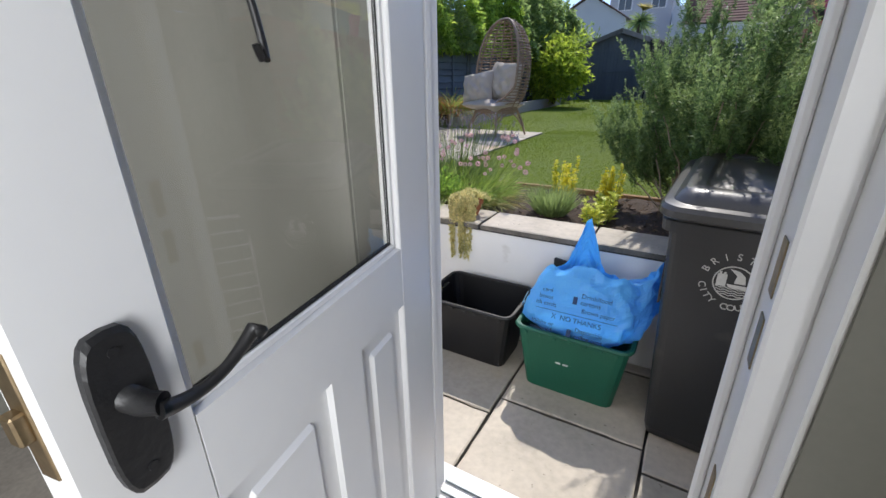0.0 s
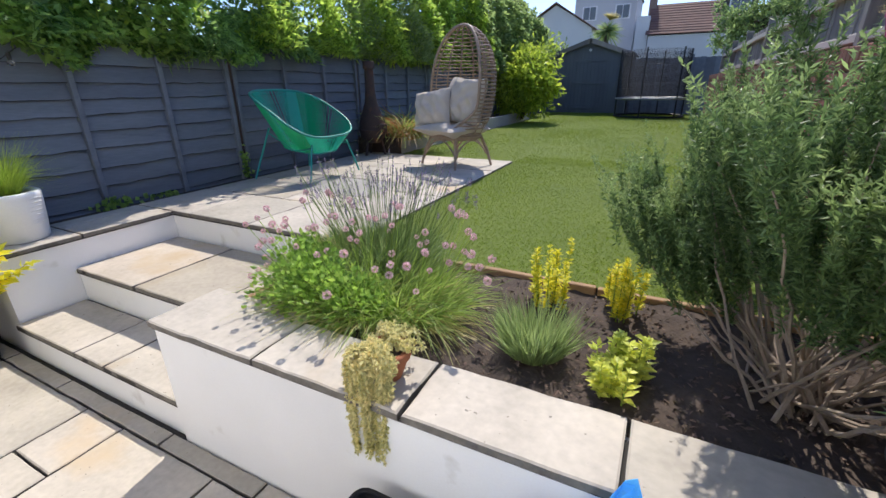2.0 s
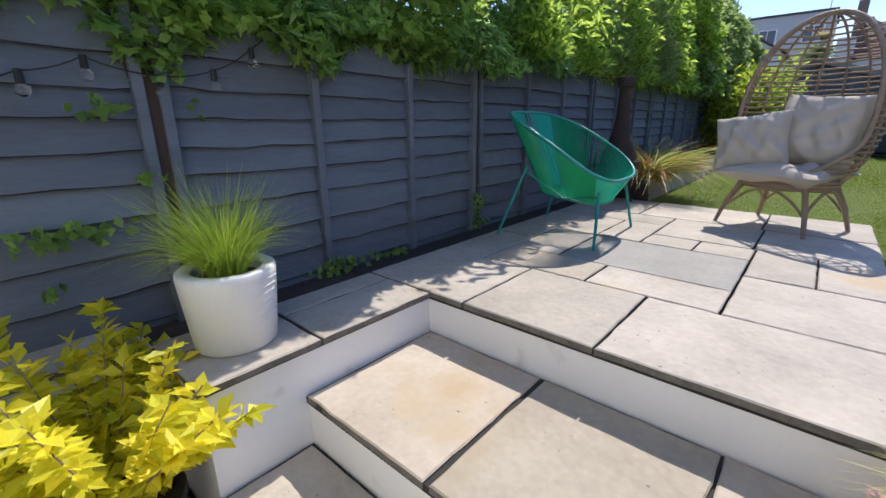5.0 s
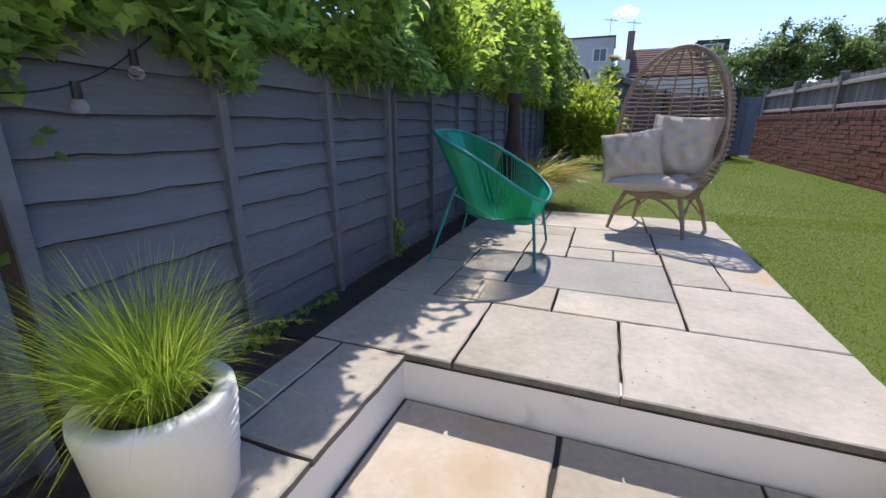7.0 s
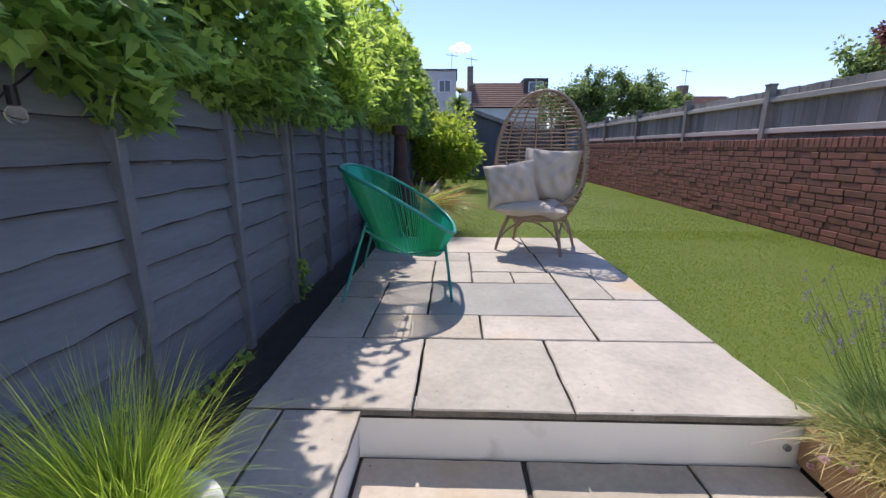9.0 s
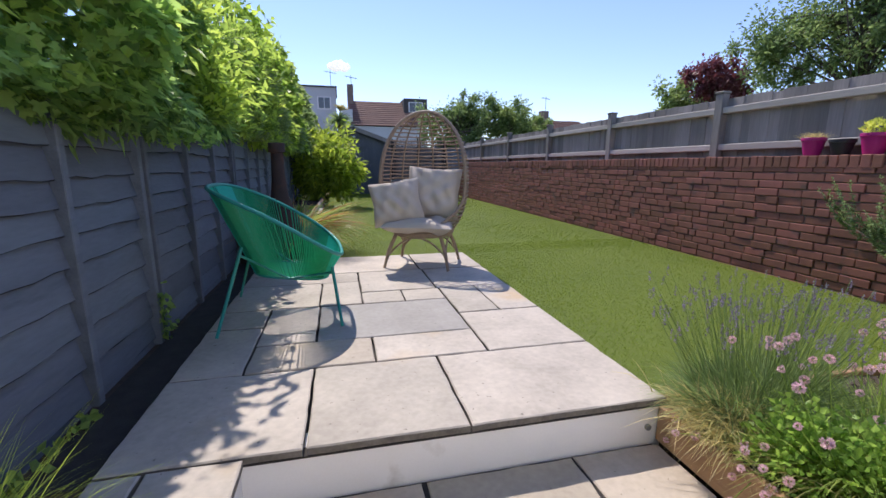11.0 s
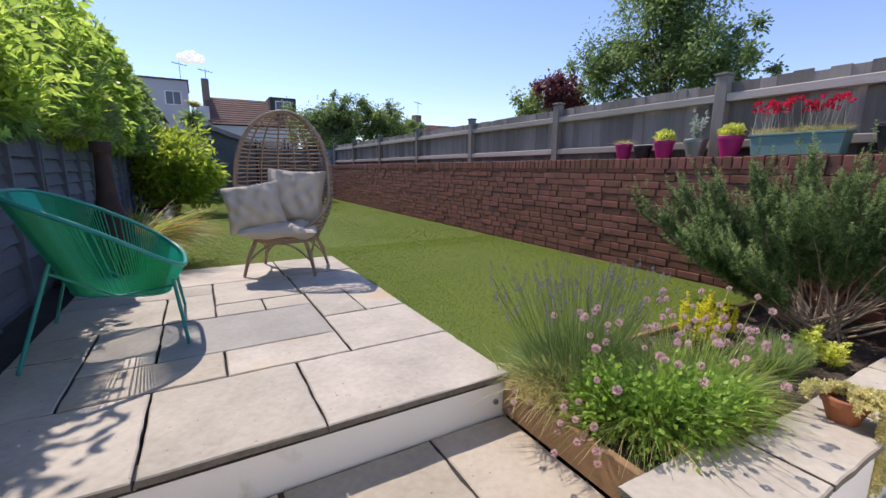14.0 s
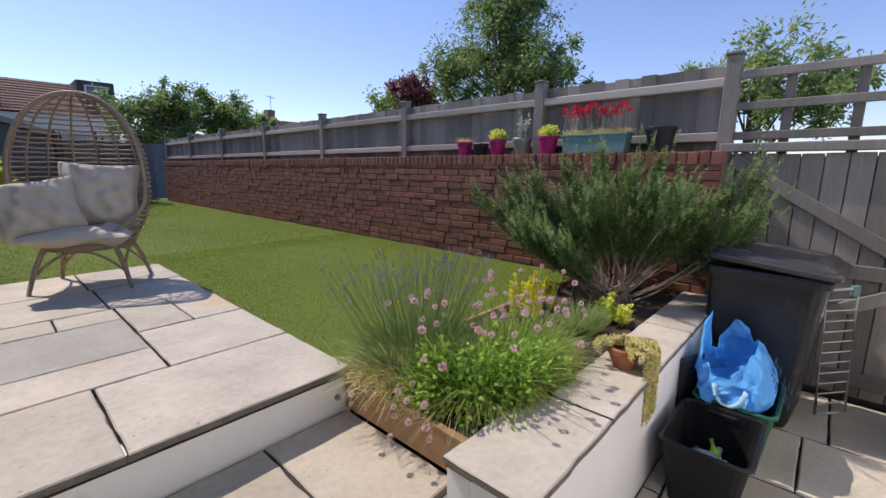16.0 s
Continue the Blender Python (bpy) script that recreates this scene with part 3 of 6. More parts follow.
Geo().box((-1.24, 2.655, 0.50), (0.20, 2.69, 0.622), 0.004).make("board", "sleeper", sleeper)
Geo().box((0.21, 2.655, 0.50), (1.37, 2.69, 0.618), 0.004).make("board", "sleeper", sleeper)

# soil strip along the fence
Geo().box((-3.74, 1.58, 0.0), (-3.463, 5.96, 0.585)).make("soil_strip", "soil", label="dark soil strip between patio and fence", category="soil", kind="structure")


# ---- dark fence ----
fence = empty("fence_left", "slate grey painted lap-panel garden fence", "fence", kind="structure")


def lap_board(y0, y1, z0, z1, x, parent):
    """Waney-edged board, thick at its lower edge, that laps over the one below."""
    k = 19
    ys = np.linspace(y0, y1, k)
    low = z0 + 0.005 * np.sin(ys * rng.uniform(1.5, 4) + rng.uniform(0, 6)) + rng.normal(0, 0.0035, k)
    v, f = [], []
    for y, zl in zip(ys, low):
        v += [(x + 0.034, y, zl), (x + 0.038, y, zl + 0.003 + abs(rng.normal(0, 0.002))), (x + 0.004, y, z1), (x - 0.009, y, z1), (x + 0.012, y, zl + 0.004)]
    for i in range(k - 1):
        for a in range(5):
            b = (a + 1) % 5
            f.append((5 * i + a, 5 * i + 5 + a, 5 * i + 5 + b, 5 * i + b))
    f += [tuple(range(5)), tuple(5 * (k - 1) + a for a in (4, 3, 2, 1, 0))]
    ob = Geo().add(v, f).make("board", "fence", parent)
    # lower lip faces carry the painted lap shadow
    ob.data.materials.append(M["lap_shade"])
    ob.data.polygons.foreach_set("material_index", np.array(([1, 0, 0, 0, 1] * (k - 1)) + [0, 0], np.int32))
    return ob


FX = -3.765
posts_y = [-0.35, 1.80, 3.97, 6.12, 8.27, 10.42, 12.57, 14.72, 16.9]
for i, (a, b) in enumerate(zip(posts_y, posts_y[1:])):
    zb = 0.56 if b > 2 else 0.1
    zs = [0.625, 0.766, 0.924, 1.077, 1.218, 1.342, 1.465, 1.583, 1.712, 1.92]
    zs = [zb] + zs if zb > 0.2 else [0.1, 0.24, 0.37, 0.50] + zs
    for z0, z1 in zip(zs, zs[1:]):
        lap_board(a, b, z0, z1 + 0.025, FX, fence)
    for t in (0.02, 0.345, 0.665, 0.98):
        y = a + (b - a) * t
        Geo().box((FX + 0.010, y - 0.021, zb), (FX + 0.066, y + 0.021, 1.93), 0.004).make("batten", "fence", fence)
    Geo().box((FX - 0.02, a, 1.925), (FX + 0.05, b, 1.95), 0.004).make("capping", "fence", fence)
for y in posts_y:
    lean = -0.05 if y == 1.80 else 0.0
    g = Geo().box((FX - 0.06, y - 0.045, 0.0), (FX + 0.045, y + 0.045, 1.97), 0.005)
    g.v[0][:, 1] += lean * (g.v[0][:, 2] - 1.2)
    g.make("post", "fence_post", fence)

# ---- brick wall ----
WX = 1.38
bwall = empty("brick_wall", "old red brick garden wall with a soldier course on top", "brick wall", kind="structure")
box("mortar_core", (WX + 0.012, 1.64, -0.05), (WX + 0.22, 15.5, 1.715), "mortar", bwall)
bricks = []
BL, BH = 0.225, 0.0745
z = 0.40
row = 0
while z < 1.60:
    y = 1.64 - (row % 2) * 0.11
    while y < 15.5:
        ln = BL * (0.5 if rng.random() < 0.16 else 1.0) * rng.uniform(0.94, 1.06)
        bricks.append((max(y, 1.64), min(y + ln, 15.5), z, z + BH, rng.normal(0, 0.003), rng.normal(0, 0.4)))
        y += ln
    z += BH
    row += 1
tops = [(1.64 + i * 0.0785, 1.64 + (i + 1) * 0.0785) for i in range(176)]

# ---- weathered fence on the wall's far side ----
RX = 1.68
rf = empty("fence_right", "weathered grey timber fence with boards, rails and posts", "fence", kind="structure")
rposts = [1.69, 3.36, 5.42, 7.48, 9.60, 11.8, 14.0, 16.1]
for i, y in enumerate(rposts):
    g = Geo().box((RX - 0.05, y - 0.05, 1.0), (RX + 0.05, y + 0.05, 2.46), 0.005)
    g.make("post", "weathered", rf)
    Geo().box((RX - 0.06, y - 0.06, 2.46), (RX + 0.06, y + 0.06, 2.485), 0.006).make("post_cap", "weathered", rf)
for a, b in zip(rposts, rposts[1:]):
    y = a
    while y < b:
        w = rng.uniform(0.11, 0.135)
        Geo().box((RX + 0.03 + rng.uniform(0, .012), y, 1.3), (RX + 0.05, min(y + w, b), 2.405 + rng.normal(0, 0.006)), 0.002).make("board", "weathered", rf)
        y += w * 0.93
    for zz in (1.86, 2.27):
        Geo().box((RX - 0.035, a + 0.05, zz - 0.035), (RX + 0.028, b - 0.05, zz + 0.035), 0.006).make("rail", "sunlit_pale_timber", rf)

# open rail fence over the gate
rail_fence = empty("rail_fence", "open three-rail weathered timber fence above the gate", "fence", kind="structure")
for zz in (1.86, 2.08, 2.31):
    Geo().box((RX - 0.03, 0.30, zz - 0.03), (RX + 0.01, 1.73, zz + 0.03), 0.005).make("rail", "weathered", rail_fence)
for y in (0.55, 0.95, 1.33):
    Geo().box((RX + 0.012, y - 0.03, 1.70), (RX + 0.06, y + 0.03, 2.32), 0.005).make("post", "weathered", rail_fence)

# side gate
GX = 1.60
gate = empty("side_gate", "weathered grey ledged and braced timber side gate", "gate", kind="structure")
y = 0.44
while y < 1.66:
    Geo().box((GX, y, 0.03), (GX + 0.022, y + 0.122, 1.72 + rng.normal(0, 0.004)), 0.003).make("board", "weathered", gate)
    y += 0.128
for zz in (0.16, 0.92):
    Geo().box((GX - 0.026, 0.44, zz - 0.05), (GX - 0.001, 1.66, zz + 0.05), 0.005).make("ledge", "weathered", gate)
for (ya, za), (yb, zb) in (((1.62, 1.68), (0.52, 0.98)), ((0.50, 0.86), (1.60, 0.22))):
    L = math.hypot(yb - ya, zb - za)
    m = Matrix.Translation((GX - 0.014, (ya + yb) / 2, (za + zb) / 2)) @ Matrix.Rotation(math.atan2(zb - za, yb - ya), 4, "X")
    Geo().box((-0.013, -L / 2, -0.045), (0.012, L / 2, 0.045), 0.004, m).make("brace", "weathered", gate)
Geo().box((GX - 0.05, 0.40, 1.735), (GX + 0.07, 1.70, 1.80), 0.006).make("top_beam", "weathered", gate)
box("boundary_wall", (1.70, -3.0, -0.05), (1.9, 1.715, 1.70), "mortar", None, "plain garden wall behind the side gate", category="wall", kind="structure")

# ---- house ----
HY0, HY1 = 0.12, 0.42
DX0, DX1, DTOP = 0.16, 1.0, 2.08
house = empty("house_wall", "white rendered rear house wall with a doorway", "wall", kind="structure")
box("wall_left", (-4.2, HY0, -0.05), (DX0, HY1, 3.0), "render", house)
box("wall_right", (DX1, HY0, -0.05), (1.9, HY1, 3.0), "render", house)
box("lintel", (DX0, HY0, DTOP), (DX1, HY1, 3.0), "render", house)
inner = empty("room_walls", "plain beige painted room walls behind the door", "wall", kind="structure")
box("wall_west", (-1.7, -3.2, -0.05), (-1.6, HY0 - 0.004, 2.5), "beige", inner)
# east wall is left open only for the added fill lamp
box("wall_east_low", (1.25, -3.2, -0.05), (1.35, HY0 - 0.004, 0.9), "beige", inner)
box("wall_east_high", (1.25, -3.2, 2.1), (1.35, HY0 - 0.004, 2.5), "beige", inner)
box("wall_east_south", (1.25, -3.2, 0.9), (1.35, -2.7, 2.1), "beige", inner)
box("wall_east_north", (1.25, -1.3, 0.9), (1.35, HY0 - 0.004, 2.1), "beige", inner)
box("wall_south", (-1.6, -3.2, -0.05), (1.25, -3.1, 2.5), "beige", inner)
box("lining_left", (-1.6, HY0 - 0.012, 0.0), (DX0 - 0.01, HY0 - 0.003, 2.4), "beige", inner)
box("lining_right", (DX1 + 0.012, HY0 - 0.012, 0.0), (1.25, HY0 - 0.003, 2.4), "beige", inner)
box("ceiling", (-1.7, -3.2, 2.4), (1.35, HY0 - 0.003, 2.5), "upvc", None, "plain white ceiling", category="ceiling", kind="structure")
box("floor", (-1.6, -3.1, -0.04), (1.25, HY0 - 0.003, 0.015), "weathered", None, "plain grey wood floor inside", category="floor", kind="structure")

door_frame = empty("door_frame", "white painted door frame with sill and worn keeps", "door frame", kind="structure")
Geo().box((DX0 - 0.0, 0.20, 0.0), (DX0 + 0.055, 0.40, DTOP), 0.006).make("jamb", "upvc", door_frame)
Geo().box((DX1 - 0.055, 0.20, 0.0), (DX1, 0.40, DTOP), 0.006).make("jamb", "upvc", door_frame)
Geo().box((DX1 - 0.075, 0.315, 0.0), (DX1 - 0.056, 0.345, DTOP), 0.005).make("stop_bead", "upvc", door_frame)
Geo().box((DX0 + 0.056, 0.315, 0.0), (DX0 + 0.070, 0.345, DTOP), 0.005).make("stop_bead", "upvc", door_frame)
Geo().box((DX0 + 0.056, 0.20, DTOP - 0.055), (DX1 - 0.056, 0.40, DTOP), 0.006).make("head", "upvc", door_frame)
Geo().box((DX1 - 0.001, HY0 - 0.013, 0.0), (DX1 + 0.001, 0.20, DTOP)).make("reveal", "upvc", door_frame)
Geo().box((DX0 - 0.001, HY0 - 0.013, 0.0), (DX0 + 0.002, 0.198, DTOP)).make("reveal", "beige", door_frame)
Geo().box((DX0, 0.14, -0.03), (DX1, 0.47, 0.045), 0.008).make("sill", "upvc", door_frame)
for k in range(3):
    Geo().box((DX0 + 0.06, 0.30 + k * 0.045, 0.045), (DX1 - 0.06, 0.318 + k * 0.045, 0.056), 0.002).make("threshold_bar", "zinc", door_frame)
for zz in (0.62, 0.98, 1.12):
    Geo().box((DX1 - 0.0575, 0.225, zz - 0.05), (DX1 - 0.0545, 0.262, zz + 0.05), 0.001).make("keep_plate", "brass", door_frame)

# door leaf, built along local +x from the hinge, thickness along y
DW, DH, DT = 0.81, 2.0, 0.044
door = empty("door_1", "open white painted half-glazed door with black handle", "door", kind="structure", at=(0.222, 0.285, 0.05))
door.rotation_euler = (0, 0, radians(-80))
GB, GT, S1, S2 = 1.015, 1.88, 0.165, 0.118
Geo().box((0, -DT / 2, 0), (S1, DT / 2, DH), 0.003).make("hinge_stile", "upvc", door)
Geo().box((DW - S2, -DT / 2, 0), (DW, DT / 2, DH), 0.003).make("lock_stile", "upvc", door)
Geo().box((S1, -DT / 2, GT), (DW - S2, DT / 2, DH)).make("top_rail", "upvc", door)
Geo().box((S1, -DT / 2, GB - 0.14), (DW - S2, DT / 2, GB)).make("lock_rail", "upvc", door)
Geo().box((S1, -DT / 2, 0), (DW - S2, DT / 2, 0.2)).make("bottom_rail", "upvc", door)
Geo().box((DW / 2 - 0.05, -DT / 2, 0.2), (DW / 2 + 0.05, DT / 2, GB - 0.14)).make("muntin", "upvc", door)
for a, b in ((S1, DW / 2 - 0.05), (DW / 2 + 0.05, DW - S2)):
    Geo().box((a, -0.008, 0.2), (b, 0.008, GB - 0.14)).make("panel", "upvc", door)
    Geo().box((a + 0.045, -0.016, 0.245), (b - 0.045, 0.016, GB - 0.185), 0.008).make("raised_panel", "upvc", door)
pane = Geo().box((S1, -0.004, GB), (DW - S2, 0.004, GT)).make("pane", "glass", door, "clear door glass")
pane.visible_shadow = False
for s in (-1, 1):
    for lo, hi in (((S1, 0, GB), (S1 + 0.014, 0, GT)), ((DW - S2 - 0.014, 0, GB), (DW - S2, 0, GT)), ((S1, 0, GB), (DW - S2, 0, GB + 0.014)), ((S1, 0, GT - 0.014), (DW - S2, 0, GT))):
        y0, y1 = sorted((s * 0.0045, s * 0.011))
        Geo().box((lo[0], y0, lo[2]), (hi[0], y1, hi[2]), 0.003).make("glazing_bead", "upvc", door)
    y0, y1 = sorted((s * 0.0042, s * 0.0052))
    for lo, hi in (((S1 + 0.014, 0, GB + 0.014), (S1 + 0.019, 0, GT - 0.014)), ((S1 + 0.019, 0, GB + 0.014), (DW - S2 - 0.019, 0, GB + 0.019))):
        Geo().box((lo[0], y0, lo[2]), (hi[0], y1, hi[2])).make("gasket", "pot_black", door)
# lever handle on the room side (local +y) and lock faceplate
HXc, HZc = DW - 0.057, 1.075
plate = Geo()
prof = []
for k in range(24):
    a = 2 * math.pi * k / 24
    prof.append((0.028 * np.sign(math.cos(a)) * abs(math.cos(a)) ** 0.5, 0.090 * np.sign(math.sin(a)) * abs(math.sin(a)) ** 0.65))
vv = [(HXc + x * s, DT / 2 + y, HZc + z * s) for y, s in ((0, 1.0), (0.008, 1.0), (0.011, 0.93)) for x, z in prof]
ff = [(r * 24 + k, r * 24 + (k + 1) % 24, (r + 1) * 24 + (k + 1) % 24, (r + 1) * 24 + k) for r in range(2) for k in range(24)] + [tuple(48 + k for k in range(24))]
hp = plate.add(vv, ff).make("handle_plate", "black_iron", door, "black iron handle plate")
hz = HZc + 0.018
lev = Geo().tube([(HXc, DT / 2 + 0.009, hz), (HXc, DT / 2 + 0.03, hz), (HXc - 0.006, DT / 2 + 0.047, hz)], [0.013, 0.012, 0.011], 12)
t = np.linspace(0, 1, 14)
lev.tube(np.stack([HXc - 0.115 * t, np.full(14, DT / 2 + 0.048) + 0.006 * t, hz - 0.004 + 0.022 * t ** 2 - 0.012 * np.sin(t * 3.1)], -1), 0.0085 - 0.002 * np.sin(t * 3.1), 12)
lev.tube(np.stack([HXc - 0.112 - 0.012 * t[:5] * 2, np.full(5, DT / 2 + 0.054), hz + 0.006 + 0.018 * t[:5] * 2], -1), [0.009, 0.011, 0.012, 0.012, 0.009], 10)
lev.make("lever", "black_iron", hp, smooth=True)
for dz in (-0.065, 0.068):
    Geo().tube([(HXc, DT / 2 + 0.010, HZc + dz), (HXc, DT / 2 + 0.0125, HZc + dz)], 0.005, 10).make("screw", "black_iron", hp)
Geo().box((DW - 0.001, -0.012, 1.045), (DW + 0.002, 0.012, 1.175), 0.001).make("faceplate", "brass", door)
Geo().box((DW, -0.008, 1.09), (DW + 0.012, 0.008, 1.12), 0.002).make("latch", "brass", door)
hook = Geo().tube([(0.52, 0.024, 1.60), (0.52, 0.024, 1.50), (0.505, 0.026, 1.43), (0.502, 0.028, 1.40), (0.505, 0.032, 1.385), (0.517, 0.036, 1.385), (0.522, 0.036, 1.40)], 0.005, 8)
hook.make("coat_hook", "black_iron", door, "black iron hook hung before the glass", smooth=True)


# ---- furniture on the patio ----
def cord_chair(at, turn):
    """Wide tub chair: tilted steel rim, small seat hoop and radial cords. Faces local +x."""
    ch = empty("cord_chair", "teal and green corded tub chair on thin steel legs", "chair", at=at)
    ch.rotation_euler = (0, 0, turn)
    n = 216
    a = np.arange(n) * 2 * np.pi / n
    e = 3.2
    cx = np.sign(np.cos(a)) * np.abs(np.cos(a)) ** (2 / e)
    sy = np.sign(np.sin(a)) * np.abs(np.sin(a)) ** (2 / e)
    rim = np.stack([0.0 + 0.39 * cx, 0.47 * sy * (1 + 0.06 * cx), 0.695 - 0.225 * cx - 0.045 * cx ** 2], -1)
    low = np.stack([0.06 + 0.235 * cx, 0.235 * sy, 0.290 - 0.03 * cx], -1)
    Geo().tube(rim, 0.0125, 10, closed=True).make("rim", "chair_frame", ch, smooth=True)
    Geo().tube(low, 0.009, 8, closed=True).make("seat_hoop", "chair_frame", ch, smooth=True)
    back = np.abs(np.angle(np.exp(1j * (a - np.pi)))) < 0.62
    front = np.abs(np.angle(np.exp(1j * a))) < 0.75
    for sel, m in ((back, "chair_teal"), (front, "chair_teal"), (~back & ~front, "chair_green")):
        for A, B in zip(rim[sel], low[sel]):
            Geo().segs([A], [B], 0.0042, 0.0030, 4).make("cord", m, ch)
    ys = np.linspace(-0.215, 0.215, 36)
    half = 0.235 * (1 - np.abs(ys / 0.235) ** e) ** (1 / e)
    for y, hf in zip(ys, half):
        Geo().segs([(0.06 - hf, y, 0.290 + 0.03 * hf / 0.235)], [(0.06 + hf, y, 0.290 - 0.03 * hf / 0.235)], 0.0032, 0.0032, 4).make("seat_cord", "chair_green", ch)
    for sx, s in ((1, 1), (1, -1), (-1, 1), (-1, -1)):
        top = np.array([0.27 * sx + 0.05, 0.30 * s, 0.40 - 0.07 * sx])
        foot = np.array([0.36 * sx, 0.42 * s, 0.004])
        top2 = top + (top - foot) * 0.10
        Geo().tube([top2, top, foot], [0.0105, 0.0105, 0.0095], 10).make("leg", "chair_frame", ch, smooth=True)
    for s in (1, -1):
        Geo().tube([(0.32, 0.30 * s, 0.33), (0.05, 0.235 * s, 0.290), (-0.22, 0.30 * s, 0.47)], 0.008, 8).make("stretcher", "chair_frame", ch, smooth=True)
    return ch


cord_chair((-3.03, 4.22, PATIO), 0.05)


def pillow(w, h, d, seed, n=26):
    u = np.linspace(-1, 1, n)
    U, V = np.meshgrid(u, u, indexing="ij")
    edge = np.clip((1 - np.abs(U) ** 3.0) * (1 - np.abs(V) ** 3.0), 0, 1) ** 0.45
    pinch = 1 - 0.09 * (np.abs(U) ** 2 * (1 - np.abs(V)) + np.abs(V) ** 2 * (1 - np.abs(U)))
    r = np.random.default_rng(seed)
    wr = sum(np.sin(U * r.uniform(4, 13) + V * r.uniform(-11, 11) + r.uniform(0, 6)) for _ in range(5)) * 0.0085
    out = []
    for s in (1, -1):
        out.append(np.stack([U * w / 2 * pinch, s * (d / 2 * edge) + wr * edge, V * h / 2 * pinch], -1).reshape(-1, 3))
    idx = np.arange(n * n).reshape(n, n)
    q = np.stack([idx[:-1, :-1], idx[1:, :-1], idx[1:, 1:], idx[:-1, 1:]], -1).reshape(-1, 4)
    g = Geo()
    g.add(out[0], q[:, ::-1])
    g.add(out[1], q)
    return g


def egg_chair(at, turn):
    """Upright open egg of rattan on four splayed legs. Opens to local -y."""
    ch = empty("egg_chair", "brown rattan egg chair with beige cushions on splayed legs", "chair", at=at)
    ch.rotation_euler = (0, 0, turn)
    z0, z1 = 0.35, 1.53

    def prof(h):
        s = np.clip((h - z0) / (z1 - z0), 0, 1)
        w = 0.448 * np.sqrt(np.clip(1 - (np.abs(s - 0.42) / np.where(s > 0.42, 0.58, 0.54)) ** 2.2, 0, 1))
        cen = 0.05 + 0.10 * s
        return w, w * 0.86, cen

    def ring(h, a):
        w, d, cen = prof(h)
        return np.stack([w * np.sin(a), cen + d * np.cos(a), np.broadcast_to(h, np.shape(a))], -1)

    def reach(h):
        s = np.clip((h - z0) / (z1 - z0), 0, 1)
        return np.radians(102 + 60 * np.clip((0.28 - s) / 0.28, 0, 1) ** 1.4)

    hs = z0 + (z1 - z0) * (1 - np.cos(np.linspace(0.12, np.pi, 30))) / 2
    left = ring(hs, -reach(hs))
    right = ring(hs, reach(hs))
    Geo().tube(np.concatenate([left, right[::-1][1:]]), 0.017, 10).make("front_rim", "rattan", ch, smooth=True)
    for a in np.radians([-90, -67, -45, -22, 0, 22, 45, 67, 90]):
        Geo().tube(ring(hs, np.full(30, a)), 0.0085, 8).make("rib", "rattan", ch, smooth=True)
    for h in np.arange(0.44, 1.50, 0.039):
        aa = np.linspace(-reach(h), reach(h), 30)
        p = ring(np.full(30, h), aa)
        p[:, 2] += np.sin(aa * 9 + h * 40) * 0.003 + rng.normal(0, 0.002)
        p[:, :2] *= 1.012
        Geo().tube(p, 0.0082, 6).make("wicker_strand", "rattan", ch, smooth=True)
    a = np.arange(36) * 2 * np.pi / 36
    for hh, rr, t in ((0.35, 0.30, 0.018), (0.325, 0.285, 0.016), (0.38, 0.315, 0.014)):
        Geo().tube(np.stack([rr * np.sin(a), 0.05 + rr * 0.92 * np.cos(a), np.full(36, hh)], -1), t, 8, closed=True).make("seat_ring", "rattan", ch, smooth=True)
    for s in np.linspace(-0.24, 0.24, 9):
        hl = math.sqrt(0.28 ** 2 - s * s)
        Geo().tube([(s, 0.05 - hl, 0.34), (s, 0.05 + hl, 0.34)], 0.008, 6).make("seat_slat", "rattan", ch)
    for sx, sy in ((-1, -1), (1, -1), (1, 1), (-1, 1)):
        top, foot = np.array([0.22 * sx, 0.05 + 0.19 * sy, 0.35]), np.array([0.325 * sx, 0.05 + 0.28 * sy, 0.003])
        mid = (top + foot) / 2 + np.array([0.012 * sx, 0.01 * sy, 0])
        Geo().tube([top, mid, foot], [0.019, 0.018, 0.015], 10).make("leg", "rattan", ch, smooth=True)
    for (ax, ay), (bx, by) in (((-1, -1), (1, -1)), ((1, -1), (1, 1)), ((1, 1), (-1, 1)), ((-1, 1), (-1, -1))):
        A, B = np.array([0.28 * ax, 0.05 + 0.24 * ay, 0.14]), np.array([0.28 * bx, 0.05 + 0.24 * by, 0.14])
        Geo().tube(arc(A, B, -0.17, 14), 0.010, 8).make("arched_brace", "rattan", ch, smooth=True)
    return ch


egg = egg_chair((-1.84, 5.40, PATIO), radians(-26))


def cushion(label, w, h, d, loc, rot, seed):
    c = pillow(w, h, d, seed).make("cushion", "cushion", None, label, smooth=True, category="cushion", group="chair cushions")
    c.matrix_basis = pose(-1.84, 5.40, PATIO, 0, 0, -22) @ pose(*loc, *rot)
    return c


cushion("flat beige seat cushion on the egg chair", 0.70, 0.62, 0.15, (0.0, -0.03, 0.425), (90, 0, 0), 3)
cushion("large square beige scatter cushion leaning in the egg chair", 0.56, 0.53, 0.25, (0.10, 0.10, 0.73), (-16, 3, -2), 5)
cushion("smaller beige scatter cushion leaning in the egg chair", 0.50, 0.44, 0.22, (-0.23, -0.11, 0.645), (-18, -9, 16), 9)


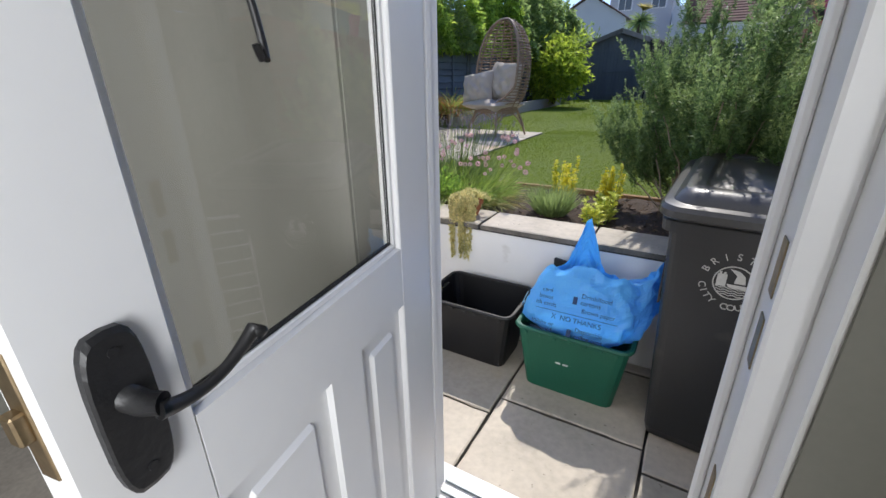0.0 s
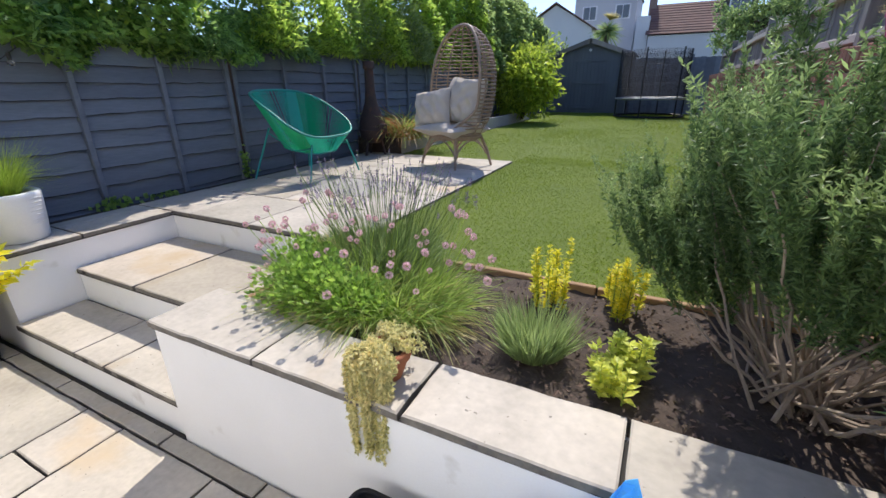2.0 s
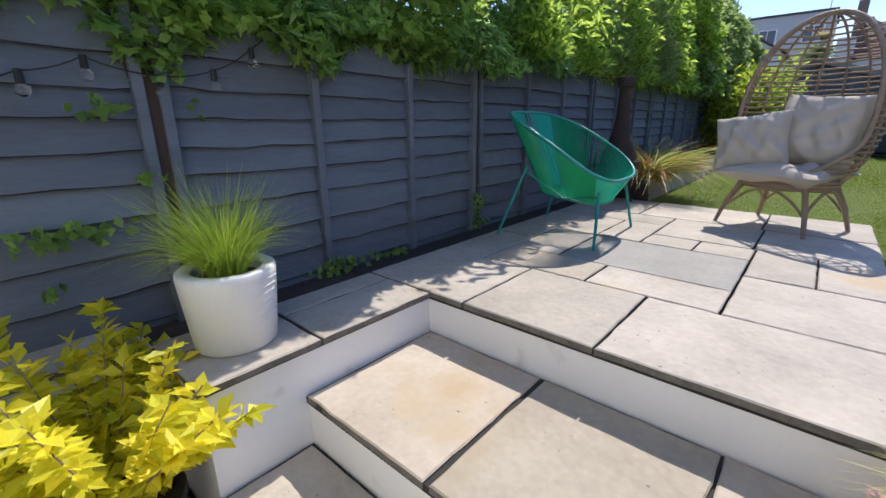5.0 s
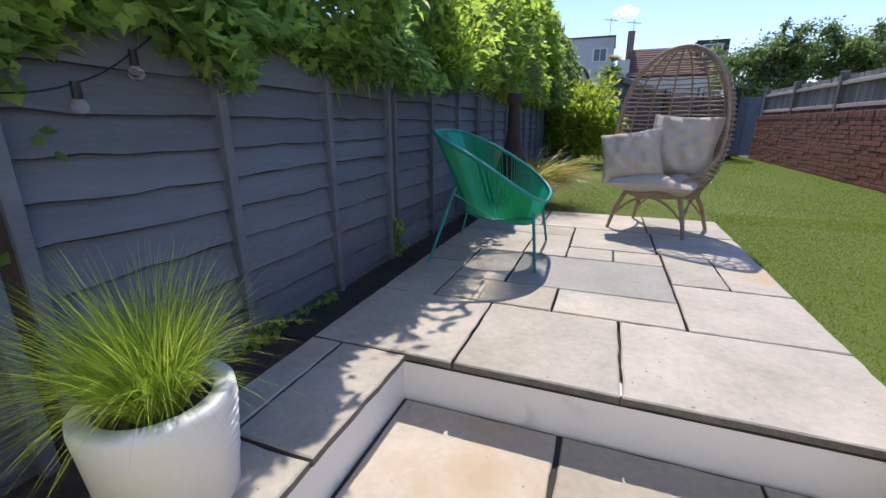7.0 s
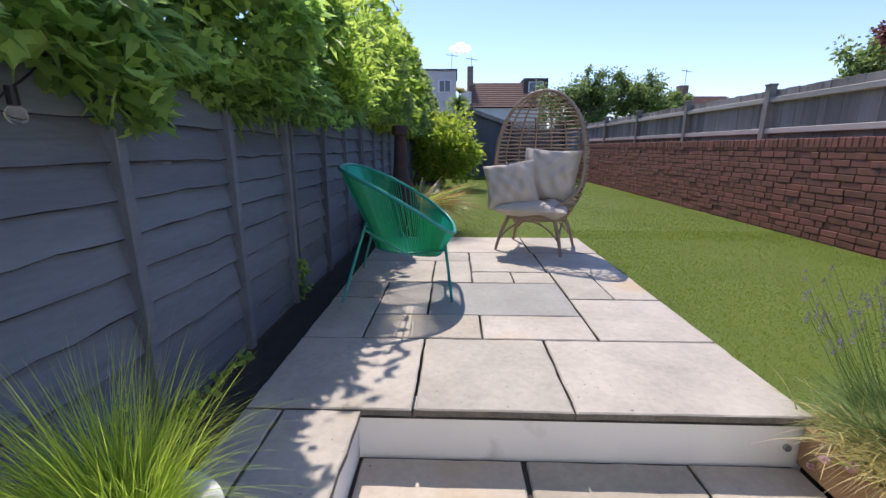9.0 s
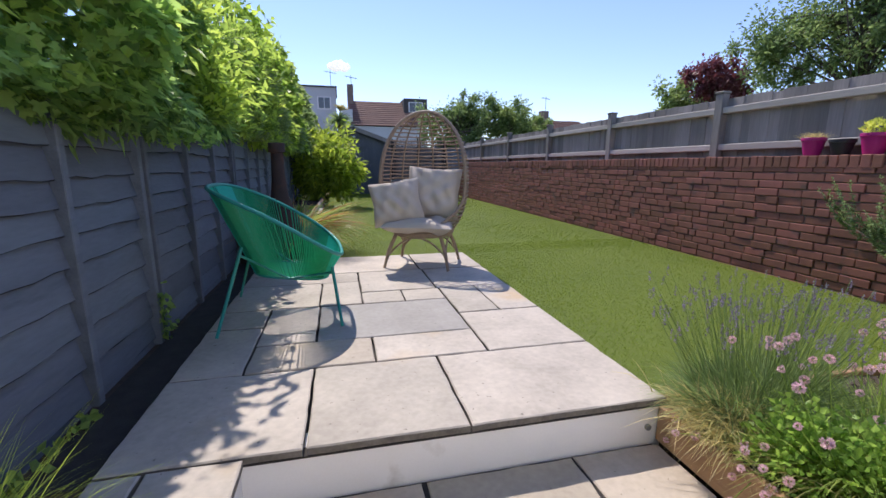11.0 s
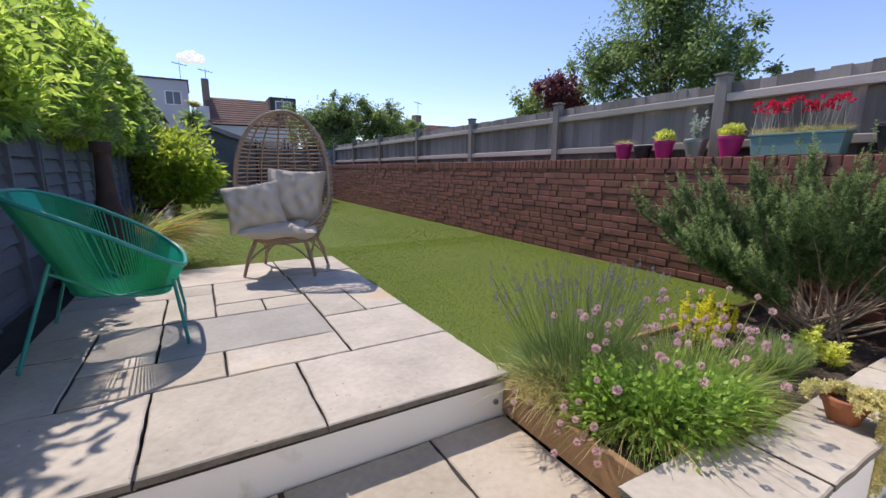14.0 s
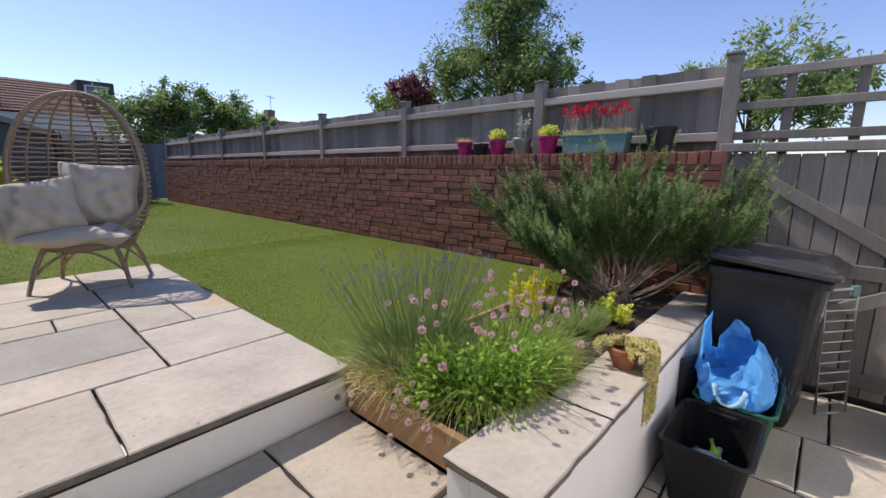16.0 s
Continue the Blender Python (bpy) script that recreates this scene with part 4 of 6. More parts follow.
def chiminea(at):
    ch = empty("chiminea", "tall dark rusted chiminea with a tapered neck", "chiminea", at=at)
    Geo().lathe([(0.0, 0.16), (0.10, 0.17), (0.165, 0.24), (0.185, 0.36), (0.17, 0.47), (0.125, 0.58), (0.085, 0.70), (0.066, 0.85), (0.058, 1.10), (0.056, 1.12)], sides=28).make("belly", "iron_rust", ch, smooth=True)
    Geo().lathe([(0.056, 1.12), (0.078, 1.125), (0.078, 1.21), (0.060, 1.215), (0.045, 1.21), (0.045, 1.12)], sides=24).make("neck_collar", "iron_rust", ch)
    Geo().lathe([(0.19, 0.335), (0.196, 0.345), (0.19, 0.36)], sides=28).make("band", "iron_rust", ch)
    for k in range(3):
        a = 2.1 * k + 0.4
        Geo().tube([(0.11 * math.cos(a), 0.11 * math.sin(a), 0.22), (0.16 * math.cos(a), 0.16 * math.sin(a), 0.003)], 0.017, 8).make("leg", "iron_rust", ch)
    m = Geo().box((0.13, -0.09, 0.27), (0.192, 0.09, 0.43), 0.02)
    m.make("mouth_hood", "iron_rust", ch)
    return ch


chiminea((-3.22, 5.72, PATIO))

# timber planter beyond the patio
planter = empty("timber_planter", "long low weathered timber planter along the fence", "planter")
Geo().box((-3.02, 6.05, 0.60), (-2.97, 9.4, 0.84), 0.006).make("front_board", "sunlit_pale_timber", planter)
Geo().box((-3.70, 6.0, 0.60), (-2.97, 6.05, 0.84), 0.006).make("end_board", "fence_post", planter)
Geo().box((-3.70, 9.4, 0.60), (-2.97, 9.45, 0.84), 0.006).make("end_board", "sunlit_pale_timber", planter)
Geo().box((-3.70, 6.05, 0.60), (-3.02, 9.4, 0.79)).make("soil_fill", "soil", planter)
planter2 = empty("timber_planter", "second low timber planter further up the lawn", "planter")
Geo().box((-3.10, 9.60, 0.60), (-3.05, 13.2, 0.86), 0.006).make("front_board", "sunlit_pale_timber", planter2)
Geo().box((-3.70, 9.60, 0.60), (-3.10, 13.2, 0.80)).make("soil_fill", "soil", planter2)


# ---- pots ----
def pot(name, label, at, r0, r1, h, m, rim=0.012, soil=True, cat="plant pot", group=""):
    p = empty(name, label, cat, group, at=at)
    t = 0.012 if r1 < 0.1 else 0.02
    Geo().lathe([(0.0, 0.0), (r0 * 0.96, 0.0), (r0, 0.008), (r1, h - 0.03), (r1 + rim, h - 0.028), (r1 + rim, h - 0.004), (r1 + rim - 0.004, h), (r1 - t, h), (r1 - t - 0.004, h - 0.03), (0, h - 0.035)], sides=36).make("pot", m, p, smooth=False)
    if soil:
        Geo().lathe([(0, h - 0.028), (r1 - t - 0.003, h - 0.030)], sides=24).make("soil_top", "soil", p)
    return p


wp = empty("white_pot", "white ceramic pot with ribbed side and feathery grass", "plant pot", at=(-3.24, 1.80, PATIO))
Geo().lathe([(0.0, 0.0), (0.138, 0.0), (0.148, 0.01), (0.172, 0.28), (0.170, 0.30), (0.162, 0.306), (0.126, 0.303), (0.119, 0.29), (0.114, 0.21)], sides=48).make("pot", "pot_white", wp, smooth=True)
for k in range(7):
    a = np.radians(np.linspace(8, 66, 14))
    z = 0.10 + k * 0.026
    r = 0.147 + 0.024 * (z / 0.27)
    Geo().tube(np.stack([r * np.cos(a), r * np.sin(a), z + 0.012 * np.sin(a * 3)], -1), 0.0045 * np.sin(np.linspace(0.1, 3.04, 14)), 6).make("rib", "pot_white", wp, smooth=True)
Geo().lathe([(0, 0.266), (0.119, 0.262)], sides=24).make("soil_top", "soil", wp)
n = 1800
a = rng.uniform(0, 2 * np.pi, n)
rr = np.sqrt(rng.random(n)) * 0.06
P = np.stack([rr * np.cos(a), rr * np.sin(a), np.full(n, 0.26)], -1)
D = np.stack([np.cos(a) * rr * 5 + rng.normal(-0.10, 0.13, n), np.sin(a) * rr * 5 + rng.normal(-0.02, 0.13, n), np.ones(n)], -1)
Geo().blades(P, D, rng.uniform(0.24, 0.54, n), 0.0025, rng.uniform(0.12, 0.85, n), 9).make("grass", "grass_pot", wp, "fine feathery green grass")

# golden shrub in a black tub
tub = pot("shrub_pot", "black tub with a golden-leaved shrub on the courtyard", (-3.11, 1.31, 0.0), 0.15, 0.185, 0.30, "pot_black")
g, st = Geo(), Geo()
for k in range(48):
    a, el = rng.uniform(0, 2 * np.pi), rng.uniform(0.35, 1.25)
    d = np.array([math.cos(a) * math.cos(el), math.sin(a) * math.cos(el), math.sin(el)])
    L = rng.uniform(0.36, 0.74)
    t = np.linspace(0, 1, 8)[:, None]
    pts = np.array([0, 0, 0.27]) + d * L * t - np.array([0, 0, 0.10]) * t ** 2 * (1 - d[2])
    st.tube(pts, np.linspace(0.005, 0.002, 8), 5)
    m = 54
    q = rng.uniform(0.25, 1.0, m)
    P = np.array([0, 0, 0.27]) + d * L * q[:, None] - np.array([0, 0, 0.10]) * (q ** 2)[:, None] * (1 - d[2])
    D = unit(m) * [1, 1, 0.45] + d * 0.5
    g.leaves(P, D, rng.uniform(0.05, 0.10, m), rng.uniform(0.032, 0.06, m), roll=(0, 0, 1), fold=0.12, droop=0.15)
st.make("stem", "stem", tub)
g.make("foliage", "golden", tub, "golden yellow leaves")


# ---- bin and boxes ----
def wheelie_bin(at, turn):
    b = empty("wheelie_bin", "black plastic wheelie bin with white council emblem and lid lightened for sky sheen", "bin", at=at)
    b.rotation_euler = (0, 0, turn)

    def ring(x0, x1, y0, y1, z, r, k=5):
        pts = []
        for cx, cy, a0 in ((x1 - r, y1 - r, 0), (x0 + r, y1 - r, 90), (x0 + r, y0 + r, 180), (x1 - r, y0 + r, 270)):
            for i in range(k):
                a = radians(a0 + 90 * i / (k - 1))
                pts.append((cx + r * math.cos(a), cy + r * math.sin(a), z))
        return pts

    def loft(rings, caps=(True, True)):
        n = len(rings[0])
        v = [p for r in rings for p in r]
        f = [(i * n + j, i * n + (j + 1) % n, (i + 1) * n + (j + 1) % n, (i + 1) * n + j) for i in range(len(rings) - 1) for j in range(n)]
        if caps[0]:
            f.append(tuple(range(n))[::-1])
        if caps[1]:
            f.append(tuple((len(rings) - 1) * n + j for j in range(n)))
        return Geo().add(v, f)

    # front is -y
    loft([ring(-0.215, 0.215, -0.20, 0.27, 0.012, 0.03), ring(-0.225, 0.225, -0.215, 0.28, 0.05, 0.04), ring(-0.262, 0.262, -0.285, 0.30, 0.86, 0.045),
          ring(-0.266, 0.266, -0.29, 0.30, 0.90, 0.045)]).make("body", "bin", b, smooth=False)
    loft([ring(-0.285, 0.285, -0.315, 0.315, 0.895, 0.05), ring(-0.288, 0.288, -0.318, 0.318, 0.93, 0.05), ring(-0.278, 0.278, -0.308, 0.31, 0.945, 0.05)]).make("rim", "bin", b)
    lid = loft([ring(-0.292, 0.292, -0.345, 0.325, 0.944, 0.07, 8), ring(-0.300, 0.300, -0.353, 0.327, 0.952, 0.07, 8), ring(-0.300, 0.300, -0.353, 0.327, 0.972, 0.07, 8), ring(-0.292, 0.292, -0.342, 0.322, 0.984, 0.07, 8),
                ring(-0.268, 0.268, -0.318, 0.305, 0.988, 0.07, 8), ring(-0.258, 0.258, -0.305, 0.297, 1.004, 0.07, 8), ring(-0.240, 0.240, -0.285, 0.28, 1.020, 0.06, 8), ring(-0.215, 0.215, -0.255, 0.26, 1.026, 0.06, 8),
                ring(-0.190, 0.190, -0.225, 0.24, 1.022, 0.05, 8), ring(-0.180, 0.180, -0.212, 0.23, 1.012, 0.05, 8), ring(-0.165, 0.165, -0.195, 0.22, 1.012, 0.05, 8), ring(-0.150, 0.150, -0.18, 0.21, 1.020, 0.05, 8)])
    for vv in lid.v:
        vv[:, 2] += (vv[:, 1] + 0.34) * 0.075
    lid = lid.make("lid", "bin_lid", b, "black lid lightened for sky sheen", smooth=True)
    lid.data.set_sharp_from_angle(angle=radians(26))
    h = Geo().tube([(-0.27, 0.315, 0.96), (-0.27, 0.375, 1.0), (-0.25, 0.39, 1.005), (0.25, 0.39, 1.005), (0.27, 0.375, 1.0), (0.27, 0.315, 0.96)], 0.016, 10)
    h.make("handle", "bin", b, smooth=True)
    for s in (-1, 1):
        w = Geo().lathe([(0.03, -0.02), (0.088, -0.022), (0.1, -0.015), (0.1, 0.015), (0.088, 0.022), (0.03, 0.02)], sides=28)
        w.v[0] = w.v[0][:, [2, 1, 0]] + np.array([0.238 * s, 0.19, 0.105])
        w.make("wheel", "pot_black", b)
        r = Geo().box((0.258 * s - 0.004, -0.22, 0.60), (0.258 * s + 0.004, -0.19, 0.88), 0.002)
        r.make("side_flute", "bin", b)
    # emblem on the front: a ring of letters round a ship badge
    slope = math.degrees(math.atan2(0.07, 0.81))
    face = pose(-0.05, -0.2765, 0.755, 90 + slope, 0, 0)

    def word(txt, a0, a1, inward):
        for i, c in enumerate(txt):
            if c == " ":
                continue
            a = a0 + (a1 - a0) * i / (len(txt) - 1)
            cu = bpy.data.curves.new("letter", "FONT")
            cu.body, cu.size, cu.align_x, cu.align_y, cu.extrude = c, 0.031, "CENTER", "CENTER", 0.0006
            cu.materials.append(M["white_print"])
            o = new("letter", cu)
            o.parent = b
            x, y = 0.088 * math.cos(radians(a)), 0.088 * math.sin(radians(a))
            o.matrix_basis = face @ pose(x, y, 0.003, 0, 0, a - 90 + (180 if inward else 0))

    word("BRISTOL", 158, 22, False)
    word("CITY COUNCIL", 196, 344, True)
    badge = Geo()
    cir = [(0.062 * math.cos(t), 0.062 * math.sin(t), 0.003) for t in np.linspace(0, 2 * np.pi, 41)[:-1]]
    badge.tube(cir, 0.0022, 5, closed=True)
    for k in range(4):
        x = np.linspace(-0.05, 0.05, 14)
        y = -0.022 - k * 0.009
        hw = math.sqrt(max(0.058 ** 2 - y * y, 0))
        x = np.linspace(-hw, hw, 14)
        badge.tube(np.stack([x, y + 0.0025 * np.sin(x * 220), np.full(14, 0.003)], -1), 0.0018, 5)
    badge.box((-0.052, -0.018, 0.001), (-0.022, 0.028, 0.004))
    badge.box((-0.047, 0.028, 0.001), (-0.040, 0.036, 0.004))
    badge.box((-0.034, 0.028, 0.001), (-0.027, 0.036, 0.004))
    badge.add([(-0.012, -0.018, 0.004), (0.046, -0.018, 0.004), (0.052, -0.004, 0.004), (-0.02, -0.006, 0.004)], [(0, 1, 2, 3)])
    badge.add([(0.002, 0.0, 0.004), (0.036, 0.002, 0.004), (0.030, 0.032, 0.004), (0.012, 0.048, 0.004), (-0.02, 0.052, 0.004), (0.006, 0.030, 0.004)], [(0, 1, 2, 3, 4, 5)])
    bo = badge.make("emblem", "white_print", b, "white round ship emblem")
    bo.matrix_basis = face @ Matrix.Scale(0.9, 4)
    return b


wheelie_bin((1.05, 1.225, 0.0), radians(-5)).scale = (1, 1, 1.045)


def crate(name, label, at, w, d, h, m, turn=0.0):
    c = empty(name, label, "recycling box", at=at)
    c.rotation_euler = (0, 0, turn)
    i, t = 0.045, 0.006
    w2, d2 = w / 2, d / 2
    outer_b = [(-w2 + i, -d2 + i), (w2 - i, -d2 + i), (w2 - i, d2 - i), (-w2 + i, d2 - i)]
    outer_t = [(-w2, -d2), (w2, -d2), (w2, d2), (-w2, d2)]
    inner_t = [(-w2 + t, -d2 + t), (w2 - t, -d2 + t), (w2 - t, d2 - t), (-w2 + t, d2 - t)]
    inner_b = [(-w2 + i + t, -d2 + i + t), (w2 - i - t, -d2 + i + t), (w2 - i - t, d2 - i - t), (-w2 + i + t, d2 - i - t)]
    rings = [[(x, y, 0.0) for x, y in outer_b], [(x, y, h) for x, y in outer_t], [(x, y, h) for x, y in inner_t], [(x, y, 0.012) for x, y in inner_b]]

    def rounded(r, rad=0.045, k=4):
        out = []
        for j in range(4):
            p, a, b = np.array(r[j]), np.array(r[j - 1]), np.array(r[(j + 1) % 4])
            u, v = (a - p) / np.linalg.norm(a - p), (b - p) / np.linalg.norm(b - p)
            for q in np.linspace(0, 1, k):
                out.append(p + u * rad * (1 - q) ** 2 + v * rad * q ** 2)
        return out

    rr = [rounded(r) for r in rings]
    n = len(rr[0])
    v = np.array([p for r in rr for p in r])
    f = [(a * n + j, a * n + (j + 1) % n, (a + 1) * n + (j + 1) % n, (a + 1) * n + j) for a in range(3) for j in range(n)]
    f += [tuple(range(n))[::-1], tuple(3 * n + j for j in range(n))]
    Geo().add(v, f).make("body", m, c)
    rim = np.array(rounded([(x * 1.015, y * 1.02, h - 0.006) for x, y in outer_t], 0.05, 6))
    lip = Geo().tube(rim, 0.011, 6, closed=True)
    lip.make("rim", m, c)
    for s in (-1, 1):
        Geo().box((s * w2 - 0.012 * s - 0.008, -0.07, h - 0.05), (s * w2 - 0.012 * s + 0.014, 0.07, h - 0.02), 0.004).make("handle", m, c)
    for k in range(7):
        x = -w2 * 0.8 + k * w2 * 1.6 / 6
        Geo().box((x - 0.008, -d2 - 0.012, h - 0.028), (x + 0.008, -d2 + 0.002, h - 0.012), 0.002).make("notch", "pot_black" if m == "box_black" else m, c)
    return c


crate("black_box", "open black plastic recycling box holding bottles", (-0.08, 1.285, 0.0), 0.49, 0.36, 0.335, "box_black")
gb = crate("green_box", "green plastic recycling box beneath a blue bag", (0.465, 1.255, 0.0), 0.50, 0.37, 0.345, "box_green")
for k, (x, z, w, h) in enumerate(((-0.045, 0.20, 0.024, 0.045), (-0.012, 0.20, 0.024, 0.045), (0.02, 0.205, 0.02, 0.03), (-0.02, 0.165, 0.06, 0.010))):
    Geo().box((x - w / 2, -0.0015, -h / 2), (x + w / 2, 0.0015, h / 2), 0.0, pose(0, -0.161 - (z - 0.2) * 0.12, z, -7)).make("worn_print", "white_wire" if k < 3 else "white_print", gb)


def bottle(label, at, rot, m, r=0.036, h=0.24):
    b = empty("bottle", label, "bottle", "bottles in the recycling box")
    Geo().lathe([(0, 0), (r * 0.9, 0), (r, 0.008), (r, h * 0.58), (r * 0.75, h * 0.68), (r * 0.38, h * 0.78), (r * 0.36, h * 0.97), (r * 0.42, h * 0.975), (r * 0.42, h), (0, h)], sides=18).make("glass", m, b, smooth=True)
    Geo().lathe([(r * 1.012, h * 0.18), (r * 1.015, h * 0.2), (r * 1.015, h * 0.48), (r * 1.012, h * 0.5)], sides=18).make("label", "white_print", b)
    b.matrix_basis = pose(*at, *rot)
    return b


M["green_glass"] = mat("green_bottle", (0.02, 0.12, 0.05), None, 8, 0.1, 0, 40, spec=0.6)
M["clear_plastic"] = mat("clear_plastic", (0.42, 0.48, 0.50), None, 8, 0.15, 0.05, 40, spec=0.6)
M["lime"] = mat("lime_plastic", (0.35, 0.70, 0.05), None, 8, 0.35, 0, 40)
bottle("green glass bottle with white label in the black box", (-0.22, 1.35, 0.06), (60, 0, 50), "green_glass")
bottle("green glass bottle lying in the black box", (-0.15, 1.37, 0.05), (75, 0, 90), "green_glass")
bottle("clear plastic bottle in the black box", (-0.16, 1.27, 0.06), (70, 0, 90), "clear_plastic", 0.04, 0.26)
bottle("clear plastic bottle lying over others in the box", (0.03, 1.37, 0.10), (65, 0, -40), "clear_plastic", 0.035, 0.22)
bottle("bright lime plastic bottle in the black box", (0.0, 1.24, 0.05), (30, 0, 140), "lime", 0.026, 0.18)


# ---- blue bag ----
def blue_bag(at):
    b = empty("blue_bag", "crumpled blue woven plastic recycling bag in the green box", "bag", at=at)
    n, k = 96, 34
    a = np.arange(n) * 2 * np.pi / n
    r = np.random.default_rng(4)
    ph = r.uniform(0, 6, 9)

    def near(c0, w):
        return np.exp(-((np.angle(np.exp(1j * (a - c0)))) / w) ** 2)

    v = []
    for i in range(k):
        t = i / (k - 1)
        sw = math.sin(min(1.0, t * 2.2) * math.pi / 2)
        ex, ey = 0.185 + 0.075 * sw - 0.06 * t ** 2, (0.125 + 0.055 * sw) * (1 - 0.38 * t ** 2.6)
        calm = 1 - 0.92 * near(-1.57, 1.0)
        cr = 1 + calm * (0.04 * np.sin(3 * a + ph[0] + t * 3) + 0.05 * np.sin(7 * a + ph[1] - 5 * t) + 0.05 * np.abs(np.sin(6 * a + ph[2] + 4 * t)) + 0.025 * np.sin(17 * a + ph[3] - 9 * t))
        x = ex * np.sign(np.cos(a)) * np.abs(np.cos(a)) ** 0.65 * cr
        y = ey * np.sign(np.sin(a)) * np.abs(np.sin(a)) ** 0.6 * cr
        back = np.clip(np.sin(a), 0, 1)
        top = 0.335 - 0.11 * back - 0.07 * np.clip(np.abs(x) / 0.24, 0, 1) ** 3 + 0.30 * np.exp(-((x + 0.04) / 0.055) ** 2) * back ** 2 + 0.09 * near(0.15, 0.35) - 0.10 * near(3.14, 0.5) + 0.012 * np.sin(9 * a + ph[5])
        z = 0.02 + t * top
        crease = np.abs(np.sin(5 * a + 7 * t + ph[7])) + np.abs(np.sin(8 * a - 9 * t + ph[8]))
        x, y = x * (1 + 0.035 * (crease - 1) * calm), y * (1 + 0.045 * (crease - 1) * calm)
        x = x + 0.10 * t ** 2 * near(0.15, 0.45)
        y = y + 0.06 * t ** 1.5 + 0.010 * np.sin(16 * x + 5 * t + ph[6]) * calm
        v.append(np.stack([x, y, z], -1))
    v = np.array(v)
    for i in range(4, k):
        for j in range(n):
            q = Vector(v[i, j])
            soft = 1 - 0.6 * math.exp(-((a[j] - 4.71) / 0.7) ** 2)
            d = 0.030 * (0.45 - abs(noise.noise(q * 11))) + 0.014 * (0.4 - abs(noise.noise(q * 25)))
            v[i, j, 0] += d * soft * math.cos(a[j])
            v[i, j, 1] += d * soft * math.sin(a[j])
            v[i, j, 2] += 0.02 * noise.noise(q * 17) * i / k
    I, J = np.meshgrid(np.arange(k - 1), np.arange(n), indexing="ij")
    q = np.stack([I * n + J, I * n + (J + 1) % n, (I + 1) * n + (J + 1) % n, (I + 1) * n + J], -1).reshape(-1, 4)
    g = Geo().add(v, q)
    g.add(v[9:10].reshape(-1, 3) * [0.95, 0.95, 1], [tuple(range(n))])
    o = g.make("sack", "bag", b)
    sd = o.modifiers.new("thick", "SOLIDIFY")
    sd.thickness = 0.002
    for x0, s in ((-0.25, -1), (-0.235, -1)):
        th = np.linspace(0, np.pi, 16)
        pts = np.stack([np.full(16, x0) - 0.035 * np.sin(th) * (1 if s < 0 else 0.4), (0.02 if s < 0 else -0.20) + 0.07 * np.cos(th), (0.17 if s < 0 else 0.26) - 0.13 * np.sin(th) * (1 if s > 0 else 0.7)], -1)
        gg = Geo()
        w = np.array([0.0, 0.012, 0.004]) if s < 0 else np.array([0.012, 0, 0])
        A = pts + w
        B = pts - w
        gg.add(np.concatenate([A, B]), [(i, i + 1, 16 + i + 1, 16 + i) for i in range(15)])
        st_ = gg.make("strap", "bag_strap", b, smooth=True)
        sm = st_.modifiers.new("thick", "SOLIDIFY")
        sm.thickness = 0.003
    return b


bag = blue_bag((0.465, 1.255, 0.27))


def text(parent, body, size, m, mtx, name="printed_words", align="LEFT"):
    cu = bpy.data.curves.new(name, "FONT")
    cu.body, cu.size, cu.align_x, cu.extrude = body, size, align, 0.0004
    cu.materials.append(M[m])
    o = new(name, cu)
    o.parent = parent
    o.matrix_basis = mtx
    return o


fm = pose(0.0, -0.146, 0.19, 62, 0, 0)
for x, y, s, w in ((-0.15, 0.060, 0.026, "card"), (-0.16, 0.030, 0.026, "boxes"), (-0.17, 0.0, 0.026, "ish cards"), (0.02, 0.062, 0.028, "Drink/food"), (0.02, 0.034, 0.028, "cartons"), (0.03, 0.0, 0.026, "Brown paper"),
                   (-0.09, -0.050, 0.030, "X  NO THANKS"), (-0.17, -0.085, 0.026, "White or"), (-0.17, -0.112, 0.026, "coloured"), (0.02, -0.085, 0.026, "Disposable"), (0.02, -0.112, 0.026, "coffee cups")):
    text(bag, w, s, "ink", fm @ pose(x, y, 0.022 + 0.10 * max(0.0, y) - 0.10 * min(0.0, y)))
Geo().box((-0.17, -0.0185, 0.012), (0.18, -0.0165, 0.014)).make("printed_rule", "ink", bag).matrix_basis = fm
for x, y in ((-0.005, 0.045), (-0.005, -0.10)):
    Geo().box((x - 0.009, y - 0.015, 0.016), (x + 0.009, y + 0.018, 0.018)).make("printed_icon", "ink", bag).matrix_basis = fm

# folded rack by the bin and dark boards behind the boxes
rack = empty("folded_airer", "folded white wire clothes airer leaning by the bin", "airer", at=(1.27, 0.83, 0.0))
rack.rotation_euler = (0, radians(4), radians(52))
Geo().tube([(0, -0.12, 0.01), (0, -0.12, 0.80), (0, -0.09, 0.85), (0, 0.09, 0.85), (0, 0.12, 0.80), (0, 0.12, 0.01), (0, 0.0, 0.008)], 0.009, 8, closed=True).make("frame", "white_wire", rack, smooth=True)
for k in range(11):
    Geo().tube([(0, -0.12, 0.08 + k * 0.07), (0, 0.12, 0.08 + k * 0.07)], 0.0045, 6).make("wire", "white_wire", rack)
Geo().box((-0.012, -0.13, 0.80), (0.012, -0.07, 0.87), 0.006).make("corner_cap", "trough", rack)
for k, x in enumerate((0.30, 0.36)):
    bd = Geo().box((-0.012, -0.20, 0.0), (0.012, 0.0, 0.52 - 0.06 * k), 0.005).make("board_offcut", "pot_black", None, "dark board leaning behind the recycling boxes", category="board", group="leaning boards")
    bd.matrix_basis = pose(x - 0.05, 1.52, 0.0, 0, 0, 70 + 5 * k)

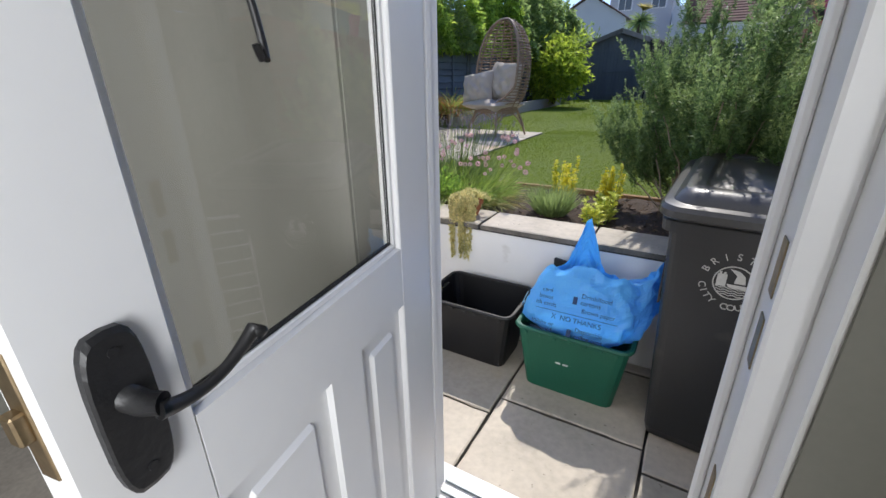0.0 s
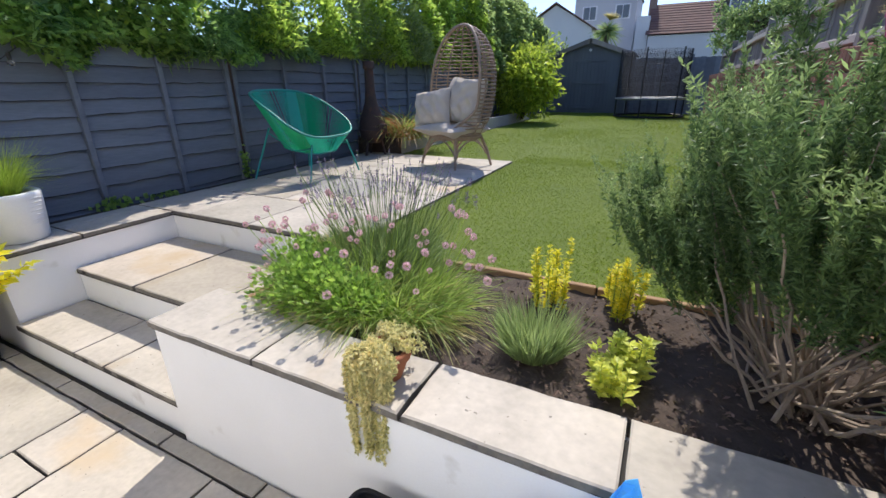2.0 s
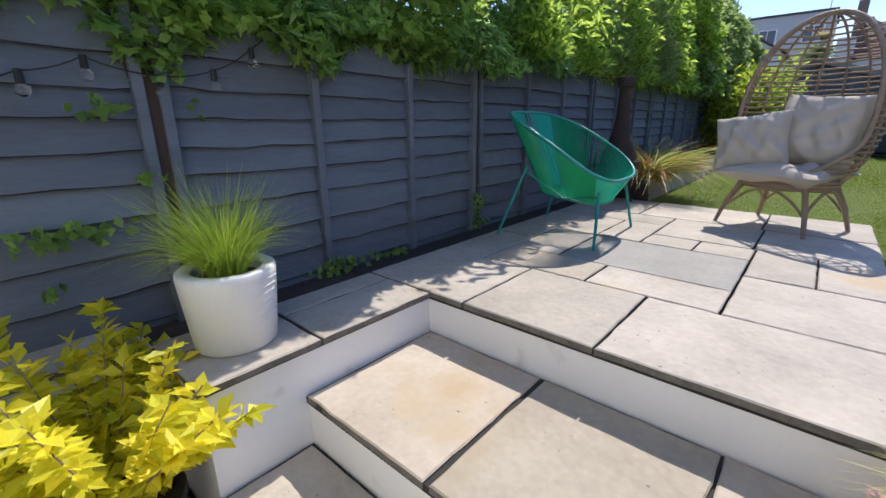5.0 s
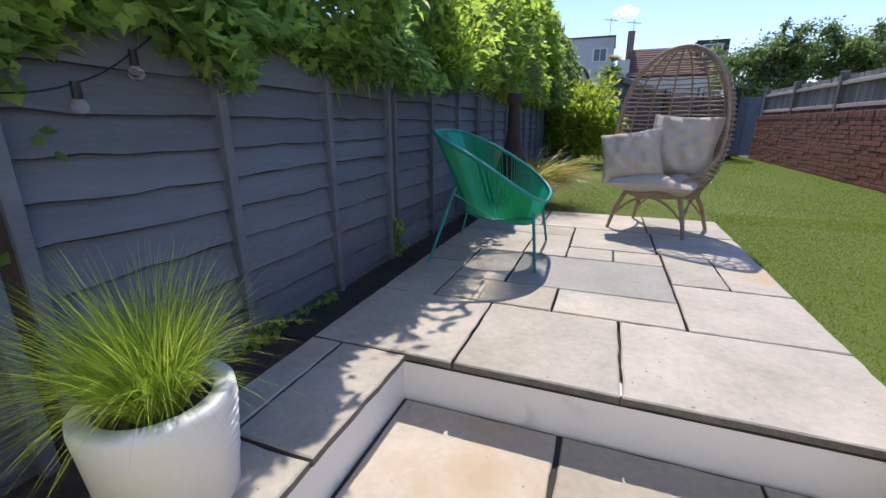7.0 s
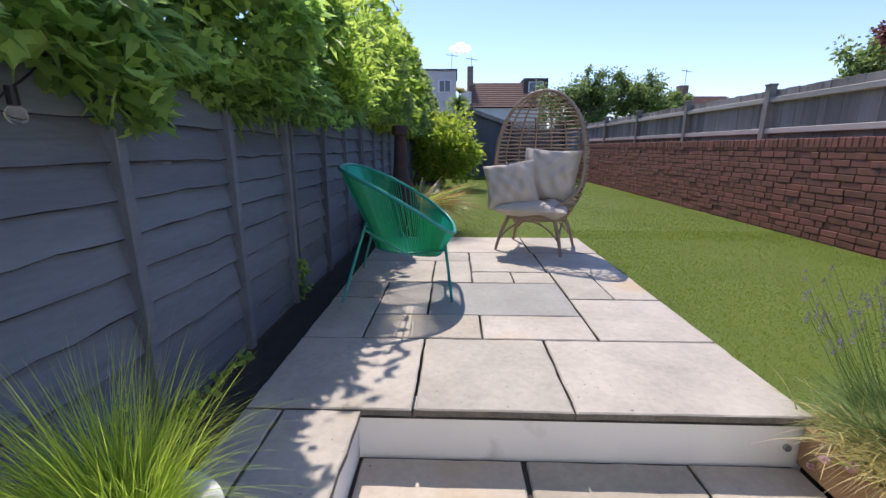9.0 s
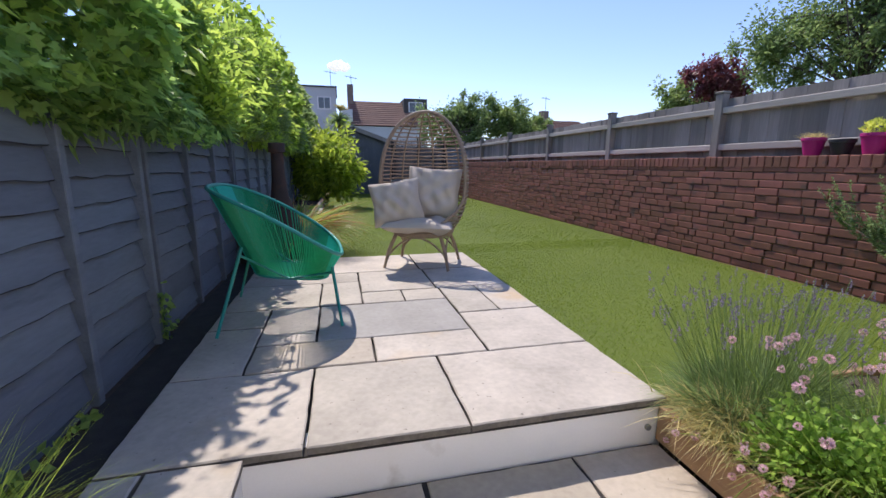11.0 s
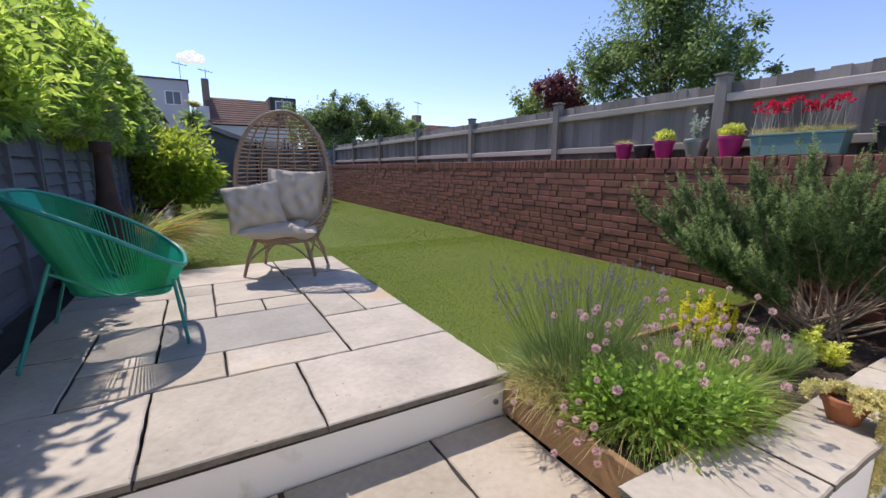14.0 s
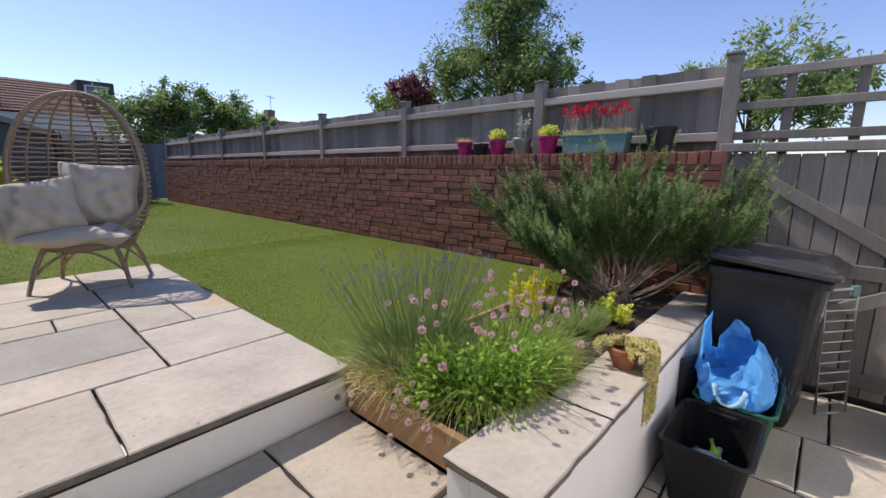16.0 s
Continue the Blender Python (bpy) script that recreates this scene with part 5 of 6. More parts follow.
# terracotta pot with trailing stonecrop
tp = pot("terracotta_pot", "small terracotta pot with trailing pale succulent on the coping", (-0.33, 1.66, PATIO), 0.052, 0.075, 0.105, "terracotta", 0.006)
g = Geo()
for k in range(58):
    a = rng.normal(-1.45, 0.5) if k < 34 else rng.uniform(0, 6.283)
    L = rng.uniform(0.12, 0.46) if abs(a + 1.4) < 0.8 else rng.uniform(0.05, 0.14)
    m = int(L * 240)
    t = np.linspace(0, 1, m)
    out = 0.012 + 0.095 * np.minimum(1, t * L / 0.10) + 0.015 * rng.random()
    drop = np.maximum(0, t * L - 0.09)
    P = np.stack([out * math.cos(a) + rng.normal(0, 0.003, m), out * math.sin(a) * 1.25 + rng.normal(0, 0.003, m), 0.118 + 0.03 * np.sin(np.minimum(1, t * 3) * 3.1) - drop], -1)
    g.leaves(np.repeat(P, 3, 0), unit(3 * m) + [0, 0, -0.35], rng.uniform(0.012, 0.020, 3 * m), 0.0105, fold=0.4)
g.make("trailing_succulent", "trail", tp, "pale yellow-green trailing succulent")

# string lights on the fence
lights = empty("string_lights", "black string lights with clear bulbs along the fence", "string lights")
lx = FX + 0.075
bulbs = [(0.75, 1.52), (0.98, 1.56), (1.20, 1.54), (1.42, 1.60), (1.60, 1.66), (1.83, 1.61), (2.04, 1.645), (2.22, 1.75)]
wire = [(lx, y, z + 0.02 + 0.0 * y) for y, z in bulbs] + [(lx, 2.36, 1.90)]
pts = np.concatenate([arc(wire[i], wire[i + 1], 0.012, 6)[:-1] for i in range(len(wire) - 1)])
Geo().tube(pts, 0.003, 6).make("cable", "pot_black", lights)
M["bulb"] = glass_mat("bulb_glass")
for y, z in bulbs:
    hold = Geo().tube([(lx, y, z + 0.025), (lx, y, z - 0.02)], [0.012, 0.013], 10).make("lamp_holder", "pot_black", lights)
    s = np.linspace(0, np.pi, 9)
    bb = Geo().lathe([(0.022 * math.sin(q) + 0.0005, -0.022 * math.cos(q)) for q in s], (lx, y, z - 0.042), 14).make("bulb", "bulb", hold, "clear glass bulb", smooth=True)
    bb.visible_shadow = False

# ---- pots on the brick wall ----
WT = 1.745
wall_pots = [("magenta plastic pot with wispy grass on the wall", 4.22, 0.085, 0.155, "magenta", "straw"), ("black plastic pot on the wall", 3.99, 0.085, 0.13, "pot_black", None),
             ("magenta plastic pot with lime leaves on the wall", 3.76, 0.09, 0.165, "magenta", "golden_green"), ("grey zinc pot with silver foliage on the wall", 3.45, 0.095, 0.165, "zinc", "silver"),
             ("magenta plastic pot with lime leaves on the wall", 3.15, 0.095, 0.175, "magenta", "golden_green"), ("large black plastic pot on the wall", 2.12, 0.115, 0.20, "pot_black", None)]
for label, y, r, h, m, plant in wall_pots:
    p = pot("wall_pot", label, (WX + 0.115, y, WT), r * 0.72, r, h, m, 0.006, group="pots on the brick wall")
    if plant == "straw":
        n = 260
        a = rng.uniform(0, 6.3, n)
        Geo().blades(np.stack([r * 0.6 * np.cos(a), r * 0.6 * np.sin(a), np.full(n, h - 0.03)], -1), np.stack([rng.normal(0, 0.4, n), rng.normal(0, 0.5, n), np.ones(n)], -1), rng.uniform(0.08, 0.16, n), 0.004, 0.4, 4).make("grass", "straw", p)
    elif plant == "golden_green":
        n = 320
        u = unit(n)
        Geo().leaves(np.array([0, 0, h + 0.035]) + u * [r * 0.95, r * 0.95, 0.06] * rng.uniform(0.4, 1, (n, 1)), u + [0, 0, 0.5], rng.uniform(0.02, 0.04, n), 0.025, fold=0.15).make("foliage", "golden_green", p)
    elif plant == "silver":
        g = Geo()
        for k in range(16):
            a, L = rng.uniform(0, 6.3), rng.uniform(0.12, 0.30)
            d = np.array([0.28 * math.cos(a), 0.28 * math.sin(a), 1.0])
            q = rng.random(20)
            g.leaves(np.array([0, 0, h - 0.03]) + d * (q * L)[:, None], unit(20) + [0, 0, 0.5], rng.uniform(0.03, 0.05, 20), 0.014)
        g.make("foliage", "silver", p)
tr = empty("flower_trough", "pale teal trough with red carnations on the brick wall", "planter", at=(WX + 0.115, 2.67, WT))
g = Geo().box((-0.075, -0.30, 0.0), (0.075, 0.30, 0.165), 0.006)
g.v[0][:, 1] *= np.where(g.v[0][:, 2] > 0.08, 1.0, 0.94)
g.make("box", "trough", tr)
Geo().box((-0.085, -0.31, 0.15), (0.085, 0.31, 0.17), 0.004).make("lip", "trough", tr)
n = 1300
P = np.stack([rng.normal(0, 0.035, n), rng.uniform(-0.29, 0.29, n), np.full(n, 0.165)], -1)
Geo().blades(P, np.stack([rng.normal(0, 0.6, n), rng.normal(0, 0.6, n), np.ones(n)], -1), rng.uniform(0.05, 0.11, n), 0.004, 0.3, 3).make("foliage", "straw", tr)
n = 46
P = np.stack([rng.normal(0, 0.035, n), rng.uniform(-0.28, 0.30, n), np.full(n, 0.165)], -1)
T = P + np.stack([rng.normal(0, 0.03, n), rng.normal(0, 0.04, n), rng.uniform(0.16, 0.26, n)], -1)
Geo().segs(P, T, 0.0018, 0.0014).make("stalk", "silver", tr)
u = unit(n * 22)
Geo().leaves(np.repeat(T, 22, 0) + u * 0.006, u + [0, 0, 0.35], 0.022, 0.018, fold=0.1).make("flower_head", "red_flower", tr, "crimson flower heads")


# ---- planting bed ----
def clump(name, label, category="plant"):
    return empty(name, label, category)


chives = clump("chives", "clump of chives with round pink flower heads in the bed")
n = 2500
c = np.array([-0.72, 2.14])
a, rr = rng.uniform(0, 6.283, n), np.sqrt(rng.random(n))
P = np.stack([c[0] + 0.40 * rr * np.cos(a), c[1] + 0.22 * rr * np.sin(a), np.full(n, 0.595)], -1)
D = np.stack([np.cos(a) * rr * 0.75 + rng.normal(0, 0.25, n), np.sin(a) * rr * 0.75 + rng.normal(0, 0.25, n), np.ones(n)], -1)
Geo().blades(P, D, rng.uniform(0.18, 0.40, n), 0.0060, rng.uniform(0.15, 0.9, n), 5).make("leaves", "chive", chives, kind="stuff")
n = 1050
a, rr = rng.uniform(0, 6.283, n), np.sqrt(rng.random(n))
P = np.stack([c[0] + 0.40 * rr * np.cos(a), c[1] - 0.05 + 0.22 * rr * np.sin(a), np.full(n, 0.595)], -1)
D = np.stack([np.cos(a) * 0.9 + rng.normal(0, 0.3, n), np.sin(a) * 0.9 + rng.normal(0, 0.3, n), np.ones(n) * 0.8], -1)
Geo().blades(P, D, rng.uniform(0.15, 0.34, n), 0.0058, rng.uniform(0.3, 0.9, n), 4).make("dry_leaves", "straw", chives, "straw-coloured dry leaves", kind="stuff")


def flower_heads(parent, base, tips, r=0.0165):
    Geo().segs(base, tips, 0.0022, 0.0016).make("flower_stalk", "chive", parent, kind="stuff")
    k = 80
    for i in range(len(tips)):
        u = unit(k)
        s = r * rng.uniform(0.75, 1.2)
        Geo().leaves(tips[i] + u * s * 0.45, u, s * 0.6, s * 0.42, fold=0.2).make("flower_head", "pink", parent)


n = 72
a, rr = rng.uniform(0, 6.283, n), np.sqrt(rng.random(n))
B = np.stack([c[0] + 0.36 * rr * np.cos(a), c[1] - 0.02 + 0.20 * rr * np.sin(a), np.full(n, 0.60)], -1)
T = B + np.stack([np.cos(a) * rr * 0.22 + rng.normal(0, 0.05, n), np.sin(a) * rr * 0.16 + rng.normal(-0.02, 0.05, n), rng.uniform(0.22, 0.46, n)], -1)
flower_heads(chives, B, T)

chives2 = clump("chives", "chive flowers drooping over the timber edging")
n = 20
B = np.stack([rng.uniform(-1.24, -1.1, n), rng.uniform(2.05, 2.55, n), np.full(n, 0.60)], -1)
T = B + np.stack([rng.uniform(-0.22, -0.02, n), rng.normal(-0.03, 0.06, n), rng.uniform(-0.12, 0.12, n)], -1)
flower_heads(chives2, B, T)

oregano = clump("oregano", "bright green leafy oregano mound in the bed")
for cx, cy, r, h in ((-1.02, 2.0, 0.22, 0.30), (-0.70, 1.95, 0.18, 0.22), (-1.13, 2.18, 0.15, 0.26), (-0.88, 1.95, 0.17, 0.27)):
    g = Geo()
    n = 1500
    u = unit(n)
    u[:, 2] = np.abs(u[:, 2])
    s = rng.uniform(0.35, 1.0, (n, 1)) * (1 + 0.2 * np.sin(u[:, :1] * 9) * np.cos(u[:, 1:2] * 8))
    g.leaves(np.array([cx, cy, 0.59]) + u * s * [r, r, h], u * [1, 1, 0.5] + unit(n) * 0.6 + [0, 0, 0.2], rng.uniform(0.018, 0.038, n), rng.uniform(0.015, 0.028, n), fold=0.12)
    g.make("mound", "oregano", oregano)

lav = clump("lavender", "tall lavender clump with purple-grey flower spikes")
n = 3800
a, rr = rng.uniform(0, 6.283, n), np.sqrt(rng.random(n))
P = np.stack([-0.92 + 0.26 * rr * np.cos(a), 2.50 + 0.16 * rr * np.sin(a), np.full(n, 0.60)], -1)
D = np.stack([np.cos(a) * rr * 0.55 + rng.normal(0, 0.15, n), np.sin(a) * rr * 0.5 + rng.normal(0, 0.15, n), np.ones(n)], -1)
Geo().blades(P, D, rng.uniform(0.16, 0.36, n), 0.0058, rng.uniform(0.15, 0.9, n), 4).make("leaves", "lavender", lav, kind="stuff")
n = 220
a, rr = rng.uniform(0, 6.283, n), np.sqrt(rng.random(n))
B = np.stack([-0.92 + 0.24 * rr * np.cos(a), 2.52 + 0.14 * rr * np.sin(a), np.full(n, 0.62)], -1)
T = B + np.stack([np.cos(a) * rr * 0.28 + rng.normal(0, 0.05, n), np.sin(a) * rr * 0.22 + rng.normal(0, 0.05, n), rng.uniform(0.36, 0.56, n)], -1)
Geo().segs(B, T, 0.0014, 0.0011).make("flower_stalk", "lavender", lav, kind="stuff")
k = 14
q = rng.random((n, k, 1)) * 0.045
P = (T[:, None] - np.array([0, 0, 1.0]) * q).reshape(-1, 3)
Geo().leaves(P, unit(n * k) + [0, 0, 0.5], 0.009, 0.006).make("flower_spike", "lavender_bud", lav, "dull purple flower spikes", kind="stuff")
n = 1700
P = np.stack([rng.normal(-1.12, 0.07, n), rng.normal(2.44, 0.09, n), np.full(n, 0.60)], -1)
D = np.stack([rng.normal(-0.35, 0.4, n), rng.normal(-0.1, 0.4, n), np.ones(n)], -1)
Geo().blades(P, D, rng.uniform(0.12, 0.30, n), 0.0062, rng.uniform(0.2, 0.9, n), 4).make("dry_tuft", "straw", lav, "straw-yellow grassy tuft")


def upright_golden(at, r, h, n_st, label, m="golden", size=1.0, k=80):
    o = clump("golden_plant", label)
    g, st = Geo(), Geo()
    for _ in range(n_st):
        a, q = rng.uniform(0, 6.283), math.sqrt(rng.random()) * r
        b = np.array([at[0] + q * math.cos(a), at[1] + q * math.sin(a), 0.595])
        d = np.array([math.cos(a) * q * 1.2, math.sin(a) * q * 1.2, 1.0])
        L = h * rng.uniform(0.65, 1.1)
        st.tube([b, b + d * L * 0.5, b + d * L], [0.003, 0.0025, 0.001], 4)
        t = rng.uniform(0.1, 1.0, k)
        g.leaves(b + d * (t * L)[:, None], unit(k) * [1, 1, 0.3] + [0, 0, 0.35], size * rng.uniform(0.022, 0.038, k) * (1.15 - 0.5 * t), size * rng.uniform(0.011, 0.017, k), roll=(0, 0, 1), fold=0.15)
    st.make("stem", "chive", o, kind="stuff")
    g.make("foliage", m, o)
    return o


upright_golden((0.03, 2.45), 0.10, 0.26, 14, "upright golden-yellow foliage plant in the bed")
upright_golden((0.30, 2.50), 0.10, 0.24, 13, "upright golden-yellow foliage plant by the edging")
upright_golden((0.36, 2.06), 0.08, 0.17, 9, "low variegated yellow-green plant in the bed", "golden_green", 1.5, 34)
upright_golden((0.35, 1.95), 0.07, 0.13, 9, "low variegated yellow-green plant by the coping", "golden_green", 1.5, 34)
sil = clump("young_lavender", "small silvery green lavender mound in the bed")
n = 1500
a, rr = rng.uniform(0, 6.283, n), np.sqrt(rng.random(n))
P = np.stack([0.06 + 0.09 * rr * np.cos(a), 2.05 + 0.08 * rr * np.sin(a), np.full(n, 0.59)], -1)
D = np.stack([np.cos(a) * rr * 0.5 + rng.normal(0, 0.22, n), np.sin(a) * rr * 0.5 + rng.normal(0, 0.22, n), np.ones(n)], -1)
Geo().blades(P, D, rng.uniform(0.06, 0.24, n), 0.0055, rng.uniform(0, 0.12, n), 3).make("foliage", "sage", sil)

# ---- rosemary ----
ros = empty("rosemary_bush", "large sprawling rosemary bush with bare woody stems", "shrub")
wood, dark, tipg = Geo(), Geo(), Geo()
cen, rad = np.array([0.93, 2.40, 1.15]), np.array([0.50, 1.22, 0.60])
for k in range(68):
    u = unit(1)[0]
    if u[2] < -0.2:
        u[2] = -u[2] * 0.4
    tgt = cen + u * rad * rng.uniform(0.62, 1.0)
    tgt[0] = min(tgt[0], 1.30)
    tgt[2] = max(tgt[2], 0.78 + 0.25 * abs(rng.normal()))
    if k % 9 == 0:
        tgt = np.array([rng.uniform(0.30, 0.52), rng.uniform(2.35, 3.1), rng.uniform(0.84, 1.15)])
    root = np.array([0.88 + rng.normal(0, 0.06), 2.16 + rng.normal(0, 0.08), 0.585])
    mid = root * 0.5 + tgt * 0.5 + np.array([rng.normal(0, 0.05), rng.normal(0, 0.07), -0.08])
    t = np.linspace(0, 1, 10)[:, None]
    path = root * (1 - t) ** 2 + 2 * mid * t * (1 - t) + tgt * t ** 2 + rng.normal(0, 0.006, (10, 3))
    path[0] = root
    wood.tube(path, np.linspace(0.009, 0.002, 10) * rng.uniform(0.45, 1.15), 5)
    out = tgt - root
    out /= np.linalg.norm(out)
    for j in range(27):
        s = rng.uniform(0.56, 1.0)
        b = root * (1 - s) ** 2 + 2 * mid * s * (1 - s) + tgt * s * s + rng.normal(0, 0.022, 3)
        d = out * 0.75 + rng.normal(0, 0.22, 3) + np.array([0, 0, 0.75])
        d /= np.linalg.norm(d)
        L = rng.uniform(0.13, 0.30) * (1.15 if s > 0.85 else 1.0)
        b[0] = min(b[0], 1.30)
        m = 105
        q = np.sort(rng.random(m))
        Pn = b + d * (q * L)[:, None]
        Pn[:, 0] = np.minimum(Pn[:, 0], 1.345)
        size = rng.uniform(0.022, 0.036, m) * (1.1 - 0.45 * q)
        young = (q > 0.72) if s > 0.7 else np.zeros(m, bool)
        D = unit(m) * 0.95 + d * 0.75
        dark.leaves(Pn[~young], D[~young], size[~young], 0.0054, fold=0.1)
        if young.any():
            tipg.leaves(Pn[young], D[young], size[young], 0.0054, fold=0.1)
wood.make("woody_stem", "stem", ros, "pale bare woody stems", kind="stuff")
dark.make("foliage", "rosemary", ros)
tipg.make("young_growth", "rosemary_tip", ros, "lighter young shoots", kind="stuff")

# ---- hedge and climbers over the left fence ----
def hedge(name, label, y0, y1, z0, z1, leaf_m, n, L, W, x_front=-3.60, depth=0.35, seed=1, narrow=False, hang=0.0, lobed=False):
    o = empty(name, label, "hedge")
    r = np.random.default_rng(seed)
    ph = r.uniform(0, 6, 12)

    def front(y, z):
        return x_front + 0.09 * np.sin(y * 2.3 + ph[0] + z * 2.1) + 0.15 * np.sin(y * 5.1 + z * 3.7 + ph[1]) + 0.05 * np.sin(y * 9.3 - z * 7 + ph[2]) - 0.10 * np.clip(z - 2.3, 0, 2)

    def top(y):
        return z1 + 0.16 * np.sin(y * 1.9 + ph[3]) + 0.10 * np.sin(y * 4.7 + ph[4]) + 0.05 * np.sin(y * 11 + ph[5])

    # added core sheets darken the hedge's inside and block the view through it
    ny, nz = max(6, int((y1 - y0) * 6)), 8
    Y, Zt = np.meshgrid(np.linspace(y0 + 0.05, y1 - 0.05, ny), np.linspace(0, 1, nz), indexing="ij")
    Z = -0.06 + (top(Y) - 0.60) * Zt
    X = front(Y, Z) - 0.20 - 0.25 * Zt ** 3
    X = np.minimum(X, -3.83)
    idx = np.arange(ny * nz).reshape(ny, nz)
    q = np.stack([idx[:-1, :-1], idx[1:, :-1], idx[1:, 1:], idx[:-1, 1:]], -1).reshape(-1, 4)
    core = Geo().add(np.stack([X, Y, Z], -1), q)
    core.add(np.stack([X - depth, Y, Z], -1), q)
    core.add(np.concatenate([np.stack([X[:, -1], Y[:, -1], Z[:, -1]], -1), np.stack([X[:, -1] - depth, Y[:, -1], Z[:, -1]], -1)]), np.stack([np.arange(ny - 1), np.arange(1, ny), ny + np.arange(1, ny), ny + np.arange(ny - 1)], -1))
    core.make("added_core", "hedge_dark", o, kind="stuff")
    y = r.uniform(y0, y1, n)
    tz = r.random(n) ** 1.25
    zlo = z0 - hang * np.clip(np.sin(y * 3.1 + ph[6]) + np.sin(y * 7.7 + ph[7]), -0.3, 2) * 0.5
    z = zlo + (top(y) - zlo) * tz
    back = np.abs(r.normal(0, 0.16, n)) - 0.06
    x = front(y, z) - back - 0.30 * np.clip((z - (top(y) - 0.35)) / 0.35, 0, 1) ** 2 * r.random(n)
    x = np.where(z < 1.97, np.maximum(x, FX + 0.03), x)
    P = np.stack([x, y, z + r.normal(0, 0.02, n)], -1)
    D = np.stack([r.normal(0.45, 0.5, n), r.normal(0, 0.6, n), r.normal(-0.15 if not narrow else 0.5, 0.5, n)], -1)
    (Geo().lobed if lobed else Geo().leaves)(P, D, r.uniform(0.6, 1.4, n) * L, r.uniform(0.7, 1.3, n) * W, roll=(0.15, 0.4, 1.0), fold=0.12, droop=0.12).make("foliage", leaf_m, o)
    m = n // 18
    y = r.uniform(y0, y1, m)
    P = np.stack([front(y, top(y)) - r.uniform(0.1, 0.5, m), y, top(y) + r.uniform(-0.05, 0.14, m)], -1)
    Geo().leaves(P, np.stack([r.normal(0, 0.5, m), r.normal(0, 0.5, m), np.ones(m)], -1), L * 1.1, W, fold=0.12).make("top_shoot", leaf_m, o, kind="stuff")
    return o


hedge("ivy_hedge", "broad-leaved ivy and climbers hanging over the grey fence", -0.4, 3.4, 1.86, 2.70, "ivy", 7200, 0.070, 0.070, seed=2, hang=0.26, x_front=-3.60, lobed=True)
hedge("ivy_hedge", "dense dark green climber over the grey fence", 2.3, 5.2, 1.88, 2.80, "hedge_dark", 7200, 0.085, 0.032, seed=3, hang=0.14, x_front=-3.60)
hedge("ivy_hedge", "ivy fringe trailing over the top of the grey fence", 2.4, 4.7, 1.88, 2.15, "ivy", 2000, 0.050, 0.050, seed=8, hang=0.16, x_front=-3.62, lobed=True)
hedge("climber_shoots", "loose leafy shoots leaning out over the patio", 2.6, 6.4, 2.05, 2.75, "hedge_light", 620, 0.085, 0.042, seed=9, x_front=-3.40)
hedge("shrub_hedge", "sunlit yellow-green shrub rising over the grey fence", 4.2, 7.0, 1.92, 2.95, "hedge_light", 6500, 0.095, 0.030, seed=4, narrow=True, x_front=-3.58)
hedge("shrub_hedge", "grey-green feathery shrub behind the grey fence", 5.9, 8.0, 1.92, 2.80, "sage", 5000, 0.10, 0.016, seed=5, narrow=True, x_front=-3.6)
hedge("shrub_hedge", "tall bright green climber behind the grey fence", 6.8, 11.0, 1.92, 3.40, "hedge_light", 9000, 0.10, 0.065, seed=6, x_front=-3.58)
hedge("shrub_hedge", "tall green hedge at the far end of the fence", 10.0, 15.8, 1.92, 3.70, "tree_light", 12000, 0.12, 0.075, seed=7, x_front=-3.55, depth=0.6)
spray = clump("ivy_sprays", "ivy sprays clinging to the grey fence boards", "ivy")
g = Geo()
for y, z, w, h, n in ((1.40, 1.06, 0.22, 0.05, 60), (1.02, 1.72, 0.12, 0.06, 30), (1.33, 1.76, 0.10, 0.04, 26), (1.62, 1.50, 0.08, 0.04, 20), (1.22, 1.42, 0.05, 0.03, 10), (1.35, 0.86, 0.04, 0.03, 8),
                      (1.88, 1.86, 0.08, 0.24, 110), (1.74, 1.24, 0.04, 0.03, 10), (2.62, 0.64, 0.20, 0.05, 60), (3.0, 0.62, 0.12, 0.03, 26), (3.94, 0.78, 0.035, 0.12, 40), (3.95, 0.66, 0.09, 0.04, 24), (1.12, 1.18, 0.04, 0.03, 8)):
    P = np.stack([np.full(n, FX + 0.05) + rng.uniform(0, 0.05, n), rng.normal(y, w / 2, n), rng.normal(z, h / 2, n)], -1)
    g.leaves(P, np.stack([rng.uniform(0.1, 0.6, n), rng.normal(0, 0.6, n), rng.normal(-0.2, 0.5, n)], -1), rng.uniform(0.03, 0.055, n), rng.uniform(0.03, 0.05, n), roll=(1, 0, 0.3), fold=0.1)
g.make("leaves", "ivy", spray)

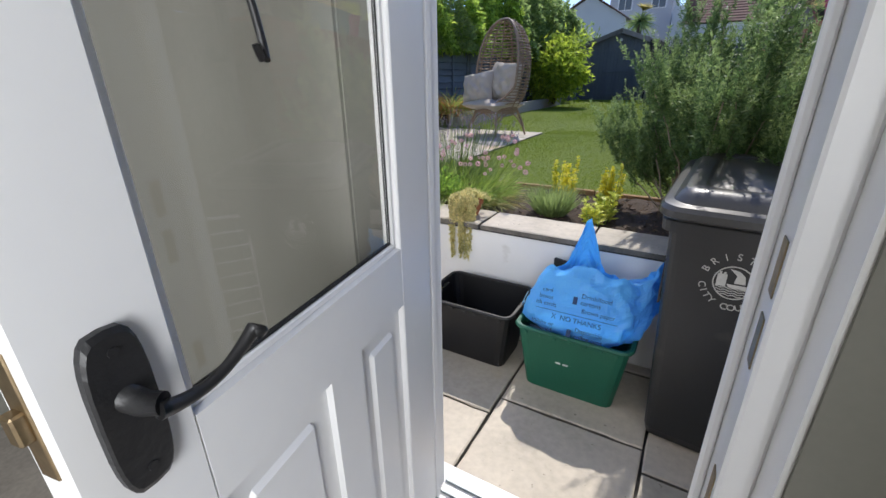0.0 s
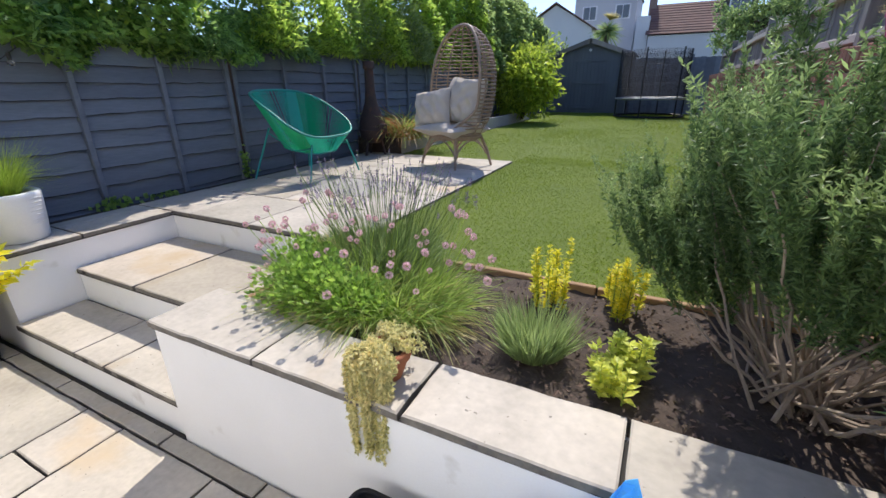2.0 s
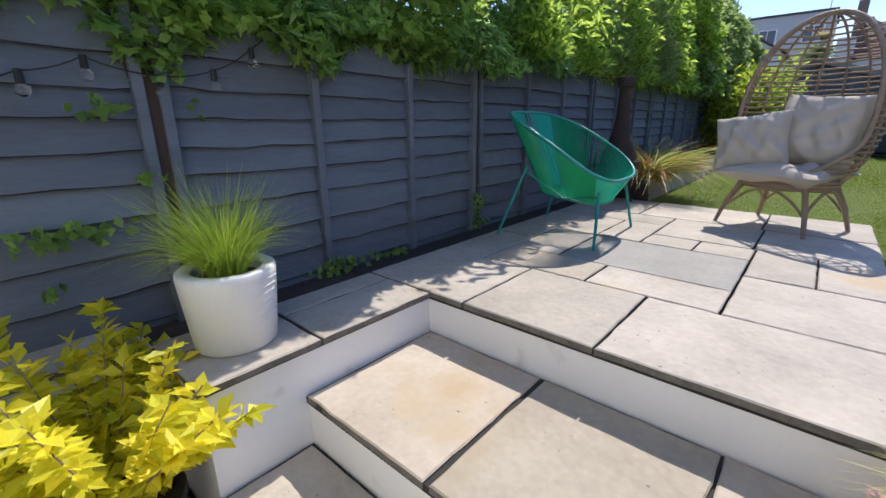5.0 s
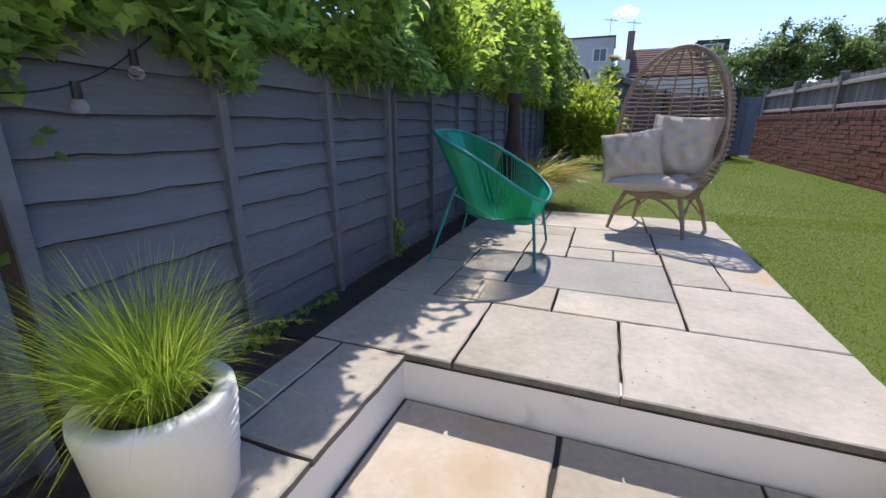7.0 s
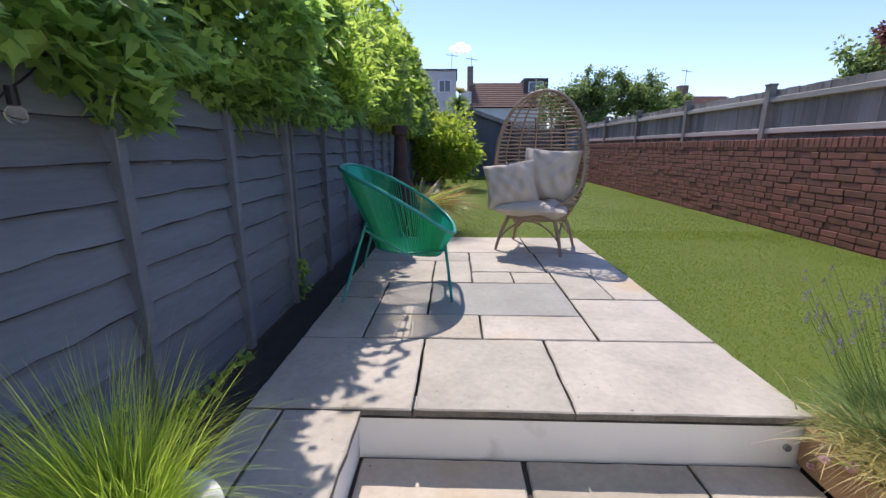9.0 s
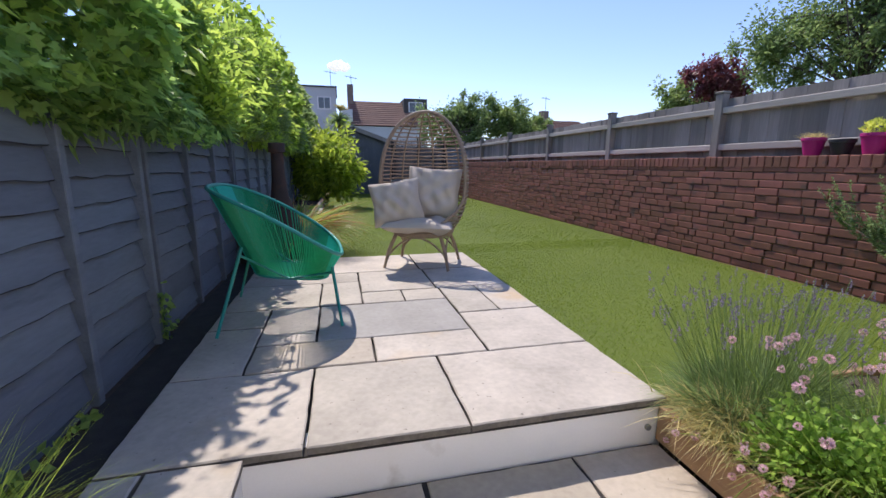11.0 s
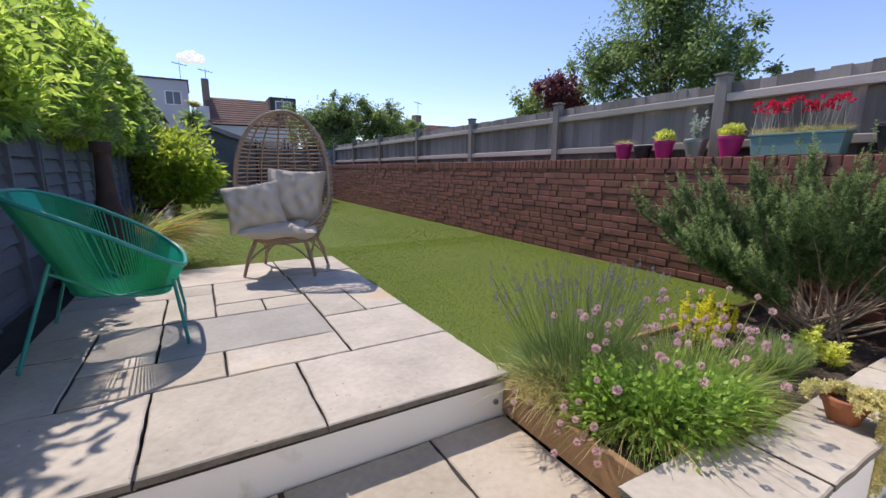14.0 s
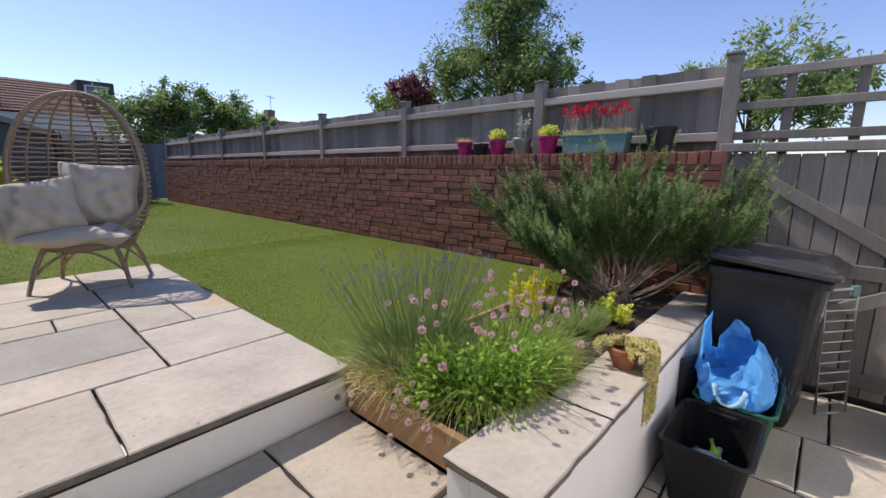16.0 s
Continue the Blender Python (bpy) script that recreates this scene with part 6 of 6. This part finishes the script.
# plants of the timber planter
cop = clump("copper_grass", "arching copper and straw coloured grass in the timber planter")
for m, n in (("copper", 420), ("chive", 420), ("straw", 160)):
    a = rng.uniform(0, 6.283, n)
    P = np.stack([-3.10 + rng.normal(0, 0.07, n), 6.40 + rng.normal(0, 0.12, n), np.full(n, 0.79)], -1)
    D = np.stack([np.cos(a) * 0.7 + 0.15, np.sin(a) * 0.7 - 0.1, np.ones(n)], -1)
    Geo().blades(P, D, rng.uniform(0.55, 1.0, n), 0.016, rng.uniform(0.3, 0.85, n), 7).make("blades", m, cop)
fern = clump("fern", "arching green ferns in the timber planter")
for fx, fy in ((-3.35, 6.9), (-3.25, 7.8), (-3.3, 8.8)):
    n = 130
    a = rng.uniform(0, 6.283, n)
    P = np.stack([np.full(n, fx), np.full(n, fy), np.full(n, 0.79)], -1)
    Geo().blades(P, np.stack([np.cos(a) * 0.6, np.sin(a) * 0.6, np.ones(n)], -1), rng.uniform(0.25, 0.5, n), 0.035, 0.55, 5).make("fronds", "bush", fern)


def leafy(name, label, blobs, m, n, L, W, trunk=None, trunk_m="trunk", cat="tree", clump_r=0.28):
    """Tree or bush: tapered trunk with limbs and a crown of leaf clumps."""
    o = empty(name, label, cat)
    crown = Geo()
    centres = []
    for cx, cy, cz, r, h in blobs:
        k = max(16, int(34 * r))
        for _ in range(k):
            u = unit(1)[0]
            centres.append((np.array([cx, cy, cz]) + u * np.array([r, r, h]) * rng.uniform(0.3, 1.05), clump_r * r * rng.uniform(0.5, 1.3)))
    per = n // len(centres)
    for p, s in centres:
        u = unit(per)
        q = np.minimum(np.abs(rng.normal(0.45, 0.45, (per, 1))), 1.2)
        crown.leaves(p + u * s * q * [1, 1, 1.25], u * 0.6 + unit(per) * 0.6, rng.uniform(0.7, 1.3, per) * L, rng.uniform(0.7, 1.2, per) * W, fold=0.12, droop=0.1)
    if trunk:
        x, y, z, r = trunk
        tg = Geo()
        bx, by, bz, br, bh = blobs[0]
        top = np.array([bx, by, bz + bh * 0.4])
        t = np.linspace(0, 1, 8)[:, None]
        path = np.array([x, y, z]) * (1 - t) + top * t + 0.06 * np.sin(t * 5) * np.array([1, 0.6, 0])
        tg.tube(path, np.linspace(r, r * 0.3, 8), 8)
        for p, s in centres[::2]:
            b = path[rng.integers(3, 7)]
            tg.tube([b, (b + p) / 2 + [0, 0, 0.1], p], [r * 0.24, r * 0.14, r * 0.04], 5)
        tg.make("trunk", trunk_m, o)
    crown.make("crown", m, o)
    return o


leafy("bush", "bright yellow-green rounded shrub beside the lawn", [(-2.95, 12.2, 1.75, 0.72, 0.62), (-2.6, 11.8, 1.5, 0.5, 0.4), (-3.2, 12.0, 1.3, 0.5, 0.5)], "bush", 12000, 0.17, 0.06, (-3.0, 12.2, 0.7, 0.06), cat="shrub", clump_r=0.5)
leafy("tree", "tall broad green tree behind the weathered fence", [(9.6, 9.4, 5.2, 1.8, 1.9), (9.3, 10.8, 4.6, 1.4, 1.2), (9.4, 7.7, 4.4, 1.3, 1.1), (9.5, 9.2, 6.6, 1.2, 1.0)], "tree", 32000, 0.12, 0.055, (9.6, 9.2, -0.06, 0.14))
leafy("tree", "small purple-leaved plum tree behind the fence", [(9.5, 13.3, 4.35, 1.0, 0.75)], "plum", 4500, 0.14, 0.08, (9.5, 13.3, -0.06, 0.12))
leafy("tree", "light green garden tree behind the fence", [(9.8, 14.9, 3.9, 1.2, 0.9)], "tree_light", 5000, 0.15, 0.08, (10, 15.4, -0.06, 0.12))
leafy("tree", "pale green willowy tree beyond the side gate", [(9.2, 2.6, 3.5, 1.1, 1.2), (9.2, 1.5, 3.2, 0.9, 0.8), (9.2, 3.8, 3.2, 0.8, 0.7)], "sage", 11000, 0.13, 0.05, (9.2, 2.5, -0.06, 0.12))
leafy("tree", "leafy green garden trees beyond the back fence", [(3.4, 26, 3.9, 1.5, 1.7), (4.6, 26.3, 4.6, 1.0, 1.5), (5.9, 26.3, 4.3, 1.3, 1.5), (4.4, 26, 2.6, 1.8, 1.0)], "tree", 20000, 0.18, 0.09, (4.4, 26.2, -0.06, 0.2))
leafy("tree", "light green garden tree beyond the back fence", [(7.4, 26, 4.1, 1.3, 1.3), (9.1, 26, 3.9, 0.9, 1.9), (8.2, 26, 2.7, 1.6, 1.0)], "tree_light", 18000, 0.18, 0.09, (8.2, 26, -0.06, 0.2))
leafy("tree", "dense green tree behind the grey shed", [(-5.2, 20.5, 3.0, 1.4, 1.3), (-4.3, 19.5, 2.4, 1.0, 0.9)], "tree_light", 8000, 0.20, 0.11, (-5.2, 20.5, -0.06, 0.2))
palm = empty("cordyline", "spiky cordyline palm with pale flower plume", "tree")
n = 260
u = unit(n)
Geo().blades(np.tile([-2.55, 24.0, 3.85], (n, 1)), u + [0, 0, 0.35], rng.uniform(0.5, 0.85, n), 0.07, 0.3, 4).make("fronds", "sage", palm)
n = 300
Geo().blades(np.tile([-2.5, 24.0, 4.3], (n, 1)), unit(n) * 0.6 + [0.2, 0, 0.8], rng.uniform(0.2, 0.6, n), 0.05, 0.3, 3).make("plume", "straw", palm)
Geo().tube([(-2.5, 24, -0.06), (-2.55, 24, 2.0), (-2.55, 24, 3.9)], [0.16, 0.12, 0.1], 8).make("trunk", "trunk", palm)

# ---- back of the garden ----
shed = empty("shed", "grey painted timber garden shed with felt gable roof", "shed")
x = -3.35
while x < -0.90:
    xm = x + 0.06
    zt = 2.42 + (2.84 - 2.42) * max(0.0, 1 - abs(xm + 2.10) / 1.25)
    Geo().box((x, 16.80, 0.60), (x + 0.118, 16.83, zt), 0.004).make("board", "shed", shed)
    x += 0.12
box("side_wall", (-0.93, 16.83, 0.60), (-0.88, 18.6, 2.42), "shed", shed)
box("side_wall", (-3.35, 16.83, 0.60), (-3.30, 18.6, 2.42), "shed", shed)
for s in (-1, 1):
    m = Matrix.Translation((-2.10 + 0.67 * s, 17.65, 2.66)) @ Matrix.Rotation(s * math.atan2(0.44, 1.25), 4, "Y")
    Geo().box((-0.74, -1.0, 0), (0.74, 1.0, 0.05), 0.005, m).make("roof", "felt", shed)
    Geo().box((-0.74, -1.02, -0.08), (0.74, -1.003, 0.06), 0.003, m).make("bargeboard", "weathered", shed)
Geo().tube([(-2.1, 16.78, 2.60), (-2.1, 16.70, 2.60)], 0.045, 12).make("lamp", "white_wire", shed)
for zz in (0.8, 1.6, 2.3):
    Geo().box((-2.62, 16.775, zz - 0.05), (-1.6, 16.80, zz + 0.05), 0.004).make("door_ledge", "shed", shed)
bf = empty("fence_back", "dark grey panel fence across the garden end", "fence", kind="structure")
x = -0.85
while x < 4.0:
    Geo().box((x, 17.30, 0.58), (x + 0.14, 17.325, 2.32 + rng.normal(0, 0.01)), 0.004).make("board", "fence", bf)
    x += 0.135
for x0 in (-0.8, 0.9, 2.6):
    Geo().box((x0, 17.24, 0.58), (x0 + 0.09, 17.30, 2.4), 0.005).make("post", "fence", bf)
Geo().box((-9.0, 17.2, 0.0), (-3.4, 17.3, 2.3)).make("far_panel", "fence", bf)

tramp = empty("trampoline", "garden trampoline with black safety net and steel poles", "trampoline", at=(-0.05, 15.4, LAWN))
a = np.linspace(0, 2 * np.pi, 33)[:-1]
R = 0.95
Geo().tube(np.stack([R * np.cos(a), R * np.sin(a), np.full(32, 0.52)], -1), 0.03, 8, closed=True).make("frame", "zinc", tramp)
Geo().tube(np.stack([R * np.cos(a), R * np.sin(a), np.full(32, 0.03)], -1), 0.03, 8, closed=True).make("base_ring", "pot_black", tramp)
Geo().lathe([(0, 0.50), (0.8, 0.51), (0.82, 0.53), (0.95, 0.545), (0.97, 0.53)], sides=32).make("mat_and_pad", "zinc", tramp)
for k in range(6):
    b = k * math.pi / 3 + 0.3
    Geo().tube([(R * math.cos(b), R * math.sin(b), 0.0), (R * math.cos(b), R * math.sin(b), 1.85)], 0.02, 8).make("pole", "pot_black", tramp)
net = Geo()
for z in np.arange(0.56, 1.82, 0.03):
    net.tube(np.stack([R * 0.97 * np.cos(a), R * 0.97 * np.sin(a), np.full(32, z)], -1), 0.0035, 3, closed=True)
aa = np.linspace(0, 2 * np.pi, 140)
net.segs(np.stack([R * 0.97 * np.cos(aa), R * 0.97 * np.sin(aa), np.full(140, 0.55)], -1), np.stack([R * 0.97 * np.cos(aa), R * 0.97 * np.sin(aa), np.full(140, 1.82)], -1), 0.0035, 0.0035)
net.make("safety_net", "net", tramp)


# ---- houses beyond ----
def house_block(name, label, x0, x1, y0, y1, ze, zr, wall_m, axis, over=0.2):
    h = empty(name, label, "house")
    box("wall", (x0, y0, -0.06), (x1, y1, ze), wall_m, h)
    if zr > ze:
        if axis == "y":
            xm = (x0 + x1) / 2
            Geo().add([(x0, y0, ze), (x1, y0, ze), (xm, y0, zr), (x0, y1, ze), (x1, y1, ze), (xm, y1, zr)], [(0, 1, 2), (3, 5, 4)]).make("gable", wall_m, h, kind="stuff")
            pairs = [((x0 - over, ze - over * 0.5), (xm, zr + 0.08)), ((xm, zr + 0.08), (x1 + over, ze - over * 0.5))]
            rows_ = 9
            for (xa, za), (xb, zb) in pairs:
                for i in range(rows_):
                    t0, t1 = i / rows_, (i + 1) / rows_
                    p0, p1 = (xa + (xb - xa) * t0, za + (zb - za) * t0), (xa + (xb - xa) * t1, za + (zb - za) * t1)
                    v = [(p0[0], y0 - over, p0[1]), (p1[0], y0 - over, p1[1]), (p1[0], y1, p1[1]), (p0[0], y1, p0[1])]
                    Geo().add(v + [(a, b, c + 0.07) for a, b, c in v], [(3, 2, 1, 0), (4, 5, 6, 7), (0, 1, 5, 4), (1, 2, 6, 5), (2, 3, 7, 6), (3, 0, 4, 7)]).make("roof_course", "tile_roof", h)
        else:
            ym = (y0 + y1) / 2
            rows_ = 12
            for ya, yb in ((y0 - over, ym), (y1 + over, ym)):
                for i in range(rows_):
                    t0, t1 = i / rows_, (i + 1.08) / rows_
                    q0, q1 = (ya + (yb - ya) * t0, ze + (zr - ze) * t0 + 0.05), (ya + (yb - ya) * t1, ze + (zr - ze) * t1)
                    v = [(x0 - over, q0[0], q0[1]), (x1 + over, q0[0], q0[1]), (x1 + over, q1[0], q1[1]), (x0 - over, q1[0], q1[1])]
                    Geo().add(v + [(a, b, c + 0.05) for a, b, c in v], [(3, 2, 1, 0), (4, 5, 6, 7), (0, 1, 5, 4), (1, 2, 6, 5), (2, 3, 7, 6), (3, 0, 4, 7)]).make("roof_course", "tile_roof", h)
            Geo().add([(x0, y0, ze), (x0, y1, ze), (x0, ym, zr), (x1, y0, ze), (x1, y1, ze), (x1, ym, zr)], [(0, 2, 1), (3, 4, 5)]).make("gable", wall_m, h, kind="stuff")
    return h


def window(h, x, y, z, w, ht):
    f = Geo().box((x - w / 2 - 0.07, y - 0.05, z - ht / 2 - 0.07), (x + w / 2 + 0.07, y - 0.01, z + ht / 2 + 0.07), 0.01).make("window", "upvc", h)
    for k in (0, 1):
        Geo().box((x - w / 2 + k * w / 2 + 0.03, y - 0.07, z - ht / 2), (x + k * w / 2 - 0.03, y - 0.051, z + ht / 2)).make("pane", "dark_glass", f)


ha = house_block("house", "white rendered house with a red tiled gable roof", -8.6, -4.2, 30, 37, 4.7, 6.05, "house_white", "y")
window(ha, -6.4, 30, 3.2, 1.2, 1.0)
hb = house_block("house", "pale grey flat-topped house with upper windows", -7.4, -2.7, 41, 47, 8.2, 0, "house_grey", "x")
box("parapet", (-7.5, 40.9, 8.2), (-2.6, 47.1, 8.32), "felt", hb)
for wx, wz in ((-6.2, 6.9), (-3.7, 6.9), (-6.2, 4.6)):
    window(hb, wx, 41, wz, 1.0, 0.9)
hc = house_block("house", "house with a brown tiled roof, dormer and chimney", -1.4, 4.6, 37, 43, 4.7, 6.95, "house_white", "x")
box("chimney", (-1.75, 39.6, 4.0), (-1.25, 40.4, 8.3), "mortar", hc)
box("dormer", (2.9, 38.6, 5.4), (4.9, 41.0, 7.2), "felt", hc)
window(hc, 3.9, 38.6, 6.5, 1.1, 0.7)
box("gable_end", (-2.3, 37.2, -0.06), (-1.45, 42.8, 6.0), "house_white", hc)
hd = house_block("house", "distant low house with dark tiled roof", 15.5, 23, 42, 48, 5.2, 6.4, "house_white", "x")
box("chimney", (18.6, 44.6, 5.5), (19.4, 45.4, 7.4), "mortar", hd)


def aerial(x, y, z0, z1):
    o = empty("tv_aerial", "thin metal television aerial on a roof", "aerial", at=(x, y, z0))
    h = z1 - z0
    Geo().tube([(0, 0, -0.3), (0, 0, h)], 0.025, 6).make("mast", "zinc", o)
    Geo().tube([(-0.5, 0, h - 0.1), (0.5, 0, h - 0.25)], 0.02, 6).make("boom", "zinc", o)
    for k in range(6):
        Geo().tube([(-0.4 + k * 0.16, -0.25, h - 0.11 - k * 0.024), (-0.4 + k * 0.16, 0.25, h - 0.11 - k * 0.024)], 0.012, 5).make("element", "zinc", o)


aerial(-3.1, 41.5, 8.3, 9.7)
aerial(-1.4, 40, 8.3, 9.1)
aerial(19.2, 45, 7.4, 8.9)

cl = Geo()
s = np.linspace(0, np.pi, 9)
for k in range(16):
    r = rng.uniform(2.2, 4.6)
    cl.lathe([(r * math.sin(q) + 0.01, -r * 0.8 * math.cos(q)) for q in s], (0.3 + rng.normal(0, 4.2), 402 + rng.normal(0, 2), 85.5 + rng.normal(0, 1.0)), 12)
cl.make("cloud", "cloud", None, "one small white puffy cloud in the sky", smooth=True, category="cloud", kind="structure")

# ---- bricks, last ----
near, far = [], Geo()
lib = {}
order = sorted(range(len(bricks)), key=lambda i: abs((bricks[i][0] + bricks[i][1]) / 2 - 3.9))
pick = set(i for i in order if bricks[i][2] > 0.52)
pick = set(sorted(pick, key=lambda i: bricks[i][0])[60:325])
for i, (a, b, z0, z1, off, tw) in enumerate(bricks):
    if b - a < 0.05:
        continue
    lo, hi = (WX - 0.006 + off, a + 0.005, z0 + 0.005), (WX + 0.09, b - 0.005, z1 - 0.005)
    if i in pick:
        key = round((b - a) / 0.02)
        if key not in lib:
            lib[key] = Geo().box((-0.006, -key * 0.01 + 0.005, -0.032), (0.09, key * 0.01 - 0.005, 0.032), 0.004).mesh("brick", "brick")
        o = new("brick", lib[key])
        o.parent = bwall
        o.matrix_basis = pose(WX + off, (a + b) / 2, (z0 + z1) / 2, tw, 0, tw)
    else:
        far.box(lo, hi, 0.004)
for i, (a, b) in enumerate(tops):
    lo, hi = (WX - 0.012 + rng.normal(0, 0.003), a + 0.004, 1.637), (WX + 0.235, b - 0.004, 1.742 + rng.normal(0, 0.003))
    far.box(lo, hi, 0.006)
far.make("brickwork", "brick_joined", bwall, kind="stuff")
